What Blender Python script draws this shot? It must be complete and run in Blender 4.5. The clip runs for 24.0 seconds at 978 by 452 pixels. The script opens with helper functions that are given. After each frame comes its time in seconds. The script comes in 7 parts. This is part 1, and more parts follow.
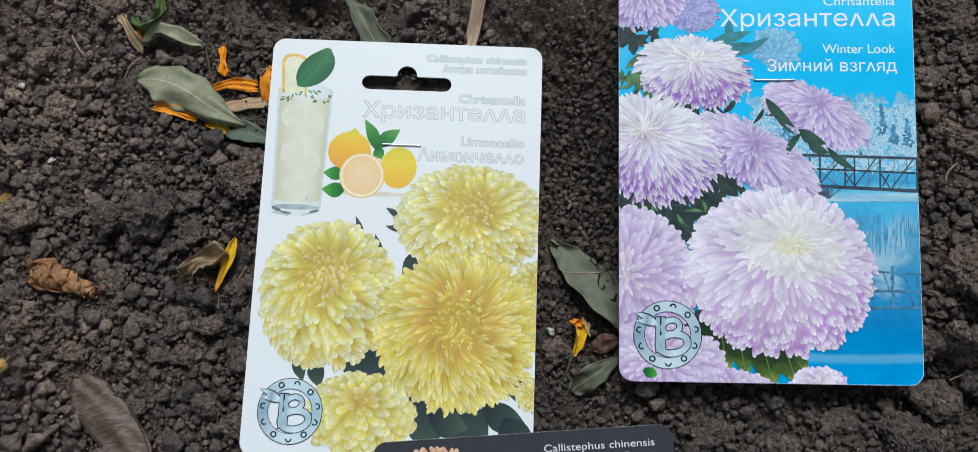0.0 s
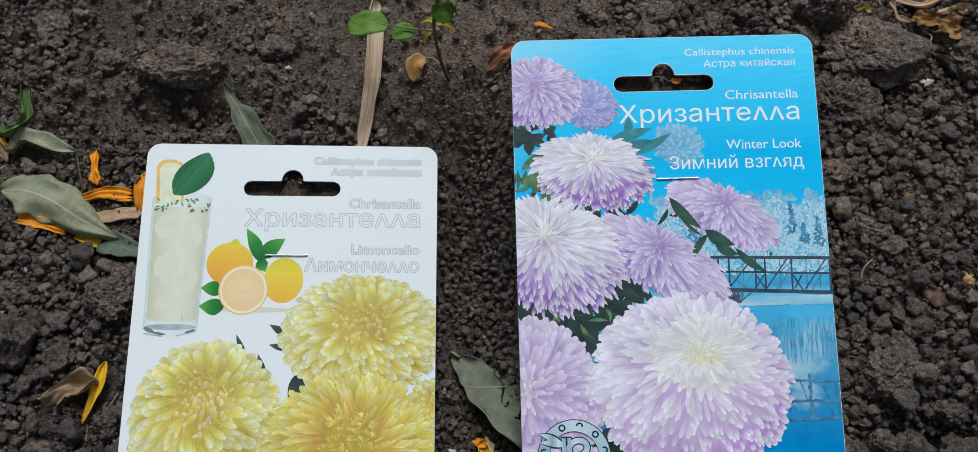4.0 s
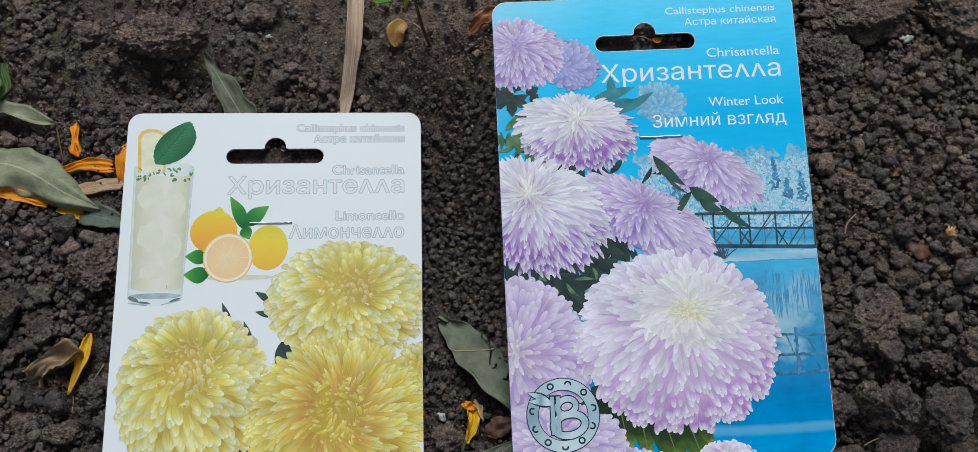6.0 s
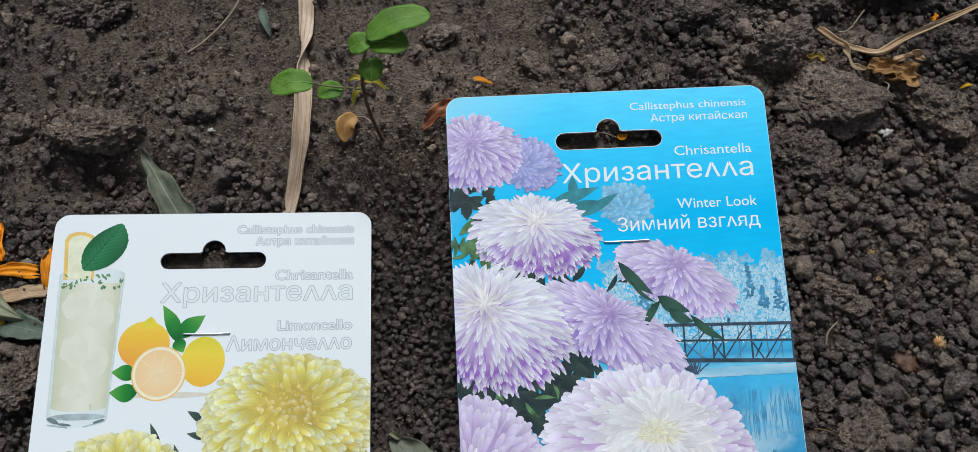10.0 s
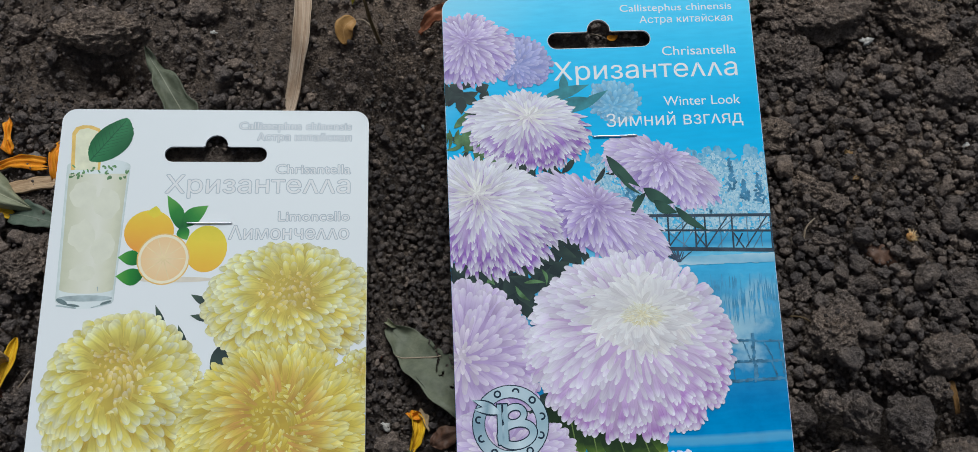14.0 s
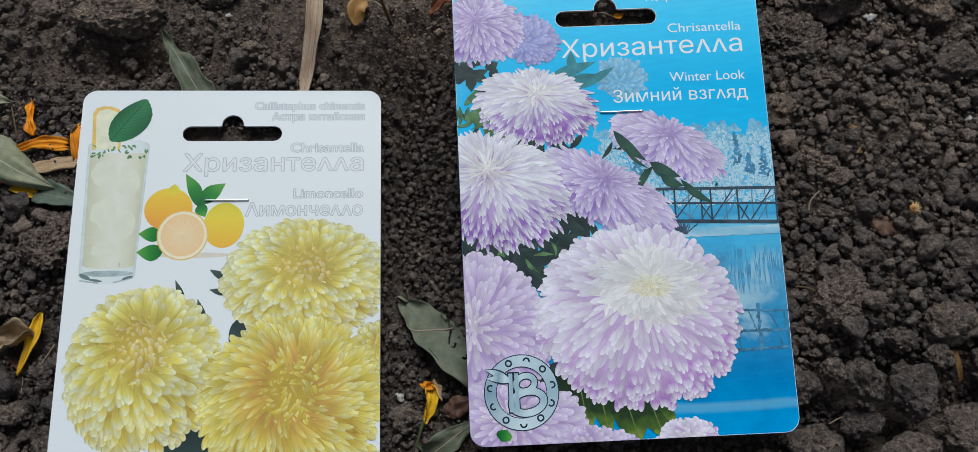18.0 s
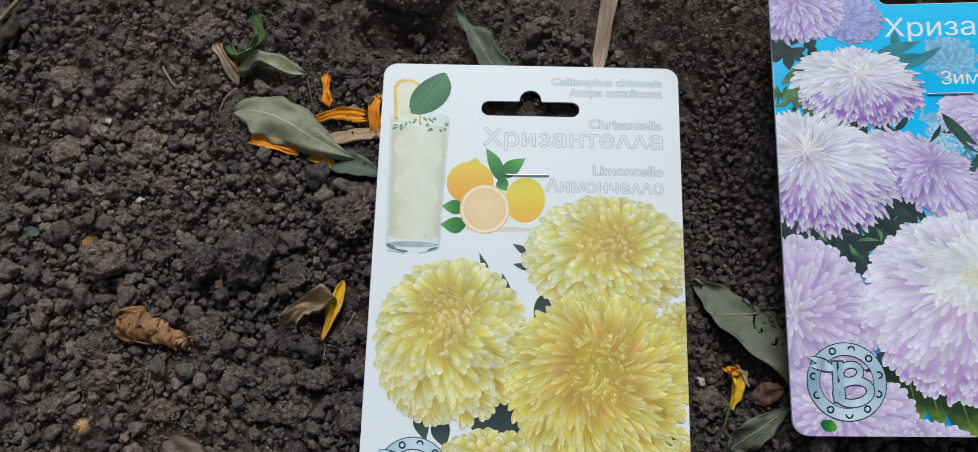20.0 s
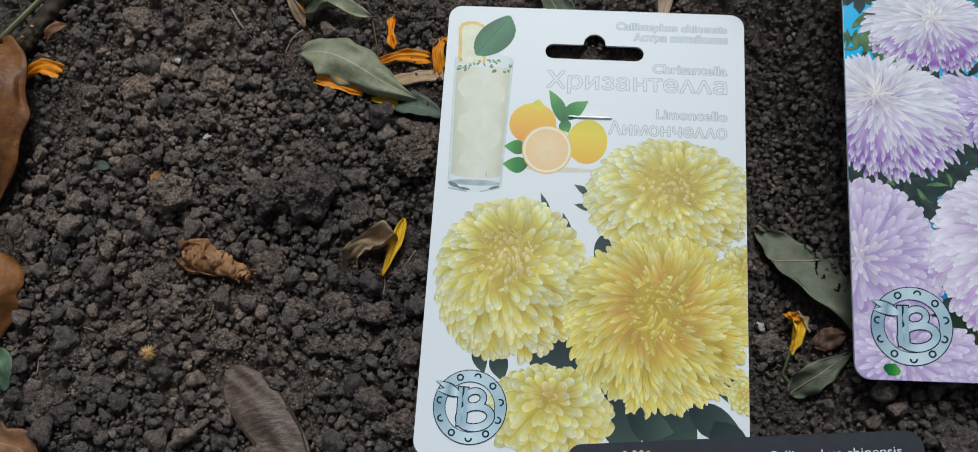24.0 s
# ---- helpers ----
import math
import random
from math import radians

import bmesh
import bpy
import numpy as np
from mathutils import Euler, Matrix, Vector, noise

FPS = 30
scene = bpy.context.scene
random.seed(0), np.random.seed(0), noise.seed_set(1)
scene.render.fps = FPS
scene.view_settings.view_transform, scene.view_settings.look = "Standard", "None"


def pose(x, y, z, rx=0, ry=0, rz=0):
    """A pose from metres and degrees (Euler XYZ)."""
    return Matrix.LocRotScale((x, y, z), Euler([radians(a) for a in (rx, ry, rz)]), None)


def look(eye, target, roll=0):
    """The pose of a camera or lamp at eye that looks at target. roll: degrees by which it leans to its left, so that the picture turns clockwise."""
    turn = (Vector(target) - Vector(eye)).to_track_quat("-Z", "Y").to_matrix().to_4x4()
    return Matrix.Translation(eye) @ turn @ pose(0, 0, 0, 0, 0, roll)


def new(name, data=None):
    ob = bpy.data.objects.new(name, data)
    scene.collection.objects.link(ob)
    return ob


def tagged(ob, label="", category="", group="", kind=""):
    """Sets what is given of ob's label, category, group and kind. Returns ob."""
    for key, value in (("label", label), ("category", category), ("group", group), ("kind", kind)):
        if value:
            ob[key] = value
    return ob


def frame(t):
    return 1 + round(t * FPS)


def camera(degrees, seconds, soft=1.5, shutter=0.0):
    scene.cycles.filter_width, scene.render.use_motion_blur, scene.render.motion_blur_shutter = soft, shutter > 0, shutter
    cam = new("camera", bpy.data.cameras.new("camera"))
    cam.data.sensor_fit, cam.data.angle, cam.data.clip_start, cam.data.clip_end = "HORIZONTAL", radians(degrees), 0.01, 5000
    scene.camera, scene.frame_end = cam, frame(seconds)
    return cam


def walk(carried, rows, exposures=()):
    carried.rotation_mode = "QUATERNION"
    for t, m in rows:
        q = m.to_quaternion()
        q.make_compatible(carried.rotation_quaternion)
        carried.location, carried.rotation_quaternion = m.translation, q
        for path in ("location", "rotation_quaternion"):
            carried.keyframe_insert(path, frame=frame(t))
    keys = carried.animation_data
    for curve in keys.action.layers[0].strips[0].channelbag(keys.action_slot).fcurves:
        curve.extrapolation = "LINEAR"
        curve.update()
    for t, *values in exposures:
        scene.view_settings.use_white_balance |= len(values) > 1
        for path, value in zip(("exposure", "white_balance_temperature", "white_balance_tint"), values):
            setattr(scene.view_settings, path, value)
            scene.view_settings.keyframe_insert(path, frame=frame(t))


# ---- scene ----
cam = camera(57.04, 24.0, soft=0.65, shutter=0.5)
PATH = [
    (0, 0.01345, -0.06774, 0.31720, 10.703, 5.187, 2.003),
    (0.5, 0.01241, -0.06545, 0.30948, 11.769, 4.808, 2.121),
    (1, 0.03110, -0.06335, 0.31039, 12.087, 4.487, 2.037),
    (1.5, 0.04228, -0.04860, 0.30208, 13.108, 4.035, 1.298),
    (2, 0.04318, -0.04570, 0.29108, 13.945, 3.633, 0.895),
    (2.5, 0.04024, -0.04488, 0.28928, 14.152, 3.358, 0.496),
    (4.5, 0.03324, -0.04630, 0.29958, 14.356, 2.738, -0.343),
    (5, 0.03664, -0.05511, 0.29539, 14.524, 2.431, -0.537),
    (5.5, 0.03644, -0.05997, 0.29633, 14.242, 2.429, -1.094),
    (6, 0.03426, -0.05616, 0.29488, 13.906, 2.512, -1.547),
    (6.5, 0.03576, -0.05910, 0.29671, 14.058, 2.405, -1.731),
    (7, 0.02864, -0.05745, 0.29390, 14.115, 2.395, -1.932),
    (7.5, 0.02847, -0.04598, 0.29159, 14.016, 2.579, -1.843),
    (8, 0.04412, -0.02734, 0.27143, 15.343, 2.651, -1.854),
    (8.5, 0.04402, -0.02981, 0.27441, 15.809, 2.478, -1.992),
    (9, 0.04122, -0.03085, 0.27718, 16.218, 2.288, -1.985),
    (9.5, 0.04631, -0.03265, 0.27804, 16.614, 1.994, -1.983),
    (10, 0.04483, -0.03333, 0.27861, 17.099, 1.841, -1.959),
    (10.5, 0.04464, -0.03521, 0.27844, 17.084, 1.777, -1.832),
    (11, 0.04702, -0.05076, 0.27334, 17.608, 1.725, -1.935),
    (11.5, 0.04527, -0.05545, 0.27205, 16.474, 1.700, -2.085),
    (13.5, 0.04445, -0.05997, 0.28065, 15.507, 1.373, -1.745),
    (14, 0.04418, -0.06164, 0.28187, 15.627, 1.249, -1.494),
    (14.5, 0.04300, -0.06142, 0.27945, 15.431, 1.068, -1.252),
    (15, 0.04375, -0.06592, 0.28010, 15.689, 0.931, -0.856),
    (15.5, 0.03871, -0.07506, 0.27727, 14.638, 1.034, -0.910),
    (16, 0.03746, -0.07491, 0.28114, 14.751, 1.189, -1.014),
    (16.5, 0.03837, -0.07283, 0.28031, 14.951, 1.411, -1.083),
    (17, 0.04101, -0.06916, 0.28145, 14.975, 1.610, -1.290),
    (17.5, 0.04264, -0.06841, 0.28419, 15.068, 1.890, -1.559),
    (18, 0.04437, -0.06978, 0.28648, 15.307, 2.049, -1.700),
    (18.5, 0.03899, -0.07028, 0.29051, 15.090, 2.428, -1.752),
    (19, -0.00160, -0.07292, 0.29009, 14.670, 4.318, -0.954),
    (19.5, -0.02284, -0.07355, 0.28709, 15.395, 5.824, 0.451),
    (21.5, -0.03142, -0.08048, 0.28444, 15.324, 7.478, 3.056),
    (22, -0.03172, -0.08148, 0.28408, 15.441, 7.848, 3.228),
    (22.5, -0.03339, -0.08025, 0.28571, 15.411, 7.631, 3.249),
    (23, -0.03394, -0.08181, 0.28690, 15.398, 8.225, 3.261),
    (23.5, -0.03228, -0.08778, 0.28811, 15.576, 8.586, 3.500),
    (24, -0.03491, -0.09337, 0.28319, 15.516, 8.520, 3.681),
]
EXPOSURES = [(0, 0.13), (1, 0.06), (2, 0.03), (5, -0.03), (7, -0.09), (7.5, 0.0), (8, 0.12), (10.6, 0.13), (11.5, 0.0), (14, -0.14), (15.2, -0.13), (16, 0.03), (16.8, -0.13), (18.5, -0.12), (19, 0.05), (19.5, 0.02), (22, -0.12), (24, -0.13)]
walk(cam, [(t, pose(x, y, z, rx, ry, rz)) for t, x, y, z, rx, ry, rz in PATH], [(t, e, 6000, 5) for t, e in EXPOSURES])

# ---- light: an overcast sky with a faint, very wide sun ----
world = bpy.data.worlds.new("overcast_sky")
world.use_nodes = True
scene.world = world
wn, wl = world.node_tree.nodes, world.node_tree.links
sky = wn.new("ShaderNodeTexSky")
sky.sky_type, sky.sun_disc = "NISHITA", False
sky.sun_elevation, sky.sun_rotation = radians(52), radians(8)
sky.air_density, sky.dust_density, sky.ozone_density = 1.0, 3.0, 1.0
grey = wn.new("ShaderNodeHueSaturation")
grey.inputs["Saturation"].default_value = 0.42
wl.new(sky.outputs["Color"], grey.inputs["Color"])
wl.new(grey.outputs["Color"], wn["Background"].inputs["Color"])
wn["Background"].inputs["Strength"].default_value = 0.055
sun_data = bpy.data.lights.new("sun", "SUN")
sun_data.energy, sun_data.angle, sun_data.color = 2.5, radians(28), (1.0, 0.99, 0.97)
sun = new("sun", sun_data)
sun.matrix_world = look((0.08, 0.60, 0.79), (0, 0, 0))

# ---- helpers of this scene: lengths below are in millimetres ----
MM = 0.001
rng = random.Random(7)


def lin(r, g, b):
    """A colour from 0..255 display values."""
    return tuple(((c / 255 + 0.055) / 1.055) ** 2.4 if c > 10 else c / 3295 for c in (r, g, b)) + (1.0,)


def material(name, rough=0.6, metal=0.0, spec=0.5):
    m = bpy.data.materials.new(name)
    m.use_nodes = True
    b = m.node_tree.nodes["Principled BSDF"]
    b.inputs["Roughness"].default_value, b.inputs["Metallic"].default_value = rough, metal
    b.inputs["Specular IOR Level"].default_value = spec
    return m, m.node_tree.nodes, m.node_tree.links, b


def noise_tex(nodes, links, scale, detail=4.0, coord=None, rough=0.55):
    n = nodes.new("ShaderNodeTexNoise")
    n.inputs["Scale"].default_value, n.inputs["Detail"].default_value, n.inputs["Roughness"].default_value = scale, detail, rough
    if coord is not None:
        links.new(coord, n.inputs["Vector"])
    return n.outputs["Fac"]


def ramp(nodes, links, fac, stops):
    r = nodes.new("ShaderNodeValToRGB")
    e = r.color_ramp.elements
    while len(e) < len(stops):
        e.new(0.5)
    for el, (p, c) in zip(e, stops):
        el.position, el.color = p, c if len(c) == 4 else (*c, 1.0)
    links.new(fac, r.inputs["Fac"])
    return r.outputs["Color"]


def mix(nodes, links, fac, a, b, blend="MIX"):
    n = nodes.new("ShaderNodeMix")
    n.data_type, n.blend_type = "RGBA", blend
    for sock, v in ((n.inputs["Factor"], fac), (n.inputs["A"], a), (n.inputs["B"], b)):
        if isinstance(v, bpy.types.NodeSocket):
            links.new(v, sock)
        else:
            sock.default_value = v
    return n.outputs["Result"]


def calc(nodes, links, op, a, b=0.0, c=0.0):
    n = nodes.new("ShaderNodeMath")
    n.operation = op
    for sock, v in zip(n.inputs, (a, b, c)):
        if isinstance(v, bpy.types.NodeSocket):
            links.new(v, sock)
        else:
            sock.default_value = v
    return n.outputs[0]


def bump(nodes, links, b, height, strength, dist):
    n = nodes.new("ShaderNodeBump")
    n.inputs["Strength"].default_value, n.inputs["Distance"].default_value = strength, dist
    links.new(height, n.inputs["Height"])
    links.new(n.outputs["Normal"], b.inputs["Normal"])


def coords(nodes, which="Object"):
    return nodes.new("ShaderNodeTexCoord").outputs[which]


def uv_parts(nodes, links, name="uv"):
    u = nodes.new("ShaderNodeUVMap")
    u.uv_map = name
    s = nodes.new("ShaderNodeSeparateXYZ")
    links.new(u.outputs["UV"], s.inputs[0])
    return s.outputs[0], s.outputs[1]


# ---- materials ----
def soil_material(name, light=1.0, island=False, contrast=0.5, relief=0.0018):
    """Dry garden soil: grains of two sizes, paler mineral specks, and wide paler areas at set places."""
    m, n, l, b = material(name, 1.0, spec=0.04)
    geo = n.new("ShaderNodeNewGeometry")
    pos = geo.outputs["Position"]
    big = noise_tex(n, l, 22.0, 3.0, pos)
    mid = noise_tex(n, l, 140.0, 4.0, pos, 0.6)
    fine = noise_tex(n, l, 620.0, 6.0, pos, 0.72)
    grain = noise_tex(n, l, 2600.0, 4.0, pos, 0.75)
    cells = n.new("ShaderNodeTexVoronoi")
    cells.inputs["Scale"].default_value = 1100.0
    l.new(mix(n, l, 0.0012, pos, noise_vec(n, l, 700.0, pos)), cells.inputs["Vector"])
    lumps = calc(n, l, "SUBTRACT", 1.0, cells.outputs["Distance"])
    base = ramp(n, l, fine, [(0.34, tuple(c * light / (1 + 1.2 * contrast) for c in (0.130, 0.111, 0.103))), (0.50, tuple(c * light for c in (0.134, 0.114, 0.104))), (0.66, tuple(c * light * (1 + 1.0 * contrast) for c in (0.140, 0.119, 0.108)))])
    tone = ramp(n, l, big, [(0.3, (0.82, 0.82, 0.83)), (0.5, (1.0, 0.985, 0.97)), (0.72, (1.2, 1.15, 1.1))])
    col = mix(n, l, 1.0, base, tone, "MULTIPLY")
    patch = ramp(n, l, mid, [(0.32, (0.78, 0.79, 0.82)), (0.5, (1.0, 1.0, 1.0)), (0.68, (1.22, 1.18, 1.12))])
    col = mix(n, l, 1.0, col, patch, "MULTIPLY")
    # Paler areas: middle x, y, size and gain of the colour.
    for cx, cy, size, gain in ((0.139, 0.110, 0.022, 1.9), (0.005, 0.088, 0.050, 1.35), (0.150, 0.100, 0.040, 1.3), (-0.165, -0.070, 0.055, 1.3), (-0.215, -0.005, 0.075, 1.38), (-0.185, 0.065, 0.070, 1.5), (-0.070, 0.118, 0.095, 1.35), (0.045, 0.118, 0.060, 1.5), (0.180, 0.060, 0.075, 1.25)):
        d = n.new("ShaderNodeVectorMath")
        d.operation = "DISTANCE"
        d.inputs[1].default_value = (cx, cy, 0.0)
        l.new(pos, d.inputs[0])
        far = calc(n, l, "ADD", calc(n, l, "DIVIDE", d.outputs["Value"], size), calc(n, l, "MULTIPLY", calc(n, l, "SUBTRACT", big, 0.5), 1.4))
        pale_area = ramp(n, l, far, [(0.2, (gain, gain * 0.97, gain * 0.93)), (1.0, (1, 1, 1))])
        col = mix(n, l, 1.0, col, pale_area, "MULTIPLY")
    if island:
        own = ramp(n, l, geo.outputs["Random Per Island"], [(0.0, (0.66, 0.67, 0.70)), (0.45, (0.94, 0.94, 0.95)), (0.9, (1.22, 1.17, 1.11)), (1.0, (1.7, 1.58, 1.44))])
    else:
        info = n.new("ShaderNodeObjectInfo")
        own = ramp(n, l, info.outputs["Random"], [(0.0, (0.78, 0.77, 0.77)), (1.0, (1.2, 1.13, 1.04))])
    col = mix(n, l, 1.0, col, own, "MULTIPLY")
    speck = ramp(n, l, grain, [(0.60, (0, 0, 0)), (0.70, (1, 1, 1))])
    col = mix(n, l, calc(n, l, "MULTIPLY", speck, 0.30), col, (0.30, 0.26, 0.22, 1))
    l.new(col, b.inputs["Base Color"])
    height = calc(n, l, "ADD", calc(n, l, "ADD", fine, calc(n, l, "MULTIPLY", grain, 0.7)), calc(n, l, "MULTIPLY", lumps, 0.5))
    bump(n, l, b, height, 1.0, relief)
    return m


def noise_vec(nodes, links, scale, coord):
    n = nodes.new("ShaderNodeTexNoise")
    n.inputs["Scale"].default_value, n.inputs["Detail"].default_value = scale, 2.0
    links.new(coord, n.inputs["Vector"])
    return n.outputs["Color"]


SOIL = soil_material("soil")
CRUMB = soil_material("soil_crumb", 1.2, True, 0.55, 0.0014)
CLOD = soil_material("soil_clod", 1.75, False, 0.9, 0.0032)


def leaf_material(name, colours, vein, veins=9.0, rough=0.6, spots=0.0, spot_col=(0.2, 0.12, 0.04, 1)):
    """A dry or fresh blade: uv runs along and across it."""
    m, n, l, b = material(name, rough, spec=0.35)
    u, v = uv_parts(n, l)
    pos = coords(n)
    base = ramp(n, l, noise_tex(n, l, 150.0, 5.0, pos, 0.65), [(0.28, colours[0]), (0.5, colours[1]), (0.74, colours[2])])
    off = calc(n, l, "ABSOLUTE", calc(n, l, "SUBTRACT", v, 0.5))
    rib = calc(n, l, "LESS_THAN", off, 0.018)
    side = calc(n, l, "FRACT", calc(n, l, "MULTIPLY", calc(n, l, "SUBTRACT", u, calc(n, l, "MULTIPLY", off, 0.45)), veins))
    side = calc(n, l, "LESS_THAN", calc(n, l, "ABSOLUTE", calc(n, l, "SUBTRACT", side, 0.5)), 0.035)
    lines = calc(n, l, "MAXIMUM", rib, calc(n, l, "MULTIPLY", side, 0.16))
    col = mix(n, l, calc(n, l, "MULTIPLY", lines, 0.55), base, vein)
    if spots:
        sp = calc(n, l, "GREATER_THAN", noise_tex(n, l, 320.0, 4.0, pos), 0.92 - spots)
        col = mix(n, l, sp, col, spot_col)
    l.new(col, b.inputs["Base Color"])
    bump(n, l, b, calc(n, l, "ADD", noise_tex(n, l, 500.0, 4.0, pos), calc(n, l, "MULTIPLY", lines, 0.7)), 0.5, 0.0006)
    return m


def streak_material(name, dark, mid, light, across=26.0, rough=0.65):
    """Fibres that run along the blade."""
    m, n, l, b = material(name, rough, spec=0.3)
    u, v = uv_parts(n, l)
    c = n.new("ShaderNodeCombineXYZ")
    l.new(calc(n, l, "MULTIPLY", u, 2.2), c.inputs[0])
    l.new(calc(n, l, "MULTIPLY", v, across), c.inputs[1])
    f = noise_tex(n, l, 1.0, 5.0, c.outputs[0], 0.6)
    col = ramp(n, l, f, [(0.3, dark), (0.5, mid), (0.7, light)])
    stain = ramp(n, l, noise_tex(n, l, 90.0, 3.0, coords(n)), [(0.35, (0.72, 0.66, 0.6)), (0.6, (1, 1, 1))])
    col = mix(n, l, 0.8, col, stain, "MULTIPLY")
    l.new(col, b.inputs["Base Color"])
    bump(n, l, b, f, 0.6, 0.0006)
    return m


GREYLEAF = leaf_material("dry_grey_green_leaf", (lin(100, 102, 78), lin(128, 130, 104), lin(150, 150, 122)), lin(184, 182, 154), 5, 0.6)
OLDLEAF = leaf_material("old_grey_leaf", (lin(70, 74, 58), lin(94, 98, 80), lin(116, 118, 98)), lin(160, 158, 136), 5)
TORNLEAF = leaf_material("torn_grey_leaf", (lin(76, 80, 64), lin(98, 102, 84), lin(118, 120, 100)), lin(98, 102, 84), 4, 0.6, 0.12, lin(60, 60, 46))
DARKLEAF = leaf_material("dry_dark_green_leaf", (lin(58, 70, 58), lin(78, 90, 76), lin(100, 108, 94)), lin(120, 124, 108), 8)
OLIVELEAF = leaf_material("withered_olive_leaf", (lin(50, 58, 34), lin(74, 84, 48), lin(100, 106, 66)), lin(112, 116, 80), 8)
TAUPELEAF = leaf_material("dry_taupe_leaf", (lin(96, 78, 58), lin(138, 116, 88), lin(168, 146, 114)), lin(176, 154, 124), 7)
GREENLEAF = leaf_material("fresh_green_leaf", (lin(66, 102, 24), lin(86, 122, 32), lin(106, 138, 46)), lin(118, 148, 64), 11, 0.62)
YELLOWLEAF = leaf_material("yellowing_leaf", (lin(130, 118, 30), lin(168, 150, 44), lin(190, 172, 70)), lin(190, 170, 90), 7)
BROWNLEAF = leaf_material("dry_brown_leaf", (lin(78, 52, 34), lin(116, 80, 54), lin(146, 106, 74)), lin(160, 122, 88), 7)
TANLEAF = leaf_material("dry_tan_leaf", (lin(128, 92, 50), lin(172, 128, 72), lin(196, 154, 96)), lin(200, 160, 110), 5)
REDLEAF = leaf_material("dry_red_brown_leaf", (lin(70, 44, 34), lin(98, 62, 48), lin(118, 80, 62)), lin(120, 84, 66), 6)


def pod_material():
    """Leathery skin with fine wrinkles across it."""
    m, n, l, b = material("dark_pod_skin", 0.42, spec=0.4)
    u, v = uv_parts(n, l)
    c = n.new("ShaderNodeCombineXYZ")
    l.new(calc(n, l, "ADD", calc(n, l, "MULTIPLY", u, 34.0), calc(n, l, "MULTIPLY", v, 5.0)), c.inputs[0])
    l.new(calc(n, l, "MULTIPLY", v, 4.0), c.inputs[1])
    f = noise_tex(n, l, 1.0, 6.0, c.outputs[0], 0.65)
    col = ramp(n, l, f, [(0.3, lin(70, 57, 50)), (0.5, lin(92, 76, 67)), (0.66, lin(120, 103, 93))])
    rim = ramp(n, l, calc(n, l, "ABSOLUTE", calc(n, l, "SUBTRACT", v, 0.5)), [(0.38, (0, 0, 0)), (0.45, (1, 1, 1))])
    l.new(mix(n, l, calc(n, l, "MULTIPLY", rim, 0.35), col, lin(120, 102, 90)), b.inputs["Base Color"])
    bump(n, l, b, f, 0.6, 0.0009)
    return m


PODSKIN = pod_material()
ORANGE = streak_material("orange_petal", lin(196, 104, 6), lin(232, 146, 16), lin(246, 176, 40), 16, 0.55)
YELLOWPETAL = streak_material("yellow_petal", lin(190, 132, 10), lin(226, 178, 22), lin(240, 204, 60), 14, 0.55)
STRAW = streak_material("dry_straw", lin(142, 116, 94), lin(200, 176, 152), lin(226, 208, 186), 22)
PALESTRAW = streak_material("pale_dry_strip", lin(140, 112, 84), lin(190, 160, 126), lin(214, 190, 158), 14)
BARK = streak_material("dark_bark", lin(40, 34, 28), lin(66, 56, 46), lin(92, 80, 66), 20, 0.8)
GREENSTALK = streak_material("green_stalk", lin(84, 88, 58), lin(124, 126, 88), lin(152, 152, 116), 10)
LEAFRIB = streak_material("pale_green_rib", lin(96, 146, 62), lin(120, 166, 82), lin(140, 180, 100), 4)
STEM = streak_material("brown_stem", lin(70, 56, 38), lin(108, 90, 62), lin(130, 112, 84), 6)
ROOTLET = streak_material("pale_rootlet", lin(120, 104, 88), lin(158, 142, 122), lin(186, 172, 152), 4)
BURRSKIN = streak_material("straw_burr", lin(196, 156, 100), lin(226, 192, 140), lin(240, 216, 172), 3)
BURRCORE = streak_material("tan_burr_core", lin(150, 104, 56), lin(190, 142, 84), lin(210, 164, 106), 3)
CURLGREEN = leaf_material("withered_green_leaf", (lin(46, 66, 30), lin(68, 92, 44), lin(96, 114, 64)), lin(108, 124, 78), 6)
MOSSYELLOW = leaf_material("mossy_yellow_leaf", (lin(104, 88, 22), lin(140, 118, 34), lin(164, 142, 56)), lin(150, 130, 60), 5)
GOLDLEAF = streak_material("dry_golden_leaf", lin(96, 68, 36), lin(146, 108, 62), lin(196, 158, 108), 34)
RUSTLEAF = leaf_material("dry_rust_leaf", (lin(104, 60, 40), lin(146, 90, 62), lin(168, 112, 80)), lin(160, 108, 78), 5)
CINNAMON = leaf_material("dry_cinnamon_brown_leaf", (lin(80, 46, 20), lin(116, 72, 34), lin(144, 98, 50)), lin(130, 88, 46), 4, 0.5, 0.22, lin(74, 42, 20))
DULLGREEN = leaf_material("dull_blue_green_leaf", (lin(58, 78, 58), lin(80, 102, 78), lin(104, 124, 100)), lin(120, 138, 114), 7)
DARKRED = leaf_material("dull_red_brown_leaf", (lin(66, 48, 38), lin(90, 64, 50), lin(108, 82, 66)), lin(100, 76, 62), 3)


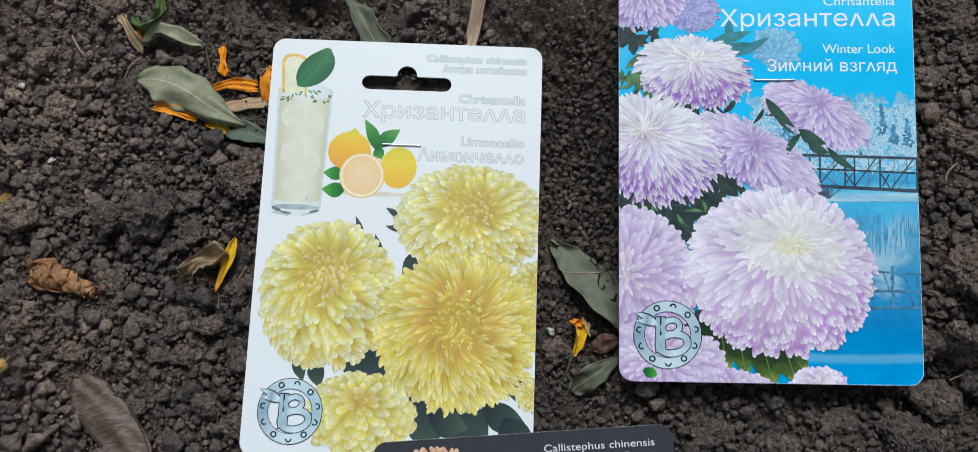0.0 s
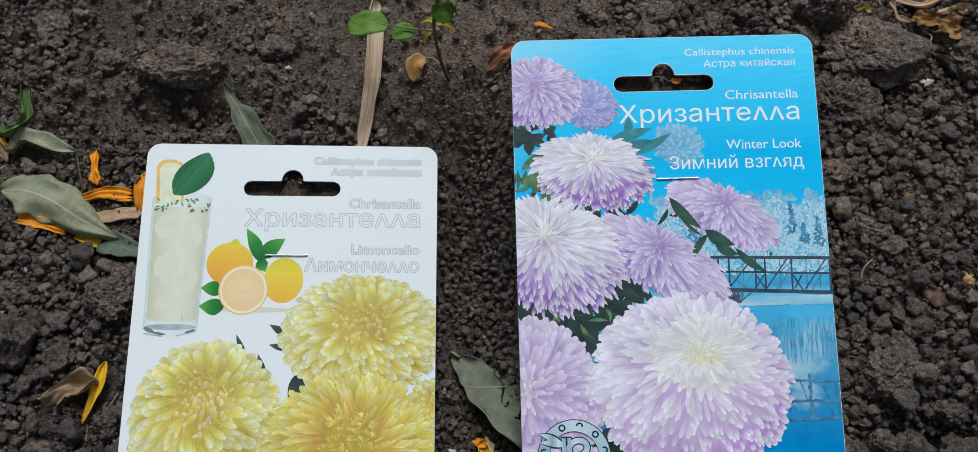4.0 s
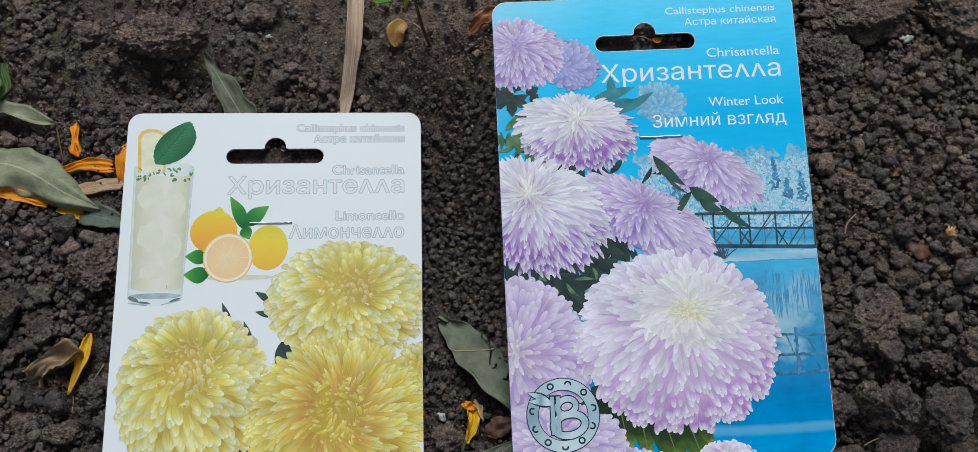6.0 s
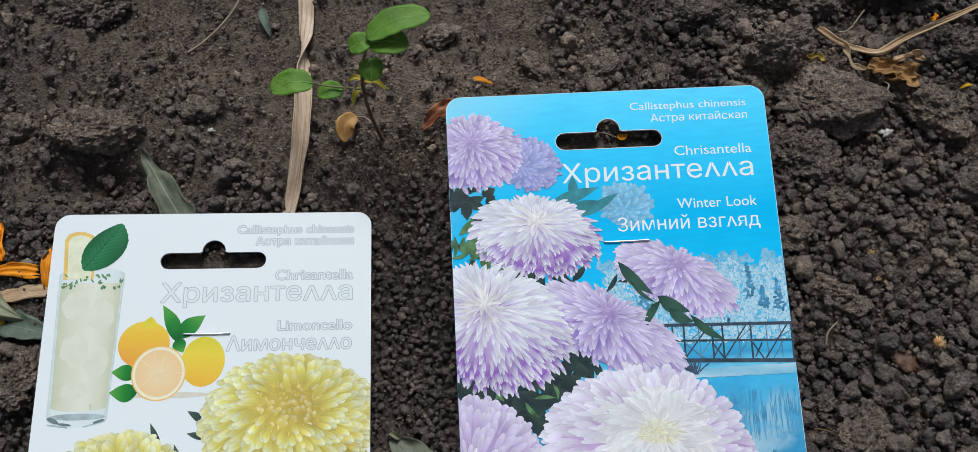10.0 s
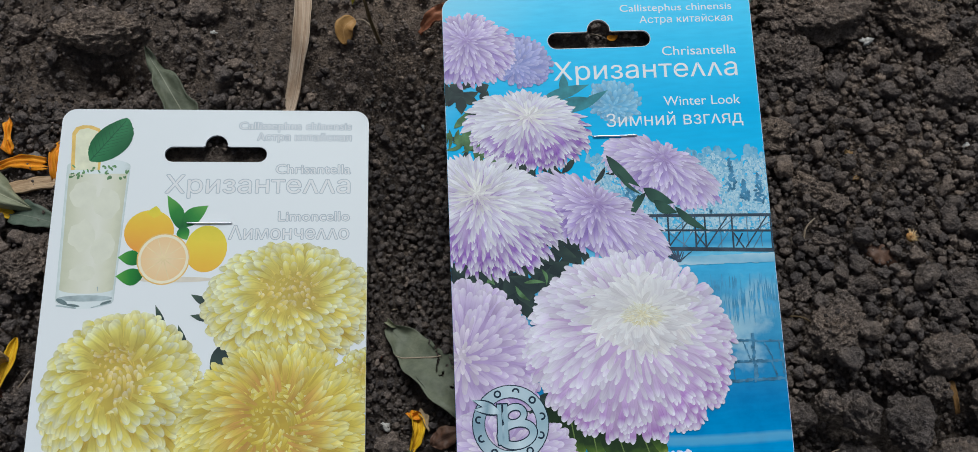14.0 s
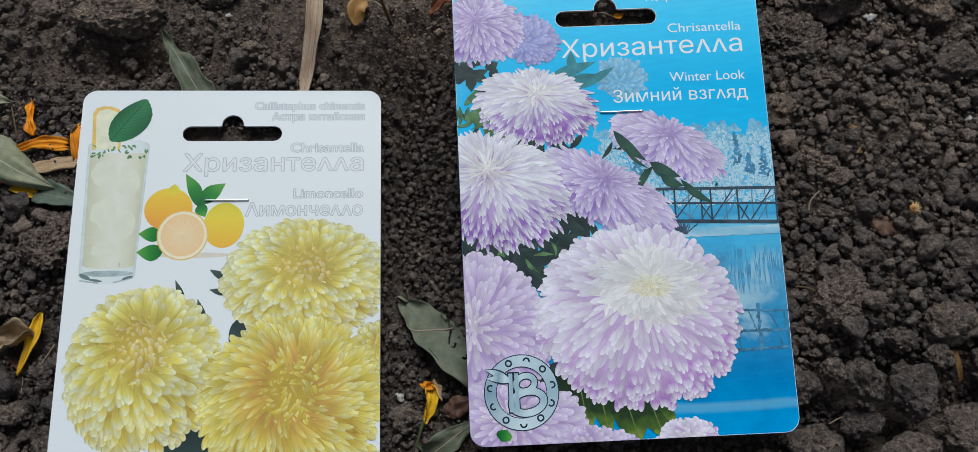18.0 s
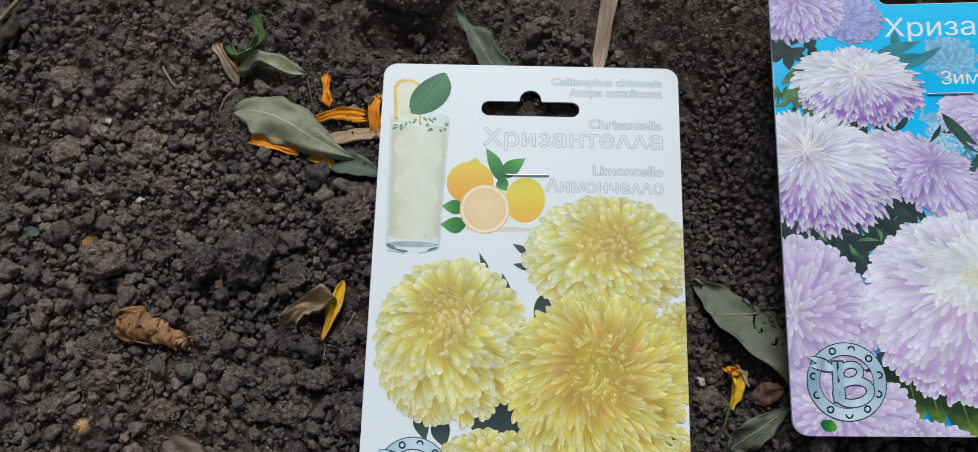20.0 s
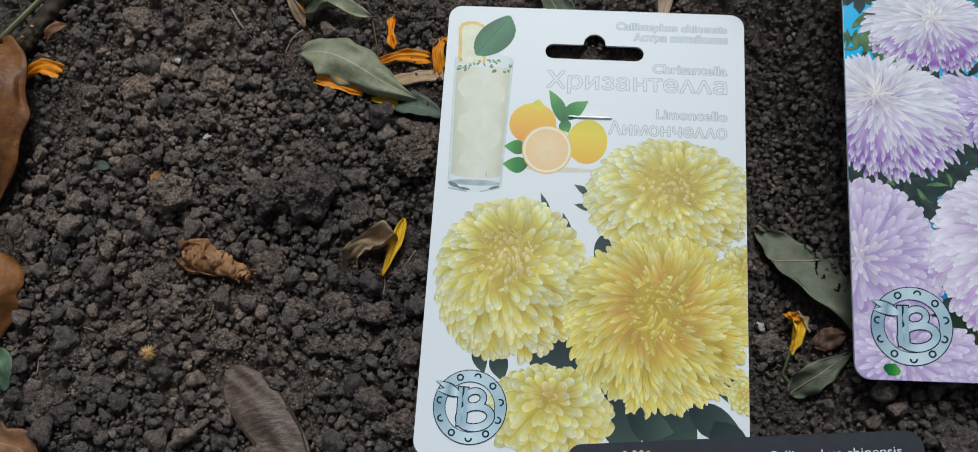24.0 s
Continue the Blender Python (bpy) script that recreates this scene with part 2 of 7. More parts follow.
def stone_material(name, a, b2):
    m, n, l, b = material(name, 0.7, spec=0.4)
    f = noise_tex(n, l, 500.0, 4.0, coords(n))
    l.new(ramp(n, l, f, [(0.3, a), (0.7, b2)]), b.inputs["Base Color"])
    bump(n, l, b, f, 0.4, 0.0004)
    return m


WHITEBIT = stone_material("white_chip", lin(150, 144, 136), lin(206, 202, 196))
GREYBIT = stone_material("grey_pebble", lin(92, 86, 80), lin(130, 122, 114))
TANBIT = stone_material("tan_crumb", lin(120, 92, 56), lin(158, 124, 80))


# ---- mesh helpers ----
def finish(name, mesh, mat, parent=None, label="", smooth=True):
    mesh.materials.append(mat)
    if smooth:
        mesh.shade_smooth()
    ob = new(name, mesh)
    if parent is not None:
        ob.parent = parent
    if label:
        ob["label"] = label
    return ob


def part(name, bm, mat, parent=None, label="", smooth=True):
    me = bpy.data.meshes.new(name)
    bm.normal_update()
    bm.to_mesh(me)
    bm.free()
    return finish(name, me, mat, parent, label, smooth)


def thing(name, x, y, z, label, category, group=""):
    """An empty at the base of a thing with parts; x, y, z in millimetres."""
    e = new(name)
    e.empty_display_size = 0.005
    e.location = (x * MM, y * MM, z * MM)
    return tagged(e, label, category, group)


def catmull(points, n):
    p = [np.array(q, float) for q in points]
    p = [2 * p[0] - p[1], *p, 2 * p[-1] - p[-2]]
    out = []
    for i in range(n + 1):
        s = i / n * (len(p) - 3)
        k = min(int(s), len(p) - 4)
        t = s - k
        a, b, c, d = p[k : k + 4]
        out.append(0.5 * (2 * b + (c - a) * t + (2 * a - 5 * b + 4 * c - d) * t * t + (3 * b - a - 3 * c + d) * t**3))
    return out


PROFILES = {
    "leaf": lambda s: max(0.02, math.sin(math.pi * s**0.8) ** 0.8),
    "oval": lambda s: max(0.03, (1 - (2 * s - 1) ** 2) ** 0.5),
    "lance": lambda s: max(0.03, math.sin(math.pi * min(1.0, s * 0.96 + 0.02)) ** 0.7 * (1.1 - 0.55 * s)),
    "petal": lambda s: max(0.15, 0.35 + 0.65 * math.sin(math.pi * min(1, s * 0.85))),
    "blunt": lambda s: max(0.12, math.sin(math.pi * min(1.0, s * 0.80 + 0.04)) ** 0.75),
    "ray": lambda s: 0.45 + 0.55 * math.sin(math.pi * min(0.62, s * 0.62)),
    "tip": lambda s: max(0.02, min(1.0, 1.25 * s**0.8) * (1 - 0.35 * max(0.0, s - 0.75) / 0.25)),
    "strip": lambda s: 1.0 if 0.02 < s < 0.98 else 0.7,
    "torn": lambda s: (0.8 + 0.2 * math.sin(9.0 * s + 1.0)) * min(1.0, 0.35 + 5 * s, 0.3 + 4 * (1 - s)),
}


def blade(points, width, profile="leaf", cup=0.0, twist=(0, 0), wave=0.0, thick=0.3, nu=18, nv=8, seed=0, origin=(0, 0, 0), fray=0.0, pleat=0.0):
    """A thin closed sheet along a path of points: cup bends it across, twist turns it (degrees at even steps), wave ruffles it."""
    bm = bmesh.new()
    uvl = bm.loops.layers.uv.new("uv")
    path = catmull(points, nu)
    off = np.array(origin, float)
    top, low, uvs = [], [], {}
    for i, p in enumerate(path):
        s = i / nu
        t = path[min(i + 1, nu)] - path[max(i - 1, 0)]
        t = t / (np.linalg.norm(t) + 1e-9)
        side = np.cross(t, (0, 0, 1.0))
        side = side / (np.linalg.norm(side) + 1e-9)
        up = np.cross(side, t)
        a = radians(float(np.interp(s, np.linspace(0, 1, len(twist)), twist)))
        side, up = side * math.cos(a) + up * math.sin(a), up * math.cos(a) - side * math.sin(a)
        hw = width / 2 * PROFILES[profile](s)
        r1, r2 = [], []
        for j in range(nv + 1):
            c = 2 * j / nv - 1
            edge = 1 + min(0.16, 0.07 + 0.03 * wave) * noise.noise((s * 7 + seed, c * 0.6 + seed * 1.7, 3.1)) * (abs(c) > 0.8) * 2
            q = p + side * c * hw * edge + up * (cup * hw * c * c)
            if wave:
                q = q + up * wave * noise.noise((s * 4.5 + seed * 3.3, c * 1.4 - seed, 0.5)) * (0.4 + abs(c))
            if fray:
                q = q + t * fray * noise.noise((c * 3.7 + seed * 5.1, seed * 2.0, 0.0)) * max(0.0, s - 0.7) / 0.3
            if pleat:
                q = q + up * pleat * math.sin(c * 7.5 + seed + 2.0 * s)
            for row, d in ((r1, 0.5), (r2, -0.5)):
                row.append(bm.verts.new((q + up * thick * d - off) * MM))
                uvs[row[-1]] = (s, (c + 1) / 2)
        top.append(r1), low.append(r2)
    def face(*vs):
        fc = bm.faces.new(vs)
        for lp in fc.loops:
            lp[uvl].uv = uvs[lp.vert]
    for i in range(nu):
        for j in range(nv):
            face(top[i][j], top[i][j + 1], top[i + 1][j + 1], top[i + 1][j])
            face(low[i][j], low[i + 1][j], low[i + 1][j + 1], low[i][j + 1])
        face(top[i][0], top[i + 1][0], low[i + 1][0], low[i][0])
        face(top[i][nv], low[i][nv], low[i + 1][nv], top[i + 1][nv])
    for j in range(nv):
        face(top[0][j], low[0][j], low[0][j + 1], top[0][j + 1])
        face(top[nu][j], top[nu][j + 1], low[nu][j + 1], low[nu][j])
    bmesh.ops.recalc_face_normals(bm, faces=bm.faces[:])
    return bm


def tube(points, radii, n=24, sides=8, rough=0.0, seed=0, origin=(0, 0, 0), squash=1.0, ripple=0.35):
    """A round, tapered, closed tube along a path; rough: unevenness in millimetres."""
    bm = bmesh.new()
    uvl = bm.loops.layers.uv.new("uv")
    path, off = catmull(points, n), np.array(origin, float)
    rings, uvs = [], {}
    for i, p in enumerate(path):
        s = i / n
        t = path[min(i + 1, n)] - path[max(i - 1, 0)]
        t = t / (np.linalg.norm(t) + 1e-9)
        side = np.cross(t, (0.13, 0.05, 1.0))
        side = side / (np.linalg.norm(side) + 1e-9)
        up = np.cross(side, t)
        r = np.interp(s, np.linspace(0, 1, len(radii)), radii)
        ring = []
        for j in range(sides):
            a = 2 * math.pi * j / sides
            rr = r + rough * noise.noise((math.cos(a) * 1.3 + seed, math.sin(a) * 1.3, s * len(path) * ripple + seed))
            ring.append(bm.verts.new((p + side * rr * math.cos(a) + up * rr * squash * math.sin(a) - off) * MM))
            uvs[ring[-1]] = (s, j / sides)
        rings.append(ring)
    faces = [(rings[i][j], rings[i][(j + 1) % sides], rings[i + 1][(j + 1) % sides], rings[i + 1][j]) for i in range(n) for j in range(sides)]
    faces += [tuple(reversed(rings[0])), tuple(rings[-1])]
    for vs in faces:
        fc = bm.faces.new(vs)
        for lp in fc.loops:
            lp[uvl].uv = uvs[lp.vert]
    bmesh.ops.recalc_face_normals(bm, faces=bm.faces[:])
    return bm


def lump(sx, sy, sz, seed, sub=3, rough=0.35, crumb=0.12, grain=0.0, block=0.0, facets=13):
    """An uneven lump of that size in millimetres, flattened below; grain: relief of small crumbs in millimetres; block: how far it is broken into blunt facets."""
    bm = bmesh.new()
    bmesh.ops.create_icosphere(bm, subdivisions=sub, radius=1.0)
    o = Vector((seed * 3.7, seed * 1.3, -seed * 2.1))
    dirs = np.array([v.co.normalized()[:] for v in bm.verts])
    cut = np.ones(len(dirs))
    if block:
        pick = np.random.RandomState(int(seed * 977) % 100000)
        k = np.arange(facets)
        up, turn = 1 - 2 * (k + 0.5) / facets, k * 2.39996 + seed
        face = np.stack([np.sqrt(1 - up * up) * np.cos(turn), np.sqrt(1 - up * up) * np.sin(turn), up], 1) + 0.22 * pick.randn(facets, 3)
        face /= np.linalg.norm(face, axis=1)[:, None]
        reach = pick.uniform(0.68, 1.0, facets)
        cut = 1 / (np.maximum(0, dirs @ face.T / reach) ** 9).sum(1) ** (1 / 9)
        cut = 1 + (np.minimum(cut, 1.35) - 1) * block
    for v, face_cut in zip(bm.verts, cut):
        d = v.co.normalized()
        k = face_cut + rough * noise.noise(d * 1.3 + o) + rough * 0.6 * noise.noise(d * 2.9 + o)
        if crumb:
            cell = noise.voronoi(d * 5.5 + o)[0][0]
            k += crumb * (0.45 - cell) + crumb * 0.55 * noise.noise(d * 9 + o) + crumb * 0.4 * noise.noise(d * 18 + o) + (crumb * 0.3 * noise.noise(d * 36 + o) if sub > 3 else 0)
        if grain:
            size = (sx + sy) / 4
            q = d * size + o * 10
            for cell, amp in ((2.6, 1.0), (1.1, 0.55)):
                k += grain * amp / size * (0.7 - 1.4 * noise.voronoi(q / cell)[0][0])
            k += grain * 0.9 / size * noise.noise(q / 1.5) + grain * 0.5 / size * noise.noise(q / 0.7)
        p = d * k
        if p.z < -0.35:
            p.z = -0.35 + (p.z + 0.35) * 0.3
        v.co = (p.x * sx / 2 * MM, p.y * sy / 2 * MM, p.z * sz / 2 * MM)
    return bm


# ---- the ground ----
WHITE_AT = pose(-0.09970, 0.05997, 0.00804, -0.852, 5.940, 0.0)
BLUE_AT = pose(0.02700, 0.08865, 0.02125, 5.177, 2.469, 1.012)
BLACK_AT = pose(-0.0535, -0.0857, 0.0092, 1.6, 1.0, 5.8)
CARD_W, CARD_H = 100.4, 151.5
CARDS = [WHITE_AT, BLUE_AT, BLACK_AT]


def value_noise(x, y, seed):
    table = np.random.RandomState(seed).rand(256, 256)
    xi, yi = np.floor(x).astype(int), np.floor(y).astype(int)
    fx, fy = x - xi, y - yi
    fx, fy = fx * fx * (3 - 2 * fx), fy * fy * (3 - 2 * fy)
    g = lambda i, j: table[(xi + i) & 255, (yi + j) & 255]
    return (g(0, 0) * (1 - fx) + g(1, 0) * fx) * (1 - fy) + (g(0, 1) * (1 - fx) + g(1, 1) * fx) * fy - 0.5


def bumps(x, y, cell, seed):
    """Rounded grains: distance to the nearest of one jittered point per cell, as a height 0..1."""
    pts = np.random.RandomState(seed).rand(256, 256, 3)
    u, v = x / cell, y / cell
    ui, vi = np.floor(u).astype(int), np.floor(v).astype(int)
    best = np.zeros_like(u)
    for i in (-1, 0, 1):
        for j in (-1, 0, 1):
            c = pts[(ui + i) & 255, (vi + j) & 255]
            d2 = (ui + i + c[..., 0] - u) ** 2 + (vi + j + c[..., 1] - v) ** 2
            r = 0.35 + 0.4 * c[..., 2]
            best = np.maximum(best, np.sqrt(np.maximum(0, r * r - d2)))
    return best


# Hollows and rises of the bed: x, y, width in x, width in y, height.
RISES = [(-6, 102, 34, 26, 5.5), (12, 0, 13, 60, -16.0), (170, 128, 16, 12, -12.0), (148, 80, 12, 8, -7.0), (172, 80, 22, 14, -2.0),
         (146, -30, 26, 20, 3.0), (122, -66, 30, 10, -7.0), (160, -54, 36, 19, -14.0), (-90, 75, 22, 8, -11.0), (-104, 142, 20, 8, -4.0), (-210, 10, 60, 60, 2.0), (-108, -40, 9, 40, -2.0)]


def plane_height(m, x, y):
    """Height in millimetres of a card's face over x, y, and the place on the card."""
    n, o = m.to_3x3() @ Vector((0, 0, 1)), m.translation / MM
    z = o.z - (n.x * (x - o.x) + n.y * (y - o.y)) / n.z
    r = m.to_3x3()
    u = r[0][0] * (x - o.x) + r[1][0] * (y - o.y) + r[2][0] * (z - o.z)
    v = -(r[0][1] * (x - o.x) + r[1][1] * (y - o.y) + r[2][1] * (z - o.z))
    return z, u, v


def inside(u, v):
    """How far inside the card's outline a place lies (negative: outside)."""
    return np.minimum(np.minimum(u, CARD_W - u), np.minimum(v, CARD_H - v))


def bed(x, y):
    """Height of the soil in millimetres."""
    x, y = np.asarray(x, float), np.asarray(y, float)
    h = -5.0 + 0 * x
    for k, (cell, amp) in enumerate(((70, 5.0), (28, 3.4), (12, 2.2), (6, 1.3), (3, 0.8), (1.6, 0.45))):
        h = h + amp * value_noise(x / cell + 31 * k, y / cell + 17 * k, 11 + k)
    fade = np.clip(1.6 - np.hypot(x, y) / 500, 0.15, 1)
    h = h * fade
    for cx, cy, wx, wy, up in RISES:
        h = h + up * np.exp(-(((x - cx) / wx) ** 2) - ((y - cy) / wy) ** 2)
    for m in CARDS:
        z, u, v = plane_height(m, x, y)
        d = inside(u, v)
        k = np.clip((d - 3) / 10, 0, 1)
        k = k * k * (3 - 2 * k)
        lift = z - 5.5 + 1.2 * value_noise(x / 9, y / 9, 5)
        h = np.where(lift > h, h + (lift - h) * k, h)
        h = np.where(d > -2.5, np.minimum(h, z - 2.6), h)
    return h


def at(x, y):
    return float(bed(np.array([x]), np.array([y]))[0])


def ground_sheet():
    def axis(lo, hi, step):
        core = np.arange(lo, hi, step)
        far = np.cumsum(step * 1.22 ** np.arange(1, 48))
        return np.concatenate([lo - far[::-1], core, core[-1] + far])
    xs, ys = axis(-300, 235, 1.2), axis(-125, 165, 1.2)
    gx, gy = np.meshgrid(xs, ys)
    h = bed(gx, gy)
    near = (np.abs(gx + 30) < 320) & (np.abs(gy - 20) < 200)
    wx, wy = gx + 3 * value_noise(gx / 3, gy / 3, 8), gy + 3 * value_noise(gx / 3, gy / 3, 18)
    fine = 1.1 * bumps(wx, wy, 5.0, 3) + 1.2 * bumps(wx, wy, 2.6, 4) + 0.9 * value_noise(gx / 1.9, gy / 1.9, 9)
    for m in CARDS:
        z, u, v = plane_height(m, gx, gy)
        fine = np.where(inside(u, v) > -2.5, np.minimum(fine, np.maximum(0, z - 1.8 - h)), fine)
    h = h + np.where(near, fine, 0)
    n, mcount = len(xs), len(ys)
    co = np.stack([gx, gy, h], -1).reshape(-1, 3) * MM
    i = (np.arange(mcount - 1)[:, None] * n + np.arange(n - 1)).ravel()
    quads = np.stack([i, i + 1, i + n + 1, i + n], 1)
    return quick_mesh("ground", co, quads)


def quick_mesh(name, co, faces):
    me = bpy.data.meshes.new(name)
    k = faces.shape[1]
    me.vertices.add(len(co)), me.loops.add(faces.size), me.polygons.add(len(faces))
    me.vertices.foreach_set("co", np.ascontiguousarray(co, np.float32).ravel())
    me.loops.foreach_set("vertex_index", np.ascontiguousarray(faces, np.int32).ravel())
    me.polygons.foreach_set("loop_start", np.arange(0, faces.size, k, dtype=np.int32))
    me.update(calc_edges=True)
    me.validate()
    return me


ground = finish("ground", ground_sheet(), SOIL)
tagged(ground, "dark crumbly bare garden soil with hollows and clods", "soil", kind="structure")


# ---- the printed seed packets ----
def rounded_outline(w, h, r, steps=6):
    pts = []
    for cx, cy, a0 in ((w - r, r, -90), (w - r, h - r, 0), (r, h - r, 90), (r, r, 180)):
        for k in range(steps + 1):
            a = radians(a0 + 90 * k / steps)
            pts.append((cx + r * math.cos(a), cy + r * math.sin(a)))
    return pts


OUTLINE = rounded_outline(CARD_W, CARD_H, 4.6)
INK_EDGE = [(0.06 + p[0] * (CARD_W - 0.12) / CARD_W, 0.06 + p[1] * (CARD_H - 0.12) / CARD_H) for p in OUTLINE]


def slot_outline():
    """The hanging hole: a bar with round ends and a hump."""
    pts = []
    for k in range(9):
        a = radians(90 + 180 * k / 8)
        pts.append((36.4 + 2.7 * math.cos(a), 15.9 + 2.7 * math.sin(a)))
    pts += [(46.0, 13.2), (46.7, 12.9)]
    for k in range(9):
        a = radians(188 + 164 * k / 8)
        pts.append((50.3 + 3.7 * math.cos(a), 12.8 + 3.7 * math.sin(a)))
    pts += [(53.9, 12.9), (54.6, 13.2)]
    for k in range(9):
        a = radians(-90 + 180 * k / 8)
        pts.append((64.2 + 2.7 * math.cos(a), 15.9 + 2.7 * math.sin(a)))
    return pts


def clip(poly):
    """Cuts a polygon of (u, v, extra...) rows at the rounded outline of the card."""
    if all(4.6 < p[0] < CARD_W - 4.6 and 4.6 < p[1] < CARD_H - 4.6 for p in poly):
        return poly
    out = [np.array(p, float) for p in poly]
    for a, b in zip(INK_EDGE, INK_EDGE[1:] + INK_EDGE[:1]):
        nx, ny = -(b[1] - a[1]), b[0] - a[0]
        side = [nx * (p[0] - a[0]) + ny * (p[1] - a[1]) for p in out]
        done = []
        for i, p in enumerate(out):
            q, sp, sq = out[i - 1], side[i], side[i - 1]
            if (sp >= 0) != (sq >= 0):
                done.append(q + (p - q) * (sq / (sq - sp)))
            if sp >= 0:
                done.append(p)
        out = done
        if len(out) < 3:
            return []
    return out


class Ink:
    """Flat printed shapes of one part: each shape lies a hair above the one before."""
    level = top = 0.0

    def __init__(self):
        self.verts, self.faces, self.uv, self.uv2 = [], [], [], []

    def add(self, poly, step=0.00015):
        Ink.level += step
        Ink.top = max(Ink.top, Ink.level)
        poly = clip([tuple(p) + (0.0,) * (6 - len(p)) for p in poly])
        if len(poly) < 3:
            return
        k = len(self.verts)
        area = sum(poly[i - 1][0] * p[1] - p[0] * poly[i - 1][1] for i, p in enumerate(poly))
        if area > 0:
            poly = poly[::-1]
        for p in poly:
            self.verts.append((p[0] * MM, -p[1] * MM, Ink.level * MM))
            self.uv.append((p[2], p[3]))
            self.uv2.append((p[4], p[5]))
        self.faces.append(tuple(range(k, k + len(poly))))

    def make(self, name, mat, parent, label=""):
        me = bpy.data.meshes.new(name)
        me.from_pydata(self.verts, [], self.faces)
        for key, vals in (("uv", self.uv), ("uv2", self.uv2)):
            layer = me.uv_layers.new(name=key)
            layer.data.foreach_set("uv", np.array(vals, np.float32).ravel())
        return finish(name, me, mat, parent, label, smooth=False)


def ellipse(cx, cy, rx, ry, rot=0.0, n=28, wob=0.0, seed=0):
    c, s = math.cos(radians(rot)), math.sin(radians(rot))
    out = []
    for i in range(n):
        a = 2 * math.pi * i / n
        k = 1 + wob * noise.noise((math.cos(a) * 2 + seed, math.sin(a) * 2, seed * 0.7))
        x, y = rx * k * math.cos(a), ry * k * math.sin(a)
        out.append((cx + x * c - y * s, cy + x * s + y * c, 0.5 + 0.5 * math.cos(a), 0.5 + 0.5 * math.sin(a)))
    return out


def leaf_shape(x0, y0, x1, y1, w, bend=0.0):
    d = math.hypot(x1 - x0, y1 - y0)
    tx, ty = (x1 - x0) / d, (y1 - y0) / d
    right, left = [], []
    for i in range(9):
        s = i / 8
        hw = w / 2 * max(0.02, math.sin(math.pi * s**0.85))
        b = bend * math.sin(math.pi * s)
        for row, sg in ((right, 1), (left, -1)):
            o = b + sg * hw
            row.append((x0 + tx * d * s - ty * o, y0 + ty * d * s + tx * o, s, 0.5 + 0.5 * sg))
    return right + left[::-1]


def bar(x0, y0, x1, y1, w):
    d = math.hypot(x1 - x0, y1 - y0)
    nx, ny = -(y1 - y0) / d * w / 2, (x1 - x0) / d * w / 2
    return [(x0 + nx, y0 + ny), (x1 + nx, y1 + ny), (x1 - nx, y1 - ny), (x0 - nx, y0 - ny)]


def ink(r, g, b):
    """A printed colour: display values on paper that reflects seven tenths."""
    return tuple(c * k for c, k in zip(lin(r, g, b)[:3], (0.84, 0.88, 0.88))) + (1.0,)


GLOSS = 0.32


def ink_material(name, colour, grain=0.06, rough=GLOSS):
    """One printed colour under a satin film, with the faint unevenness of a photograph."""
    m, n, l, b = material(name, rough, spec=0.22)
    f = noise_tex(n, l, 260.0, 4.0, coords(n))
    dark, bright = [tuple(min(0.85, c * k) for c in colour[:3]) for k in (1 - grain * 2, 1 + grain * 2)]
    l.new(ramp(n, l, f, [(0.3, dark), (0.7, bright)]), b.inputs["Base Color"])
    return m


def fade_material(name, stops, use="u", grain=0.05):
    """A printed blend between colours along the shape."""
    m, n, l, b = material(name, GLOSS, spec=0.22)
    u, v = uv_parts(n, l)
    f = calc(n, l, "ADD", u if use == "u" else v, calc(n, l, "MULTIPLY", calc(n, l, "SUBTRACT", noise_tex(n, l, 300.0, 4.0, coords(n)), 0.5), grain * 4))
    l.new(ramp(n, l, f, stops), b.inputs["Base Color"])
    return m


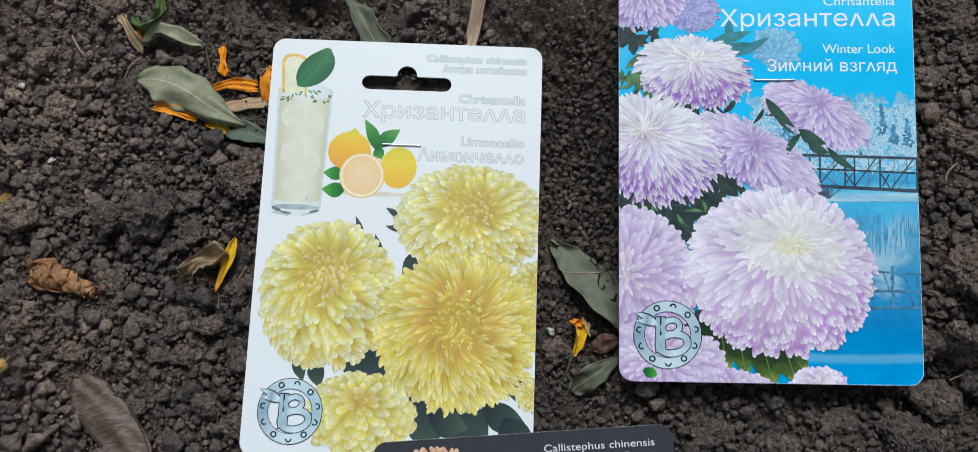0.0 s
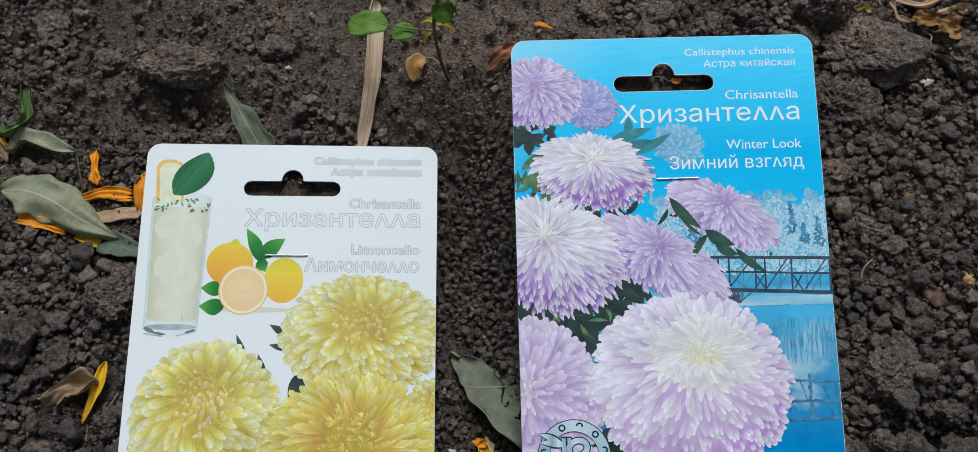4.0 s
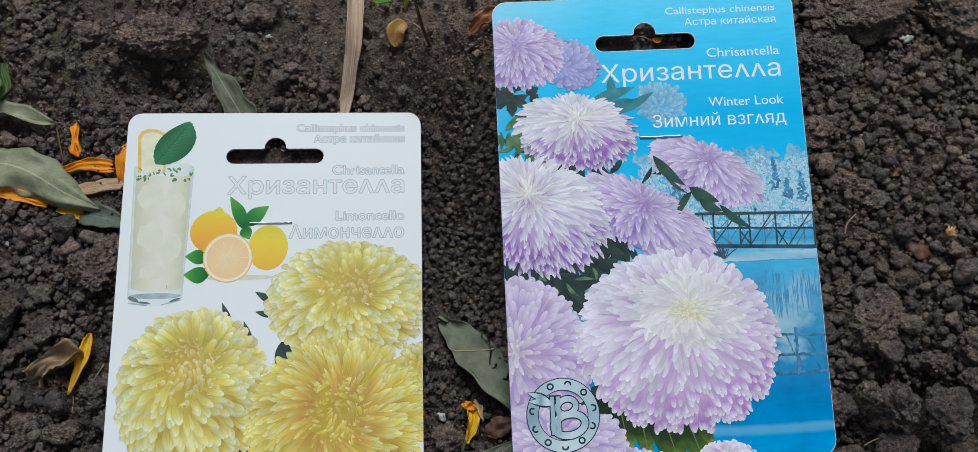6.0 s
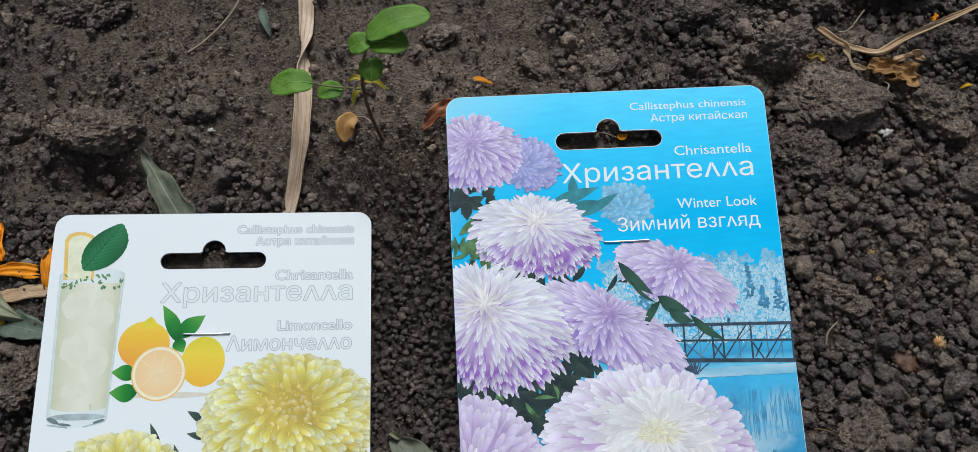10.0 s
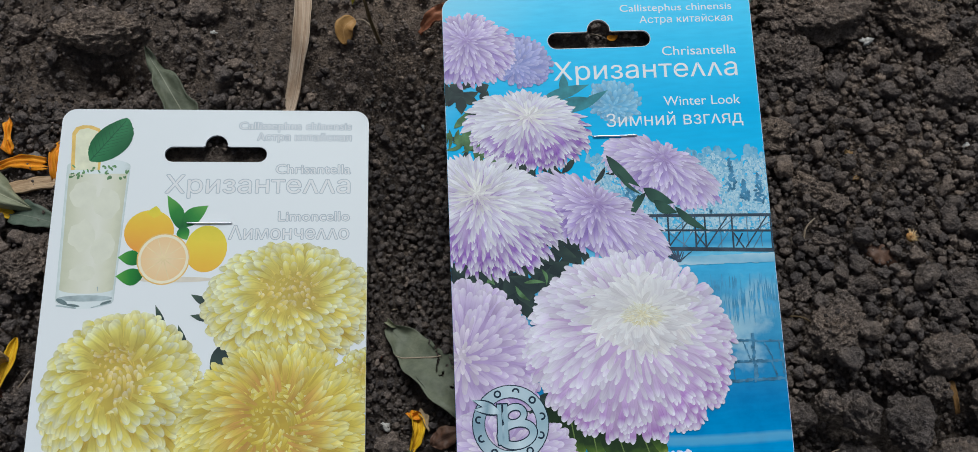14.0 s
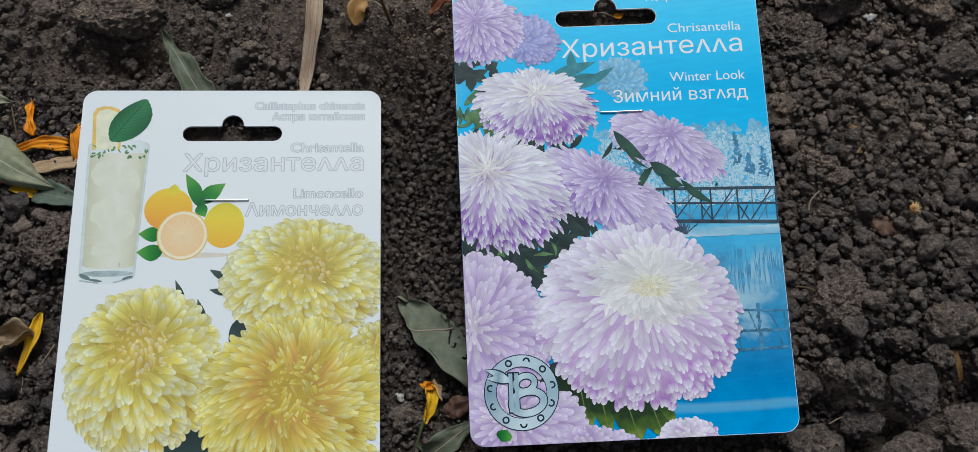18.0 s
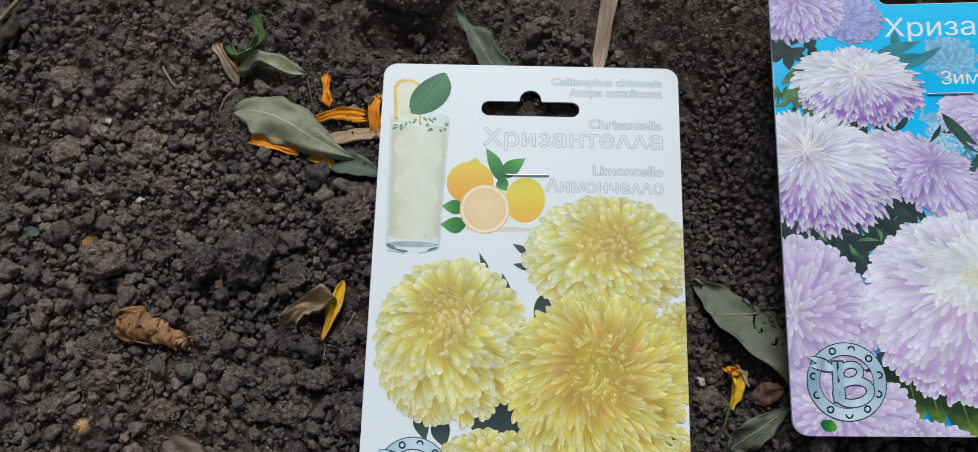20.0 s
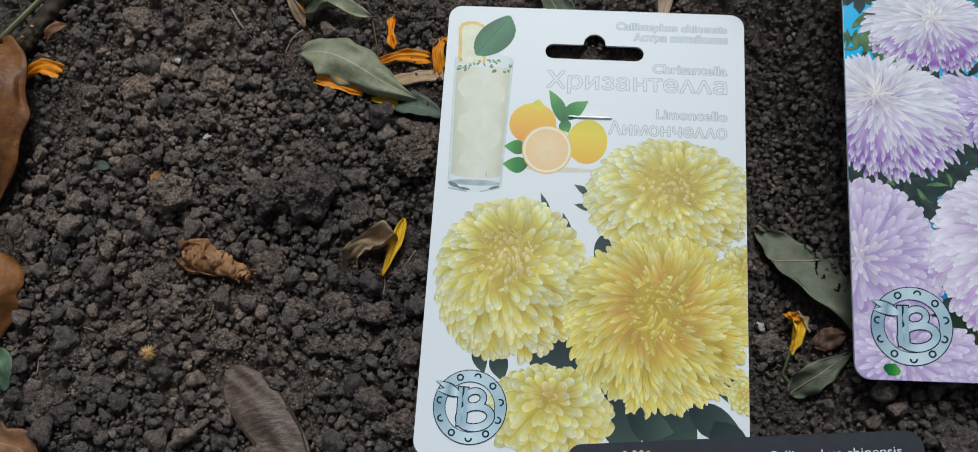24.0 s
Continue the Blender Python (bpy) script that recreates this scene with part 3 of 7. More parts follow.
def petal_material(name, tip, body, deep, low, core, core_size=0.3, outline=0.84, halo=None, span=(0.3, 0.8), rich=None, clouds=(0.84, 1.0, 1.08)):
    """Printed petals: uv is (along the petal, ring), uv2 is (across the petal, how far down the flower or away from the
    printed light).
    """
    m, n, l, b = material(name, GLOSS, spec=0.22)
    along, ring = uv_parts(n, l, "uv")
    across, height = uv_parts(n, l, "uv2")
    geo = n.new("ShaderNodeNewGeometry")
    rand = geo.outputs["Random Per Island"]
    # Shading is part of the ink: petal bases and turned-away petals are darker.
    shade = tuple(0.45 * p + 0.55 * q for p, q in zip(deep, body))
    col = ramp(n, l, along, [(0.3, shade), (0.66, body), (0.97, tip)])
    shadedcol = ramp(n, l, along, [(0.25, deep), (0.66, low), (1.0, tip)])
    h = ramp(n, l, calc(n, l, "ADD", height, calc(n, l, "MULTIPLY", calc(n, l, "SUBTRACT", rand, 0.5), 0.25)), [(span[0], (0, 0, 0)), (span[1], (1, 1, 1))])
    col = mix(n, l, h, col, shadedcol)
    inner = ramp(n, l, ring, [(core_size * 0.35, (1, 1, 1)), (core_size, (0, 0, 0))])
    col = mix(n, l, calc(n, l, "MULTIPLY", inner, 0.38), col, core)
    edge = calc(n, l, "ABSOLUTE", calc(n, l, "SUBTRACT", across, 0.5))
    groove = ramp(n, l, edge, [(0.0, (0.96, 0.955, 0.96)), (0.22, (1.03, 1.03, 1.03)), (0.40, (1.0, 1.0, 1.0)), (0.5, (outline, outline * 0.98, outline))])
    col = mix(n, l, calc(n, l, "ADD", calc(n, l, "MULTIPLY", h, 0.45), 0.55), col, groove, "MULTIPLY")
    if rich:
        spot = ramp(n, l, noise_tex(n, l, 75.0, 4.0, coords(n), 0.6), [(0.46, (0, 0, 0)), (0.62, (1, 1, 1))])
        col = mix(n, l, calc(n, l, "MULTIPLY", spot, 0.35), col, rich)
    if halo:
        band = ramp(n, l, ring, [(halo[1] - 0.14, (0, 0, 0)), (halo[1], (1, 1, 1)), (halo[1] + 0.16, (0, 0, 0))])
        base = ramp(n, l, along, [(0.2, (1, 1, 1)), (0.9, (0.15, 0.15, 0.15))])
        col = mix(n, l, calc(n, l, "MULTIPLY", calc(n, l, "MULTIPLY", band, base), 0.7), col, halo[0])
    c = n.new("ShaderNodeCombineXYZ")
    for k, (src, gain) in enumerate(((along, 1.4), (across, 4.5), (rand, 60.0))):
        l.new(calc(n, l, "MULTIPLY", src, gain), c.inputs[k])
    fibre = ramp(n, l, noise_tex(n, l, 1.0, 3.0, c.outputs[0]), [(0.3, (0.93, 0.92, 0.94)), (0.55, (1, 1, 1)), (0.75, (1.05, 1.05, 1.04))])
    col = mix(n, l, 1.0, col, fibre, "MULTIPLY")
    own = ramp(n, l, rand, [(0.0, (0.84, 0.82, 0.83)), (0.45, (0.99, 0.99, 0.99)), (0.9, (1.05, 1.05, 1.05)), (1.0, (1.14, 1.14, 1.14))])
    col = mix(n, l, 1.0, col, own, "MULTIPLY")
    soft = ramp(n, l, noise_tex(n, l, 95.0, 3.0, coords(n)), [(0.32, (clouds[0], clouds[0] * 0.99, clouds[0] * 1.03)), (0.55, (clouds[1],) * 3), (0.7, (clouds[2],) * 3)])
    col = mix(n, l, 0.85, col, soft, "MULTIPLY")
    l.new(col, b.inputs["Base Color"])
    return m


def aster(card, core, mid, rx, ry, rot, length, width, mat, seed, label, rings=20, point=0.5, jag=0.055, swirl=0.0, lean=0.0, slant=0.3, low=None):
    """A printed double aster: rings of petals from the rim to the middle."""
    r, sheet = random.Random(seed), Ink()
    c, s = math.cos(radians(rot)), math.sin(radians(rot))
    sheet.add([p[:2] + (0.05, 0.9, 0.5, 0.6) for p in ellipse(mid[0], mid[1], rx * 0.9, ry * 0.9, rot, 30)])
    per = math.pi * (3 * (rx + ry) - math.sqrt((3 * rx + ry) * (rx + 3 * ry)))
    for k in range(rings):
        level = (1 - k / rings) ** 0.9
        count = max(5, int(per * level / (width * 0.8)))
        turn = r.random() * 6.28
        floor_level = Ink.level
        for j in range(count):
            a = turn + 6.2832 * (j + r.uniform(-0.3, 0.3)) / count
            q = level * (1 + r.uniform(-jag, jag)) * (1 + 0.04 * noise.noise((math.cos(a) * 2.2, math.sin(a) * 2.2, seed)))
            ox, oy = mid[0] + rx * math.cos(a) * c - ry * math.sin(a) * s - core[0], mid[1] + rx * math.cos(a) * s + ry * math.sin(a) * c - core[1]
            tx, ty = core[0] + ox * q, core[1] + oy * q
            reach = math.hypot(ox, oy) + 1e-6
            da = math.atan2(oy, ox) + r.uniform(-0.34, 0.34) * (1.3 - 0.6 * level) + swirl * (1 - level)
            ln = length * (0.5 + 0.5 * level) * r.uniform(0.75, 1.2) * min(1.25, 0.35 + 1.15 * reach / (rx + ry))
            wd = width * (0.62 + 0.38 * level) * r.uniform(0.75, 1.2) * (1 + lean * math.cos(a))
            hgt = (ty - mid[1]) / (2 * ry) * 0.85 - (tx - mid[0]) / (2 * rx) * slant + 0.5
            if low:
                w = min(1.0, max(0.0, (hgt - 0.5) * 4.0))
                away = math.atan2(ty - low[1], tx - low[0])
                turned = (away - da + math.pi) % (2 * math.pi) - math.pi
                da += 0.75 * w * turned if abs(turned) < 1.6 else 0.0
                wd *= 1 + low[2] * w
                ln *= 1 - 0.35 * w
            dx, dy = math.cos(da), math.sin(da)
            swerve = r.uniform(-0.24, 0.24) * ln
            right, left = [], []
            for t, hw in ((0.0, 0.3), (0.35, 0.8), (0.6, 1.0), (0.78, 0.78 + 0.16 * point), (0.9, 0.42 + 0.34 * point), (0.97, 0.16 + 0.36 * point), (1.0, 0.04 + 0.14 * point)):
                for row, sg in ((right, 1), (left, -1)):
                    o = sg * hw * wd / 2 + swerve * t * t
                    row.append((tx - dx * ln * (1 - t) - dy * o, ty - dy * ln * (1 - t) + dx * o, t, q, 0.5 + 0.5 * sg, hgt))
            Ink.level = floor_level + 0.0004 * (1 + j % 5)
            sheet.add(right + left[::-1], 0.0)
        Ink.level = floor_level + 0.0024
    return sheet.make("printed_flower", mat, card, label)


def hull(rows):
    """The outer outline of a shape's rows."""
    rows = sorted(rows, key=lambda p: (p[0], p[1]))
    chains = []
    for order in (rows, rows[::-1]):
        chain = []
        for p in order:
            while len(chain) > 1 and (chain[-1][0] - chain[-2][0]) * (p[1] - chain[-2][1]) - (chain[-1][1] - chain[-2][1]) * (p[0] - chain[-2][0]) <= 0:
                chain.pop()
            chain.append(p)
        chains.append(chain[:-1])
    return chains[0] + chains[1]


def bloom(card, core, mid, rx, ry, rot, count, width, length, mat, seed, label, top=104, point=0.6, jag=0.05, sway=0.22, swirl=0.0, incurve=0.0, lift=0.16):
    """A printed double aster as a camera sees it: petals lie like shingles on a dome whose axis leans towards core; the outer ones are laid first.
    incurve: the inner share of the petals that bends towards the middle; lift: how far the tips stand off the dome."""
    r, sheet = random.Random(seed), Ink()
    c, s = math.cos(radians(rot)), math.sin(radians(rot))
    sheet.add([p[:2] + (0.3, 0.9, 0.5, 0.5) for p in ellipse(mid[0], mid[1], rx * 0.9, ry * 0.9, rot, 30)])
    ox, oy = core[0] - mid[0], core[1] - mid[1]
    ax, ay = (ox * c + oy * s) / rx, (-ox * s + oy * c) / ry
    axis = np.array((ax, ay, math.sqrt(max(0.12, 1 - ax * ax - ay * ay))))
    axis /= np.linalg.norm(axis)
    e1 = np.cross(axis, (0.02, 1.0, 0.05))
    e1 /= np.linalg.norm(e1)
    e2 = np.cross(axis, e1)
    # Light direction of the printed flower; each petal's shade goes into its ink.
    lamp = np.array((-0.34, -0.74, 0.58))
    steps = (0.0, 0.25, 0.5, 0.68, 0.8, 0.9, 0.96, 1.0)
    widths = (0.35, 0.62, 0.92, 1.0, 0.86 + 0.1 * point, 0.5 + 0.34 * point, 0.22 + 0.4 * point, 0.05 + 0.2 * point)
    size = math.sqrt(rx * ry)
    petals = []
    for i in range(count):
        q = ((i + 0.5) / count) ** (0.58 if incurve == 0 else 0.68)
        th, ph = radians(top) * q + r.gauss(0, 0.03), i * 2.39996 + r.gauss(0, 0.10)
        ln = length / size * r.uniform(0.75, 1.2) * (0.42 + 0.58 * min(1.0, q * 1.7))
        inward = q < incurve * r.uniform(0.8, 1.2)
        turn = r.uniform(-sway, sway) + swirl * (1 - q)
        wd = width * r.uniform(0.75, 1.22) * (0.42 + 0.58 * min(1.0, q * 1.7))
        far = 1 + r.uniform(-jag, jag)
        path, shade = [], 0.5
        for t in steps:
            back = (1 - t) * ln
            a = th + back * 0.8 if inward else th - back
            b = ph + turn * back / max(0.25, math.sin(max(0.1, th)))
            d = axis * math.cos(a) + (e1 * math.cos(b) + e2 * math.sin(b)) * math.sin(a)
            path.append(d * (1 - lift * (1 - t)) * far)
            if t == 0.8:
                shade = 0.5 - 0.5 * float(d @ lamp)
        if path[4][2] > -0.5:
            petals.append((th - 9.0 if inward else -th + r.uniform(-0.03, 0.03), path, e2 * math.cos(ph) - e1 * math.sin(ph), wd, q, shade + r.uniform(-0.05, 0.05)))
    for depth, path, across, wd, q, shade in sorted(petals, key=lambda p: p[0]):
        flat = [np.array((p[0] * rx * c - p[1] * ry * s, p[0] * rx * s + p[1] * ry * c)) for p in path]
        reach = math.hypot(*(flat[-1] - flat[0]))
        wide = np.array((across[0] * c - across[1] * s, across[0] * s + across[1] * c))
        steady = min(1.0, reach / (wd * 1.1))
        right, left = [], []
        for k, (p, t, hw) in enumerate(zip(flat, steps, widths)):
            step = flat[min(k + 1, 7)] - flat[max(k - 1, 0)]
            step = step / (math.hypot(*step) + 1e-6)
            normal = np.array((-step[1], step[0])) * (0.6 + 0.4 * min(1.0, math.hypot(*wide)))
            if normal @ wide < 0:
                normal = -normal
            o = (normal * steady + wide * (1 - steady)) * hw * wd / 2
            for row, sg in ((right, 1), (left, -1)):
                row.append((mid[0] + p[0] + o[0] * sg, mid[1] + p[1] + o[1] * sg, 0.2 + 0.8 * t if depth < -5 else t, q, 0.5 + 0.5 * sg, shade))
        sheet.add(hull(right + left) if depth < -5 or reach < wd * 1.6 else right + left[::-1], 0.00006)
    return sheet.make("printed_flower", mat, card, label)


def lettering(card, text, u0, u1, base, cap, mat, level, ring=0.0, name="lettering"):
    """A line of type in the built-in font, set to run from u0 to u1 on its baseline; ring: a rim of that width round each letter."""
    cu = bpy.data.curves.new("type", "FONT")
    # The packets' typeface draws the Cyrillic el as a pointed arch.
    cu.body, cu.size, cu.fill_mode, cu.resolution_u = text.replace("л", "ʌ").replace("Л", "Λ"), 1.0, "FRONT", 4
    tmp = new("type", cu)
    bpy.context.view_layer.update()
    me = bpy.data.meshes.new_from_object(tmp.evaluated_get(bpy.context.evaluated_depsgraph_get()))
    bpy.data.objects.remove(tmp)
    co = np.array([v.co[:] for v in me.vertices])
    faces = [tuple(p.vertices) for p in me.polygons]
    bpy.data.meshes.remove(me)
    lo, hi = co[:, 0].min(), co[:, 0].max()
    co = np.stack([u0 + (co[:, 0] - lo) * (u1 - u0) / (hi - lo), co[:, 1] * cap / 0.73 - base, 0 * co[:, 2] + level], 1)
    owner = list(range(len(co)))
    def root(i):
        while owner[i] != i:
            i = owner[i]
        return i
    for fc in faces:
        for i in fc[1:]:
            owner[root(i)] = root(fc[0])
    groups = {}
    for fc in faces:
        groups.setdefault(root(fc[0]), []).append(fc)
    faces = []
    for some in groups.values():
        ids = sorted({i for fc in some for i in fc})
        # A letter of three crossing bars is laid as those bars.
        faces += [tuple(ids[k : k + 4]) for k in (0, 4, 8)] if len(ids) == 12 and len(some) == 13 else some
        if len(ids) == 104 and len(some) == 96:
            # The Cyrillic em: its last stem is closed at the foot.
            faces.append((ids[40], ids[39], ids[53]))
        if len(ids) == 44 and len(some) == 47:
            # The Cyrillic ya: its stem is closed at the foot, and the wedge between stem and leg left free.
            low = sorted(sorted(ids, key=lambda i: co[i][1])[:4], key=lambda i: co[i][0])
            wide = co[low[3]][0] - co[low[0]][0]
            stem = [i for i in ids if co[low[2]][0] + 0.02 * wide < co[i][0] < co[low[3]][0] - 0.02 * wide]
            peak = max(stem, key=lambda i: co[i][1])
            faces = [f for f in faces if not (low[2] in f and (any(co[i][0] < co[low[2]][0] - 0.1 * wide for i in f)))] + [(low[2], low[3], peak)]
    verts, tris = [], []
    turns = [(ring * math.cos(a * 0.7854), ring * math.sin(a * 0.7854)) for a in range(8)] if ring else [(0, 0)]
    for k, (dx, dy) in enumerate(turns):
        for f_no, f in enumerate(faces):
            tris.append(tuple(range(len(verts), len(verts) + len(f))))
            verts += [tuple(p) for p in (co[list(f)] + (dx, dy, k * 0.0005 + (f_no % 80) * 0.00005)) * MM]
    me = bpy.data.meshes.new(name)
    me.from_pydata(verts, [], tris)
    return finish(name, me, mat, card, smooth=False)


def card_base(name, at_pose, face_mat, paper, label):
    """The packet: a folded card with rounded corners and the hanging hole cut through it."""
    root = new(name)
    root.empty_display_size = 0.01
    root.matrix_world = at_pose
    tagged(root, label, "seed packet", "seed packets")
    cu = bpy.data.curves.new("card", "CURVE")
    cu.dimensions, cu.fill_mode, cu.extrude = "2D", "BOTH", 0.00045
    for pts in (OUTLINE, slot_outline()):
        sp = cu.splines.new("POLY")
        sp.points.add(len(pts) - 1)
        for q, p in zip(sp.points, pts):
            q.co = (p[0] * MM, -p[1] * MM, 0, 1)
        sp.use_cyclic_u = True
    tmp = new("card", cu)
    bpy.context.view_layer.update()
    me = bpy.data.meshes.new_from_object(tmp.evaluated_get(bpy.context.evaluated_depsgraph_get()))
    bpy.data.objects.remove(tmp)
    me.transform(Matrix.Translation((0, 0, -0.00045)))
    me.materials.clear()
    me.materials.append(face_mat), me.materials.append(paper)
    for p in me.polygons:
        p.material_index, p.use_smooth = 0 if p.normal.z > 0.5 else 1, False
    ob = new("card", me)
    ob.parent = root
    return root


def paper_rim(card, wide):
    """The bare white cut of the card showing round its outline."""
    g = Ink()
    Ink.level = 0.02
    for a, b in zip(OUTLINE, OUTLINE[1:] + OUTLINE[:1]):
        inner = [(CARD_W / 2 + (p[0] - CARD_W / 2) * (1 - 2 * wide / CARD_W), CARD_H / 2 + (p[1] - CARD_H / 2) * (1 - 2 * wide / CARD_H)) for p in (b, a)]
        g.add([a, b, *inner], 0.0)
    slot = slot_outline()
    n = len(slot)
    out = []
    for k, p in enumerate(slot):
        a, b = slot[k - 1], slot[(k + 1) % n]
        d = math.hypot(b[0] - a[0], b[1] - a[1]) + 1e-6
        side = ((b[1] - a[1]) / d, -(b[0] - a[0]) / d)
        sign = 1 if side[0] * (p[0] - 50.3) + side[1] * (p[1] - 15.6) > 0 else -1
        out.append((p[0] + sign * side[0] * wide, p[1] + sign * side[1] * wide))
    for k in range(n):
        g.add([slot[k], slot[(k + 1) % n], out[(k + 1) % n], out[k]], 0.0)
    Ink.level = Ink.top = 0.0
    return g.make("paper_rim", BRIGHTINK, card, "thin white paper edge")


def staple(card, u0, u1, v):
    return part("staple", tube([(u0, -v, -0.6), (u0 + 0.05, -v, 0.25), (u0 + 0.6, -v, 0.45), ((u0 + u1) / 2, -v - 0.05, 0.5), (u1 - 0.6, -v, 0.45), (u1 - 0.05, -v, 0.25), (u1, -v, -0.6)], [0.28, 0.28], 26, 8), STEEL, card, "bright steel wire staple")


def emblem(card, cx, cy, r):
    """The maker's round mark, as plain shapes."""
    Ink.level = Ink.top + 0.01
    def ring(ra, rb, n=40):
        out = []
        for i in range(n):
            a, b = 2 * math.pi * i / n, 2 * math.pi * (i + 1) / n
            out.append([(cx + ra * math.cos(a), cy + ra * math.sin(a), i / n, 0), (cx + rb * math.cos(a), cy + rb * math.sin(a), i / n, 1), (cx + rb * math.cos(b), cy + rb * math.sin(b), (i + 1) / n, 1), (cx + ra * math.cos(b), cy + ra * math.sin(b), (i + 1) / n, 0)])
        return out
    sheet = Ink()
    for p in ring(r * 0.66, r):
        sheet.add(p, 0.00001)
    Ink.level += 0.004
    sheet.make("emblem_ring", SILVER, card, "silver blue emblem ring")
    sheet = Ink()
    for p in ring(r * 0.975, r) + ring(r * 0.66, r * 0.68):
        sheet.add(p, 0.00001)
    Ink.level += 0.004
    sheet.make("emblem_outline", NAVY, card)
    for i in range(10):
        sheet = Ink()
        a = radians(-112 + 33.5 * i)
        x, y = cx + r * 0.83 * math.cos(a), cy + r * 0.83 * math.sin(a)
        span = (360, 200, 360, 230, 250)[i % 5]
        turns = [a + radians(-span / 2 + span * q / 12) for q in range(13)]
        for b, e in zip(turns, turns[1:]):
            sheet.add([(x + ra * math.cos(t), y + ra * math.sin(t)) for t, ra in ((b, 0.62), (b, 1.15), (e, 1.15), (e, 0.62))], 0.00001)
        sheet.make("emblem_mark", NAVY, card)
    k = r / 11.5
    def loop(x, y, rx, ry, wide, rot):
        c, s = math.cos(radians(rot)), math.sin(radians(rot))
        out = []
        for i in range(28):
            q = []
            for a, f in ((i, 0), (i, 1), (i + 1, 1), (i + 1, 0)):
                t = 2 * math.pi * a / 28
                ex, ey = (rx + wide * (f - 0.5)) * math.cos(t), (ry + wide * (f - 0.5)) * math.sin(t)
                q.append((cx + (x + ex * c - ey * s) * k, cy + (y + ex * s + ey * c) * k, a / 28, f))
            out.append(q)
        return out
    for mat, grow, name in ((NAVY, 0.42, "emblem_device_outline"), (SILVER, 0.0, "emblem_device")):
        Ink.level += 0.004
        sheet = Ink()
        for q in loop(1.2, -2.6, 2.9, 2.3, 1.7 + grow * 1.6, -18) + loop(1.8, 3.0, 4.9, 3.2, 2.1 + grow * 1.6, -10):
            sheet.add(q, 0.00001)
        for x in (-3.2, -1.4):
            sheet.add(bar(cx + x * k, cy - (5.8 + grow) * k, cx + x * k, cy + (5.8 + grow) * k, (1.2 + grow * 1.5) * k), 0.002)
        for dx, dy, w in ((-10.6, -7.4, 2.0), (-10.4, -4.6, 2.0)):
            sheet.add(leaf_shape(cx - 2.8 * k, cy - 3.2 * k, cx + dx * k * 1.05, cy + dy * k, (w + grow * 2.2) * k, 0.4), 0.002)
        sheet.make(name, mat, card)


PAPER = ink_material("white_card", (0.71, 0.71, 0.71), 0.01, 0.35)
STEEL = material("steel_wire", 0.28, 1.0)[0]
STEEL.node_tree.nodes["Principled BSDF"].inputs["Base Color"].default_value = (0.72, 0.73, 0.76, 1)
SILVER = fade_material("silver_ink", [(0.0, ink(172, 196, 208)), (0.25, ink(224, 236, 242)), (0.5, ink(146, 172, 188)), (0.75, ink(214, 228, 236)), (1.0, ink(172, 196, 208))], grain=0.02)
NAVY = ink_material("dark_blue_ink", ink(34, 52, 70), 0.03)
WHITEINK = ink_material("white_ink", (0.73, 0.73, 0.73), 0.01)
BRIGHTINK = ink_material("bright_white_ink", (0.86, 0.86, 0.86), 0.0)
GREYLINE = ink_material("pale_grey_ink", ink(188, 194, 202), 0.02)
LEAFINK = fade_material("green_leaf_ink", [(0.0, ink(18, 92, 44)), (0.5, ink(48, 134, 52)), (1.0, ink(104, 170, 76))])
DARKINK = fade_material("dark_foliage_ink", [(0.0, ink(40, 48, 54)), (0.5, ink(58, 72, 70)), (1.0, ink(82, 100, 84))])
YELLOWP = petal_material("yellow_petal_ink", ink(250, 241, 170), ink(241, 218, 102), ink(194, 150, 54), ink(238, 212, 104), ink(230, 192, 70), 0.24, 0.74, (ink(226, 158, 96), 0.36), (0.3, 0.8), ink(228, 200, 78), (0.78, 0.95, 1.06))
GREENYELLOWP = petal_material("lemon_petal_ink", ink(251, 248, 208), ink(239, 224, 120), ink(194, 154, 58), ink(232, 204, 94), ink(228, 166, 76), 0.34, 0.74, None, (0.3, 0.8), ink(232, 208, 96), (0.78, 0.95, 1.06))
HEARTP = petal_material("white_heart_ink", ink(253, 247, 247), ink(250, 242, 242), ink(238, 226, 228), ink(246, 236, 232), ink(254, 246, 226), 0.6, 0.9)
COREP = petal_material("cream_core_ink", ink(253, 249, 236), ink(250, 242, 218), ink(238, 222, 172), ink(248, 236, 206), ink(242, 224, 168), 0.4, 0.9)
LILACP = petal_material("lilac_petal_ink", ink(253, 246, 254), ink(245, 230, 249), ink(212, 174, 220), ink(190, 138, 206), ink(254, 250, 236), 0.52, 0.88, None, (0.28, 0.74))
RAYP = petal_material("white_ray_petal_ink", ink(254, 250, 252), ink(249, 242, 252), ink(196, 158, 216), ink(158, 106, 196), ink(252, 242, 214), 0.34, 0.86, None, (0.24, 0.62))
VIOLETP = petal_material("violet_petal_ink", ink(244, 232, 250), ink(216, 194, 234), ink(146, 116, 190), ink(182, 152, 216), ink(178, 142, 210), 0.22, 0.88)
PALEP = petal_material("pale_lilac_petal_ink", ink(246, 232, 249), ink(228, 206, 238), ink(186, 154, 208), ink(206, 174, 222), ink(250, 240, 226), 0.34, 0.9)
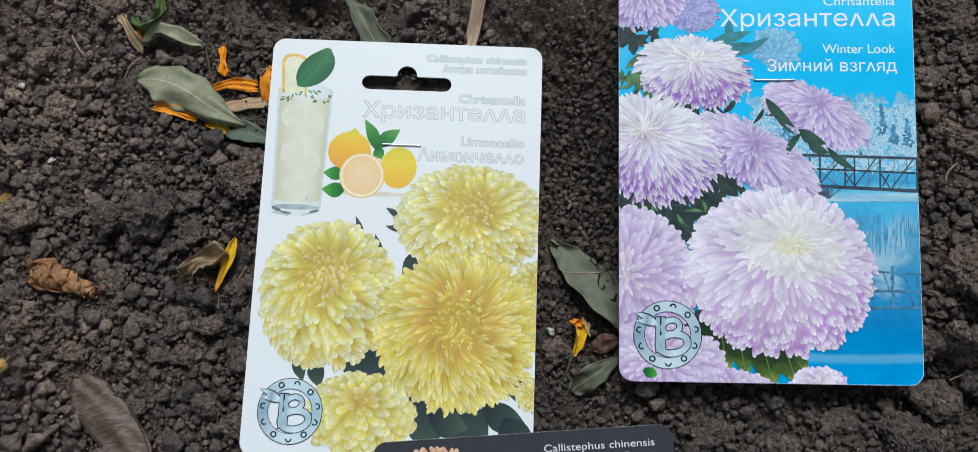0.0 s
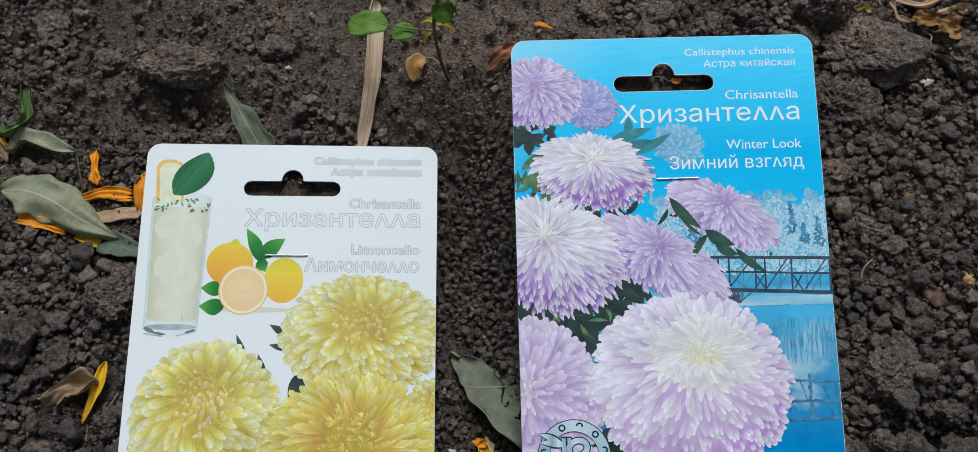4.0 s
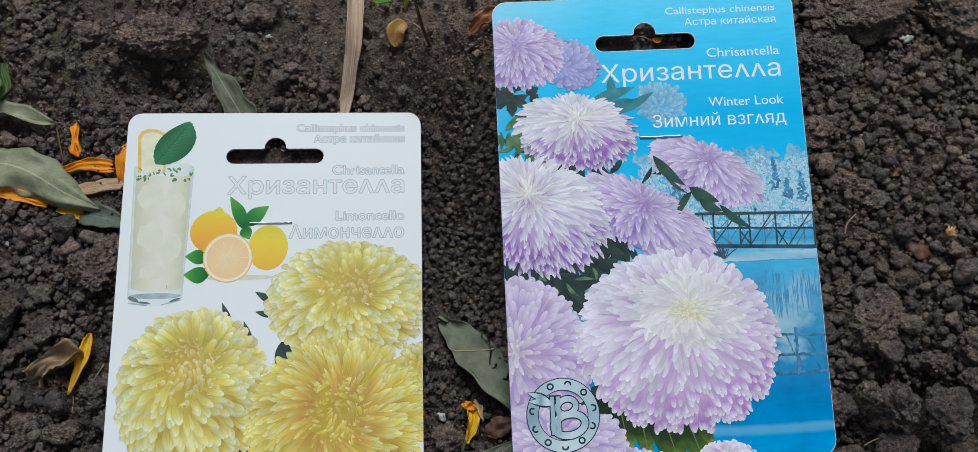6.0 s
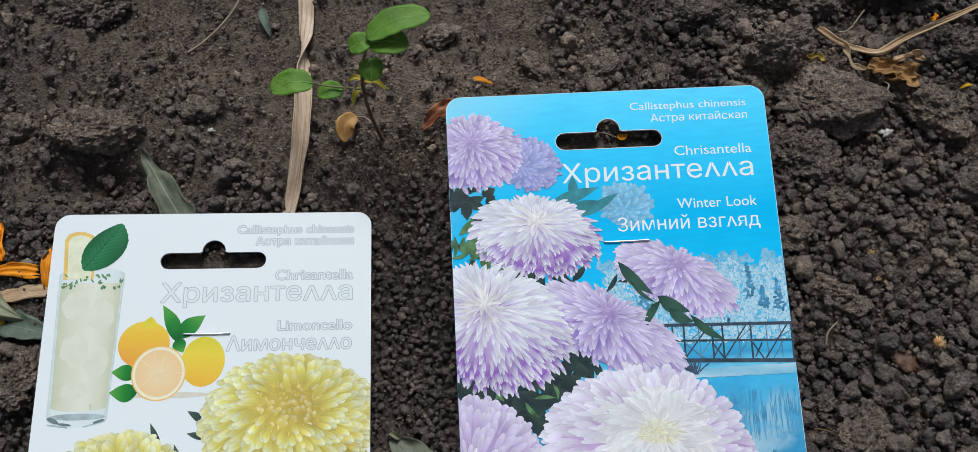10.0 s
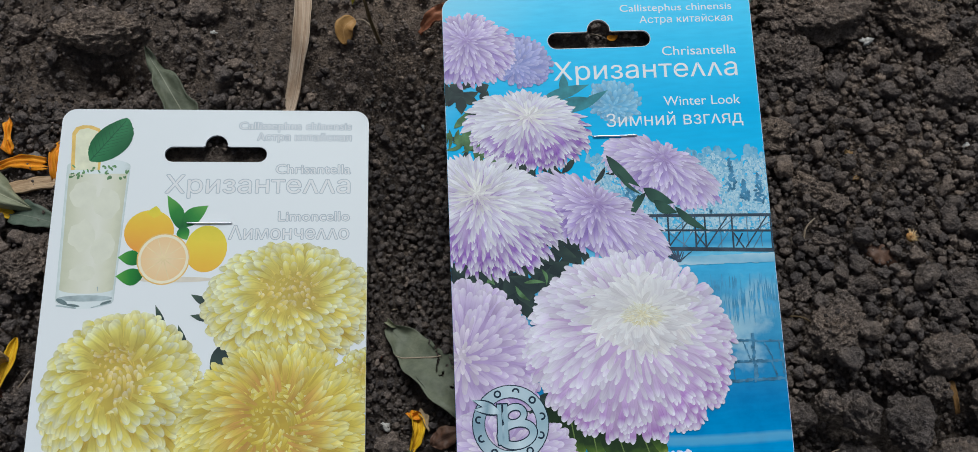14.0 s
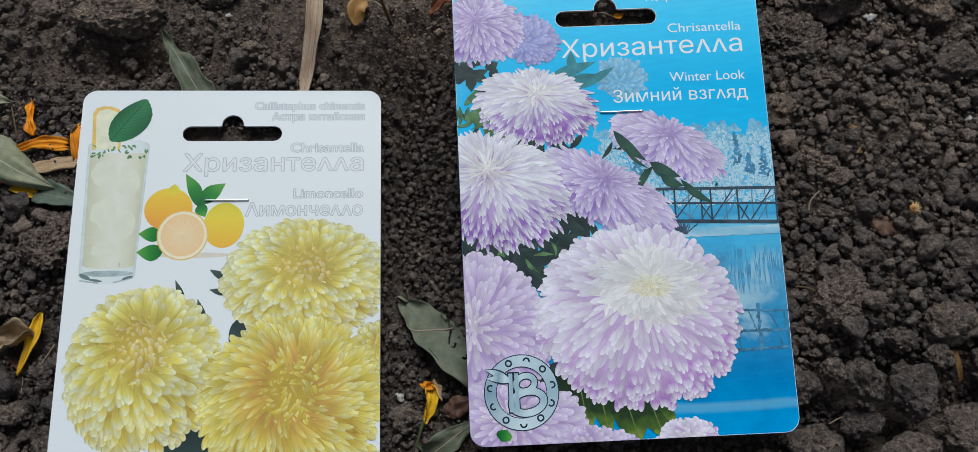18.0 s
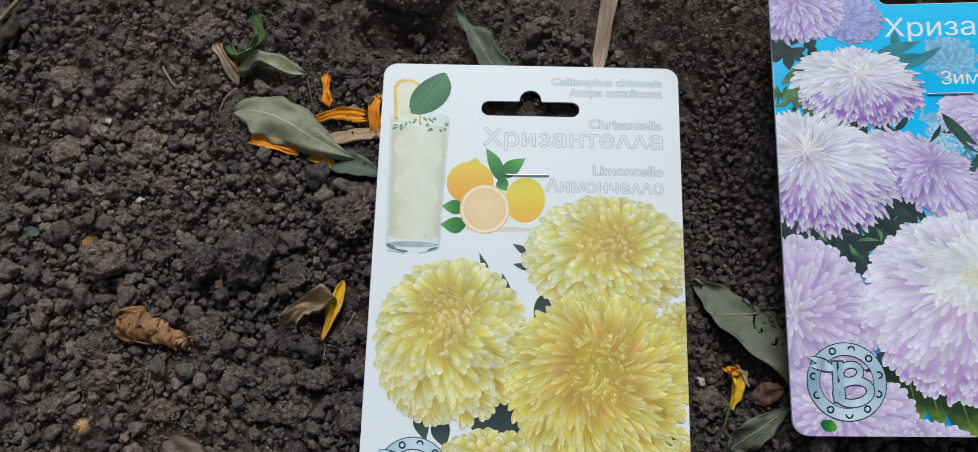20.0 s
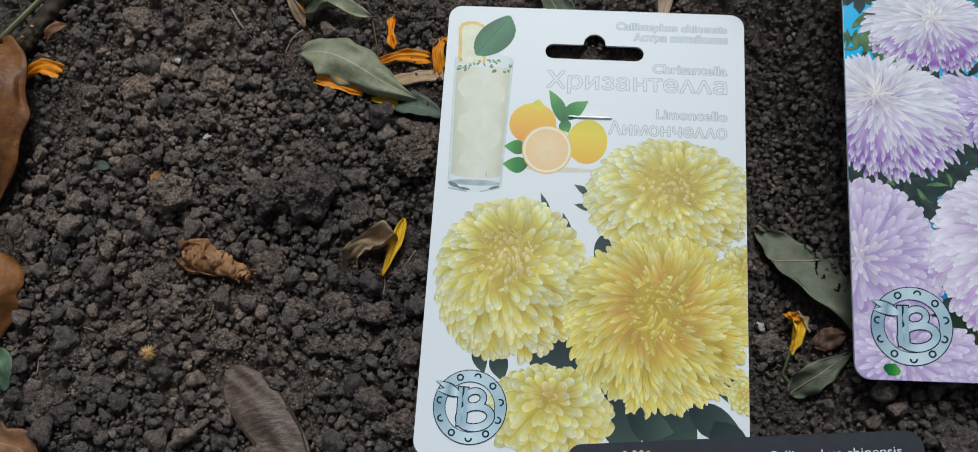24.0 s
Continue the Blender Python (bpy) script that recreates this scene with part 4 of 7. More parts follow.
SKYP = petal_material("pale_cyan_petal_ink", ink(176, 220, 242), ink(146, 204, 236), ink(104, 180, 226), ink(128, 192, 230), ink(170, 214, 240), 0.2)
HAZEP = petal_material("blue_haze_petal_ink", ink(206, 204, 240), ink(184, 182, 230), ink(140, 148, 210), ink(164, 160, 216), ink(186, 186, 230), 0.2)


# White packet: lemon drink and yellow asters.
def paper_face():
    m, n, l, b = material("white_packet_face", GLOSS, spec=0.22)
    s = n.new("ShaderNodeSeparateXYZ")
    l.new(coords(n), s.inputs[0])
    v = calc(n, l, "MULTIPLY", s.outputs[1], -1 / 0.1515)
    l.new(ramp(n, l, v, [(0.0, (0.745, 0.77, 0.778)), (0.45, (0.75, 0.772, 0.782)), (0.7, (0.745, 0.772, 0.79)), (1.0, (0.735, 0.762, 0.785))]), b.inputs["Base Color"])
    return m


Ink.top = 0.0
white = card_base("seed_packet", WHITE_AT, paper_face(), PAPER, "white glossy seed packet printed with yellow asters and lemons")
Ink.level = 0.012
dark = Ink()
for x0, y0, x1, y1, w in ((18, 116, 20, 126, 5), (24, 118, 26, 128, 6), (44, 112, 46, 130, 12), (50, 114, 56, 132, 12), (54, 84, 57, 94, 5), (58, 78, 53, 90, 5),
                          (60, 126, 66, 150, 14), (72, 130, 84, 150, 16), (92, 118, 97, 132, 8), (82, 132, 99, 140, 10), (38, 116, 36, 126, 6), (90, 136, 100, 150, 12), (64, 136, 78, 140, 10)):
    dark.add(leaf_shape(x0, y0, x1, y1, w, 0.6), 0.002)
dark.make("printed_leaves", DARKINK, white, "printed dark leaves between the flowers")
thin = Ink()
for x0, y0, x1, y1, w in ((52.0, 67.2, 45.3, 63.3, 2.6), (52, 71.5, 45.5, 70, 2.2), (38.2, 75.4, 34.6, 66.6, 2.2), (45, 82, 42, 73, 2.4)):
    thin.add(leaf_shape(x0, y0, x1, y1, w), 0.002)
thin.make("printed_leaf_tips", DARKINK, white)
bloom(white, (99, 88), (99, 90), 7, 9, 0, 110, 2.2, 4.5, GREENYELLOWP, 5, "printed yellow aster at the edge", 104, 0.7)
Ink.level = 0.06
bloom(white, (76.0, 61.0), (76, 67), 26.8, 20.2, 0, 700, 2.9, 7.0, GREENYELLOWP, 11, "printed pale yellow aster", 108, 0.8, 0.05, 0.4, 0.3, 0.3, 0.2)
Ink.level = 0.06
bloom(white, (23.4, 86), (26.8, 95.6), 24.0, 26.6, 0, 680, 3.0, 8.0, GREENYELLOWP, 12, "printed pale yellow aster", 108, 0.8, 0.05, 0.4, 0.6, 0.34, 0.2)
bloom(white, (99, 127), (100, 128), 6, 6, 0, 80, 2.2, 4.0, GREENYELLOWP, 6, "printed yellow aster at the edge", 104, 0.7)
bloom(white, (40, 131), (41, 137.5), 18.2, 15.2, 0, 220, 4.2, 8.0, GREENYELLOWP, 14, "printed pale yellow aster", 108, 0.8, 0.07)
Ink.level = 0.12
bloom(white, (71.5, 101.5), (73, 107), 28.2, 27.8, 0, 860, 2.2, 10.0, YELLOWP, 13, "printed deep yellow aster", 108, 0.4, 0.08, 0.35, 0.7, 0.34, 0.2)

Ink.level = 0.012
g = Ink()
g.add([(3.1, 20.2, 0, 0), (23.2, 20.2, 1, 0), (21.7, 64.6, 1, 1), (4.0, 64.6, 0, 1)], 0.002)
g.add(ellipse(12.9, 64.6, 8.9, 2.9), 0.002)
g.add(ellipse(13.15, 20.2, 10.05, 2.6), 0.002)
g.make("printed_glass", fade_material("glass_ink", [(0.0, ink(212, 218, 216)), (0.07, ink(230, 234, 232)), (0.5, ink(236, 238, 238)), (0.93, ink(226, 230, 230)), (1.0, ink(206, 212, 210))]), white, "printed tall drink glass")
g = Ink()
g.add([(3.9, 22.8, 0, 0), (22.4, 22.8, 1, 0), (21.2, 61.4, 1, 1), (4.9, 61.4, 0, 1)], 0.002)
g.add(ellipse(13.05, 61.2, 8.2, 1.5), 0.002)
g.make("printed_drink", fade_material("drink_ink", [(0.0, ink(209, 206, 180)), (0.2, ink(225, 220, 198)), (0.55, ink(237, 231, 216)), (0.85, ink(225, 220, 196)), (1.0, ink(210, 206, 182))]), white, "printed pale green lemonade")
g = Ink()
for x, y, rx, ry, rot in ((9, 30, 4, 5, 15), (17, 33, 4.2, 5.2, -10), (10, 44, 4.2, 5, -8), (17, 48, 3.6, 5, 12), (11, 56, 4, 3, 0)):
    g.add(ellipse(x, y, rx, ry, rot, 24, 0.3, x), 0.002)
g.make("printed_ice", ink_material("ice_ink", ink(231, 226, 207), 0.02), white)
g = Ink()
g.add(bar(4.4, 66.4, 10.5, 67.3, 0.5), 0.002)
g.add(bar(15, 67.2, 21.2, 65.6, 0.4), 0.002)
g.add(ellipse(12.9, 64.2, 8.4, 1.0), 0.002)
g.add(bar(16.4, 60.5, 16.6, 62, 0.3), 0.002)
g.make("printed_glass_foot", ink_material("glass_foot_ink", ink(178, 188, 190), 0.12), white)
g = Ink()
for q in ((6.0, 65.2, 1.9, 0.7, 25), (9.4, 66.4, 2.2, 0.4, 8), (19.4, 65.6, 1.8, 0.4, -18)):
    g.add(ellipse(*q), 0.002)
g.make("printed_glass_shade", ink_material("glass_shade_ink", ink(112, 128, 130), 0.15), white)
g = Ink()
g.add([(3.6, 8.6), (4.6, 6.6), (6.8, 5.8), (9.6, 5.9), (12.2, 7.0), (13.6, 9.4), (13.6, 21.5), (4.4, 21.5)], 0.002)
g.make("printed_lemon_rind", ink_material("rind_ink", ink(238, 196, 110), 0.06), white)
g = Ink()
g.add([(4.8, 9.2), (5.8, 7.4), (8.4, 6.8), (11.6, 7.9), (12.8, 9.8), (12.8, 21.5), (5.6, 21.5)], 0.002)
g.make("printed_lemon_flesh", ink_material("flesh_ink", ink(238, 232, 202), 0.05), white)
g = Ink()
fl = random.Random(3)
for _ in range(30):
    x, y = fl.uniform(4, 22.5), fl.uniform(20.2, 24.5)
    g.add(ellipse(x, y, fl.uniform(0.3, 1.0), fl.uniform(0.2, 0.5), fl.uniform(0, 180), 6), 0.0005)
tagged(g.make("printed_herb_garnish", ink_material("herb_ink", ink(112, 150, 100), 0.25), white), kind="stuff")
g = Ink()
mint = catmull([(10.0, 18.6, 0, 0.5), (9.2, 15.0, 0.2, 0.2), (10.2, 10.8, 0.4, 0.0), (13.2, 7.0, 0.6, 0.0), (17.2, 4.4, 0.8, 0.1), (20.6, 3.2, 0.95, 0.4), (22.2, 5.2, 0.95, 0.7), (23.2, 9.0, 0.8, 0.9), (21.8, 13.4, 0.5, 1.0), (18.2, 17.0, 0.3, 0.9), (13.6, 18.8, 0.1, 0.7), (10.0, 18.6, 0, 0.5)], 88)[:-1]
g.add([tuple(p + (0.16 * (k % 4 == 0), -0.16 * (k % 4 == 0), 0, 0)) for k, p in enumerate(mint)], 0.002)
g.make("printed_mint_leaf", fade_material("mint_ink", [(0.0, ink(26, 94, 54)), (0.5, ink(52, 126, 78)), (1.0, ink(24, 90, 52))], "v"), white, "printed green mint leaf")
g = Ink()
g.add(bar(10.4, 18.0, 20.4, 4.2, 0.3), 0.002)
for k in range(1, 10):
    x, y, reach = 10.2 + 10.6 * k / 11, 18.3 - 14.6 * k / 11, 1.0 - abs(k - 4.5) / 9
    g.add(bar(x, y, x + 6.0 * reach, y - 1.6 * reach, 0.16), 0.001)
    g.add(bar(x, y, x - 1.6 * reach, y - 5.2 * reach, 0.16), 0.001)
g.make("printed_mint_veins", ink_material("mint_vein_ink", ink(36, 92, 62), 0.05), white)

Ink.level = 0.012
LEMON = fade_material("lemon_ink", [(0.0, ink(244, 166, 70)), (0.4, ink(246, 192, 66)), (0.75, ink(244, 214, 70)), (1.0, ink(222, 206, 60))])
g = Ink()
g.add([(x, y, 0.75 - 0.9 * (y - 34) / 17, 0) for x, y, *_ in ellipse(30.8, 42.6, 7.8, 7.3, -8)], 0.002)
g.add([(29.5, 36.2, 0.85, 0), (31.2, 34.6, 0.9, 0), (32.4, 33.9, 0.95, 0), (33.4, 34.8, 0.9, 0), (34.6, 36.6, 0.8, 0), (32, 38, 0.8, 0)], 0.002)
g.add([(x, y, 1.0 - 0.7 * (y - 40) / 16, 0) for x, y, *_ in ellipse(49.0, 48.3, 6.6, 7.8, 5)], 0.002)
g.make("printed_lemon", LEMON, white, "printed whole lemons behind the cut half")
g = Ink()
g.add(ellipse(40, 58.4, 12, 0.9), 0.002)
g.make("printed_shade", ink_material("lemon_shade_ink", ink(230, 216, 200), 0.04), white)
g = Ink()
for q in ((40.6, 42.0, 35.7, 30.3, 4.6, 0.8), (40.8, 41.0, 48.9, 33.8, 5.4, -0.5), (41.0, 40.6, 42.8, 45.4, 4.2, 0.4), (29.4, 52.4, 21.8, 51.0, 5.0, 0.6), (30.4, 56.6, 21.6, 57.2, 5.6, -0.6)):
    g.add(leaf_shape(*q), 0.002)
g.make("printed_lemon_leaves", LEAFINK, white, "printed glossy green lemon leaves")
for mat, rr, nm in ((ink_material("half_rind_ink", ink(244, 196, 110), 0.04), 8.5, "printed_half_rind"), (ink_material("pith_ink", ink(252, 236, 206), 0.02), 8.1, "printed_pith"), (ink_material("lemon_flesh_ink", ink(250, 218, 170), 0.05), 7.2, "printed_flesh")):
    g = Ink()
    g.add(ellipse(35.9, 51.6, rr * 0.97, rr, 0, 36), 0.003)
    g.make(nm, mat, white)
SEGMENT = fade_material("segment_ink", [(0.0, ink(251, 220, 178)), (0.5, ink(250, 213, 165)), (1.0, ink(249, 206, 154))])
for k in range(10):
    g = Ink()
    a0, a1 = radians(36 * k + 0.8), radians(36 * k + 35.2)
    g.add([(35.9 + 0.7 * math.cos((a0 + a1) / 2), 51.6 + 0.7 * math.sin((a0 + a1) / 2), 0, 0)] + [(35.9 + 7.0 * math.cos(a0 + (a1 - a0) * i / 4), 51.6 + 7.2 * math.sin(a0 + (a1 - a0) * i / 4), 1, 0) for i in range(5)], 0.0005)
    g.make("printed_segment", SEGMENT, white)

for text, u0, u1, base, cap in (("Callistephus chinensis", 57.5, 94.6, 6.9, 2.7), ("Астра китайская", 63.5, 94.6, 10.9, 2.6), ("Chrisantella", 70.1, 94.5, 22.6, 3.3),
                                ("Хризантелла", 34.8, 94.4, 29.4, 6.2), ("Limoncello", 71.5, 94.4, 39.0, 3.3), ("Лимончелло", 55.9, 94.3, 45.2, 4.6)):
    lettering(white, text, u0, u1, base, cap, GREYLINE, 0.014, 0.26, "lettering_outline")
    lettering(white, text, u0, u1, base, cap, WHITEINK, 0.030)
staple(white, 42.6, 56.6, 39.7)
emblem(white, 16.4, 136.2, 11.3)


# Blue packet: winter river and lilac asters.
def winter_face():
    m, n, l, b = material("blue_packet_face", GLOSS, spec=0.22)
    pos = coords(n)
    s = n.new("ShaderNodeSeparateXYZ")
    l.new(pos, s.inputs[0])
    v = calc(n, l, "MULTIPLY", s.outputs[1], -1 / 0.1515)
    u = calc(n, l, "MULTIPLY", s.outputs[0], 1 / 0.1004)
    cloud = calc(n, l, "SUBTRACT", noise_tex(n, l, 38.0, 4.0, pos), 0.5)
    f = calc(n, l, "ADD", v, calc(n, l, "MULTIPLY", cloud, 0.07))
    col = ramp(n, l, f, [(0.0, lin(92, 206, 244)), (0.12, lin(62, 194, 240)), (0.27, lin(34, 176, 230)), (0.42, lin(44, 182, 234)), (0.5, lin(84, 184, 226)), (0.555, lin(64, 150, 196)), (0.575, lin(112, 190, 222)), (0.585, lin(100, 184, 220)),
                         (0.60, lin(70, 170, 216)), (0.68, lin(84, 158, 196)), (0.76, lin(52, 138, 184)), (0.86, lin(26, 124, 184)), (0.93, lin(14, 136, 198)), (1.0, lin(8, 146, 210))])
    streak = n.new("ShaderNodeMapping")
    streak.inputs["Scale"].default_value = (120, 700, 1)
    l.new(pos, streak.inputs["Vector"])
    water = ramp(n, l, noise_tex(n, l, 1.0, 4.0, streak.outputs[0]), [(0.3, (0.86, 0.9, 0.93)), (0.7, (1.1, 1.06, 1.04))])
    col = mix(n, l, 0.7, col, water, "MULTIPLY")
    blot = ramp(n, l, noise_tex(n, l, 70.0, 5.0, pos, 0.65), [(0.38, (0.80, 0.86, 0.90)), (0.5, (1.0, 1.0, 1.0)), (0.66, (1.25, 1.14, 1.08))])
    low = ramp(n, l, v, [(0.5, (0, 0, 0)), (0.62, (1, 1, 1))])
    col = mix(n, l, calc(n, l, "MULTIPLY", low, 0.9), col, mix(n, l, 1.0, col, blot, "MULTIPLY"))
    glow = ramp(n, l, calc(n, l, "ADD", v, u), [(0.0, (1, 1, 1)), (0.35, (0, 0, 0))])
    col = mix(n, l, calc(n, l, "MULTIPLY", glow, 0.6), col, ink(168, 224, 244))
    edge = ramp(n, l, calc(n, l, "ADD", v, calc(n, l, "MULTIPLY", cloud, 0.02)), [(0.930, (0, 0, 0)), (0.938, (0.5, 0.5, 0.5)), (0.944, (0.34, 0.34, 0.34)), (0.947, (0.45, 0.45, 0.45)), (0.955, (0, 0, 0))])
    col = mix(n, l, edge, col, ink(136, 194, 216))
    for cx, cy, size in ((0.088, -0.108, 0.010), (0.095, -0.101, 0.008), (0.084, -0.112, 0.007), (0.090, -0.118, 0.006)):
        d = n.new("ShaderNodeVectorMath")
        d.operation = "DISTANCE"
        d.inputs[1].default_value = (cx, cy, 0.0)
        l.new(pos, d.inputs[0])
        far = calc(n, l, "ADD", calc(n, l, "DIVIDE", d.outputs["Value"], size), calc(n, l, "MULTIPLY", calc(n, l, "SUBTRACT", noise_tex(n, l, 260.0, 4.0, pos), 0.5), 1.6))
        col = mix(n, l, ramp(n, l, far, [(0.3, (0.6, 0.6, 0.6)), (1.0, (0, 0, 0))]), col, ink(172, 204, 220))
    col = mix(n, l, 1.0, col, (1.16, 1.12, 1.10, 1), "MULTIPLY")
    l.new(col, b.inputs["Base Color"])
    return m


Ink.top = 0.0
blue = card_base("seed_packet", BLUE_AT, winter_face(), PAPER, "blue glossy seed packet printed with lilac asters by a winter river")
paper_rim(blue, 0.16)
Ink.level = 0.012
bloom(blue, (53, 39), (54, 36.5), 8.5, 7, 10, 140, 1.5, 4.5, SKYP, 40, "printed pale blue far aster", 104, 0.3, 0.12)
g = Ink()
for q in ((30, 36, 46, 31, 4), (36, 37, 48, 36, 3.4), (38, 34, 38, 27, 3), (34, 40, 44, 42, 3), (40, 40, 52, 33, 3)):
    g.add(leaf_shape(*q), 0.0004)
g.make("printed_far_leaves", ink_material("far_leaf_ink", ink(70, 142, 152), 0.15), blue)
TYPE_LEVEL = Ink.top + 0.004
tr = random.Random(21)
for name, count, cols, v0, v1, r0, r1, u0 in (("printed_far_wood", 1000, (ink(96, 172, 214), ink(136, 196, 228), ink(176, 216, 238)), 54, 76, 0.5, 1.2, 44), ("printed_frosted_wood", 3000, (ink(140, 198, 228), ink(186, 220, 238), ink(224, 240, 248)), 57, 80, 0.2, 0.62, 46)):
    g = Ink()
    for _ in range(count):
        u = tr.uniform(u0, 101)
        top = v0 + 3.0 * noise.noise((u * 0.16, 2.0, 5.0)) * 2
        v = tr.uniform(top, v1)
        g.add([(p[0], p[1], tr.random(), 0) for p in ellipse(u, v, tr.uniform(r0, r1), tr.uniform(r0, r1) * 1.1, 0, 7, 0.8, u)], 0.000013)
    trees = g.make(name, fade_material(name.replace("printed", "ink"), [(0.0, cols[0]), (0.5, cols[1]), (1.0, cols[2])], grain=0.15), blue)
    tagged(trees, kind="stuff")
g = Ink()
for u, v, h in ((89, 57, 10), (97.5, 62, 9), (57, 61, 9), (72, 65, 6), (93, 64, 6)):
    for k in range(34):
        s = k / 33
        g.add(ellipse(u + tr.uniform(-1, 1) * (0.3 + 1.5 * s), v + h * s, 0.45 + 0.6 * s, 0.4, tr.uniform(0, 180), 6), 0.0001)
g.make("printed_dark_fir", ink_material("fir_ink", ink(84, 142, 178), 0.25), blue)
g = Ink()
for k in range(150):
    u, v = tr.uniform(72, 101), tr.uniform(93, 103)
    g.add(leaf_shape(u, v, u + tr.uniform(-0.4, 0.4), v + tr.uniform(3, 9), tr.uniform(0.15, 0.55)), 0.00004)
tagged(g.make("printed_wood_reflection", ink_material("reed_ink", ink(92, 168, 212), 0.12), blue, "printed streaked reflection of the wood"), kind="stuff")
bank = Ink()
edge = [(69 + 32 * k / 30, 87.6 - 0.012 * k + 0.5 * noise.noise((k * 0.5, 3.0, 0.0)), k / 30, 0) for k in range(31)]
bank.add(edge + [(p[0], 90.2 + 0.45 * noise.noise((p[0] * 0.45, 8.0, 1.0)), 1 - p[2], 1) for p in reversed(edge)], 0.0002)
bank.make("printed_snow_bank", fade_material("snow_bank_ink", [(0.0, ink(126, 190, 222)), (0.6, ink(176, 214, 234)), (1.0, ink(206, 230, 242))], grain=0.15), blue, "printed snowy river bank")
g = Ink()
for k in range(26):
    g.add(bar(70.5 + tr.uniform(-0.5, 0.5), 89.2, tr.uniform(66.5, 75), tr.uniform(84.5, 87.0), tr.uniform(0.15, 0.35)), 0.0001)
g.make("printed_bare_bush", ink_material("bush_ink", ink(72, 84, 104), 0.2), blue, "printed bare bush below the bridge")
BRIDGE = ink_material("bridge_ink", ink(66, 78, 92), 0.2)
BRIDGE_FAR = ink_material("far_truss_ink", ink(104, 132, 154), 0.2)
g = Ink()
for q in ((60.8, 77.6, 63.6, 74.6), (70.2, 78.8, 75.1, 74.9), (82.7, 80.7, 89.0, 75.6), (94.9, 80.0, 99.7, 77.7), (68.0, 80, 73.5, 84.6), (83, 84.9, 86.5, 80.6), (94, 85.6, 97.5, 80.4), (72, 84.4, 75.5, 79.6)):
    g.add(bar(*q, 0.28), 0.0003)
for u in (61.4, 72.4, 84.2, 92.6, 96.8):
    g.add(bar(u, 75.2, u, 85.2, 0.24), 0.0003)
g.make("printed_far_truss", BRIDGE_FAR, blue, "printed far side of the footbridge")
for name, q in (("printed_rail", (57.6, 74.2, 101, 75.4, 0.95)), ("printed_rail", (61.4, 78.9, 101, 80.4, 0.6)), ("printed_deck", (66.4, 84.9, 101, 86.5, 1.15)),
                *(("printed_post", (u, 74.6 + 0.024 * (u - 60), u - 0.15, 84.6 + 0.05 * (u - 66), 0.55)) for u in (64.6, 68.0, 76.4, 79.5, 88.0, 100.2)),
                *(("printed_brace", (*p, 0.42)) for p in ((79.4, 84.9, 86.9, 75.1), (91.7, 85.4, 99.2, 75.5), (76.1, 80.0, 79.4, 84.9), (88.2, 80.6, 91.1, 85.5), (88.6, 84.9, 91.0, 80.8), (65.2, 81.7, 68.3, 84.9), (76.0, 84.6, 78.9, 80.5), (68.0, 84.0, 75.6, 75.0)))):
    g = Ink()
    g.add(bar(*q), 0.0003)
    g.make(name, BRIDGE, blue)
g = Ink()
for x0, y0, x1, y1, w in ((82, 113.6, 101, 114.6, 0.6), (82, 120.2, 101, 120.4, 0.8), (82, 126.0, 101, 125.6, 0.9), (91, 112, 91, 126, 1.2), (84, 120, 85, 126, 0.3), (88, 114, 90, 120, 0.3), (94, 114, 97, 120, 0.3), (96, 120, 98, 126, 0.3), (99, 114, 100, 126, 0.4)):
    n = max(4, int(math.hypot(x1 - x0, y1 - y0) / 0.5))
    for k in range(n):
        if tr.random() < 0.93:
            a, b2 = k / n, (k + 2.0) / n
            dx, dy = tr.uniform(-0.25, 0.25), tr.uniform(-0.15, 0.15)
            g.add(bar(x0 + (x1 - x0) * a + dx, y0 + (y1 - y0) * a + dy, x0 + (x1 - x0) * b2 + dx, y0 + (y1 - y0) * b2 + dy, w * tr.uniform(0.5, 1.1)), 0.00005)
tagged(g.make("printed_bridge_reflection", ink_material("bridge_reflection_ink", ink(80, 132, 166), 0.3), blue, "printed rippled reflection of the bridge"), kind="stuff")
def foliage(name, mat, label, seed, spots):
    """Clusters of printed leaves: middle, half sizes, number, length and width of the leaves."""
    r, g = random.Random(seed), Ink()
    for cx, cy, rx, ry, count, ln, wd in spots:
        for _ in range(count):
            x, y, a = cx + rx * r.uniform(-1, 1), cy + ry * r.uniform(-1, 1), r.uniform(0, 6.2832)
            k = ln * r.uniform(0.6, 1.2)
            g.add([p[:2] + (min(1, max(0, p[2] * 0.6 + r.uniform(-0.1, 0.3))), p[3]) for p in leaf_shape(x, y, x + k * math.cos(a), y + k * math.sin(a), wd * r.uniform(0.6, 1.2), r.uniform(-0.8, 0.8))], 0.00006)
    g.make(name, mat, blue, label)


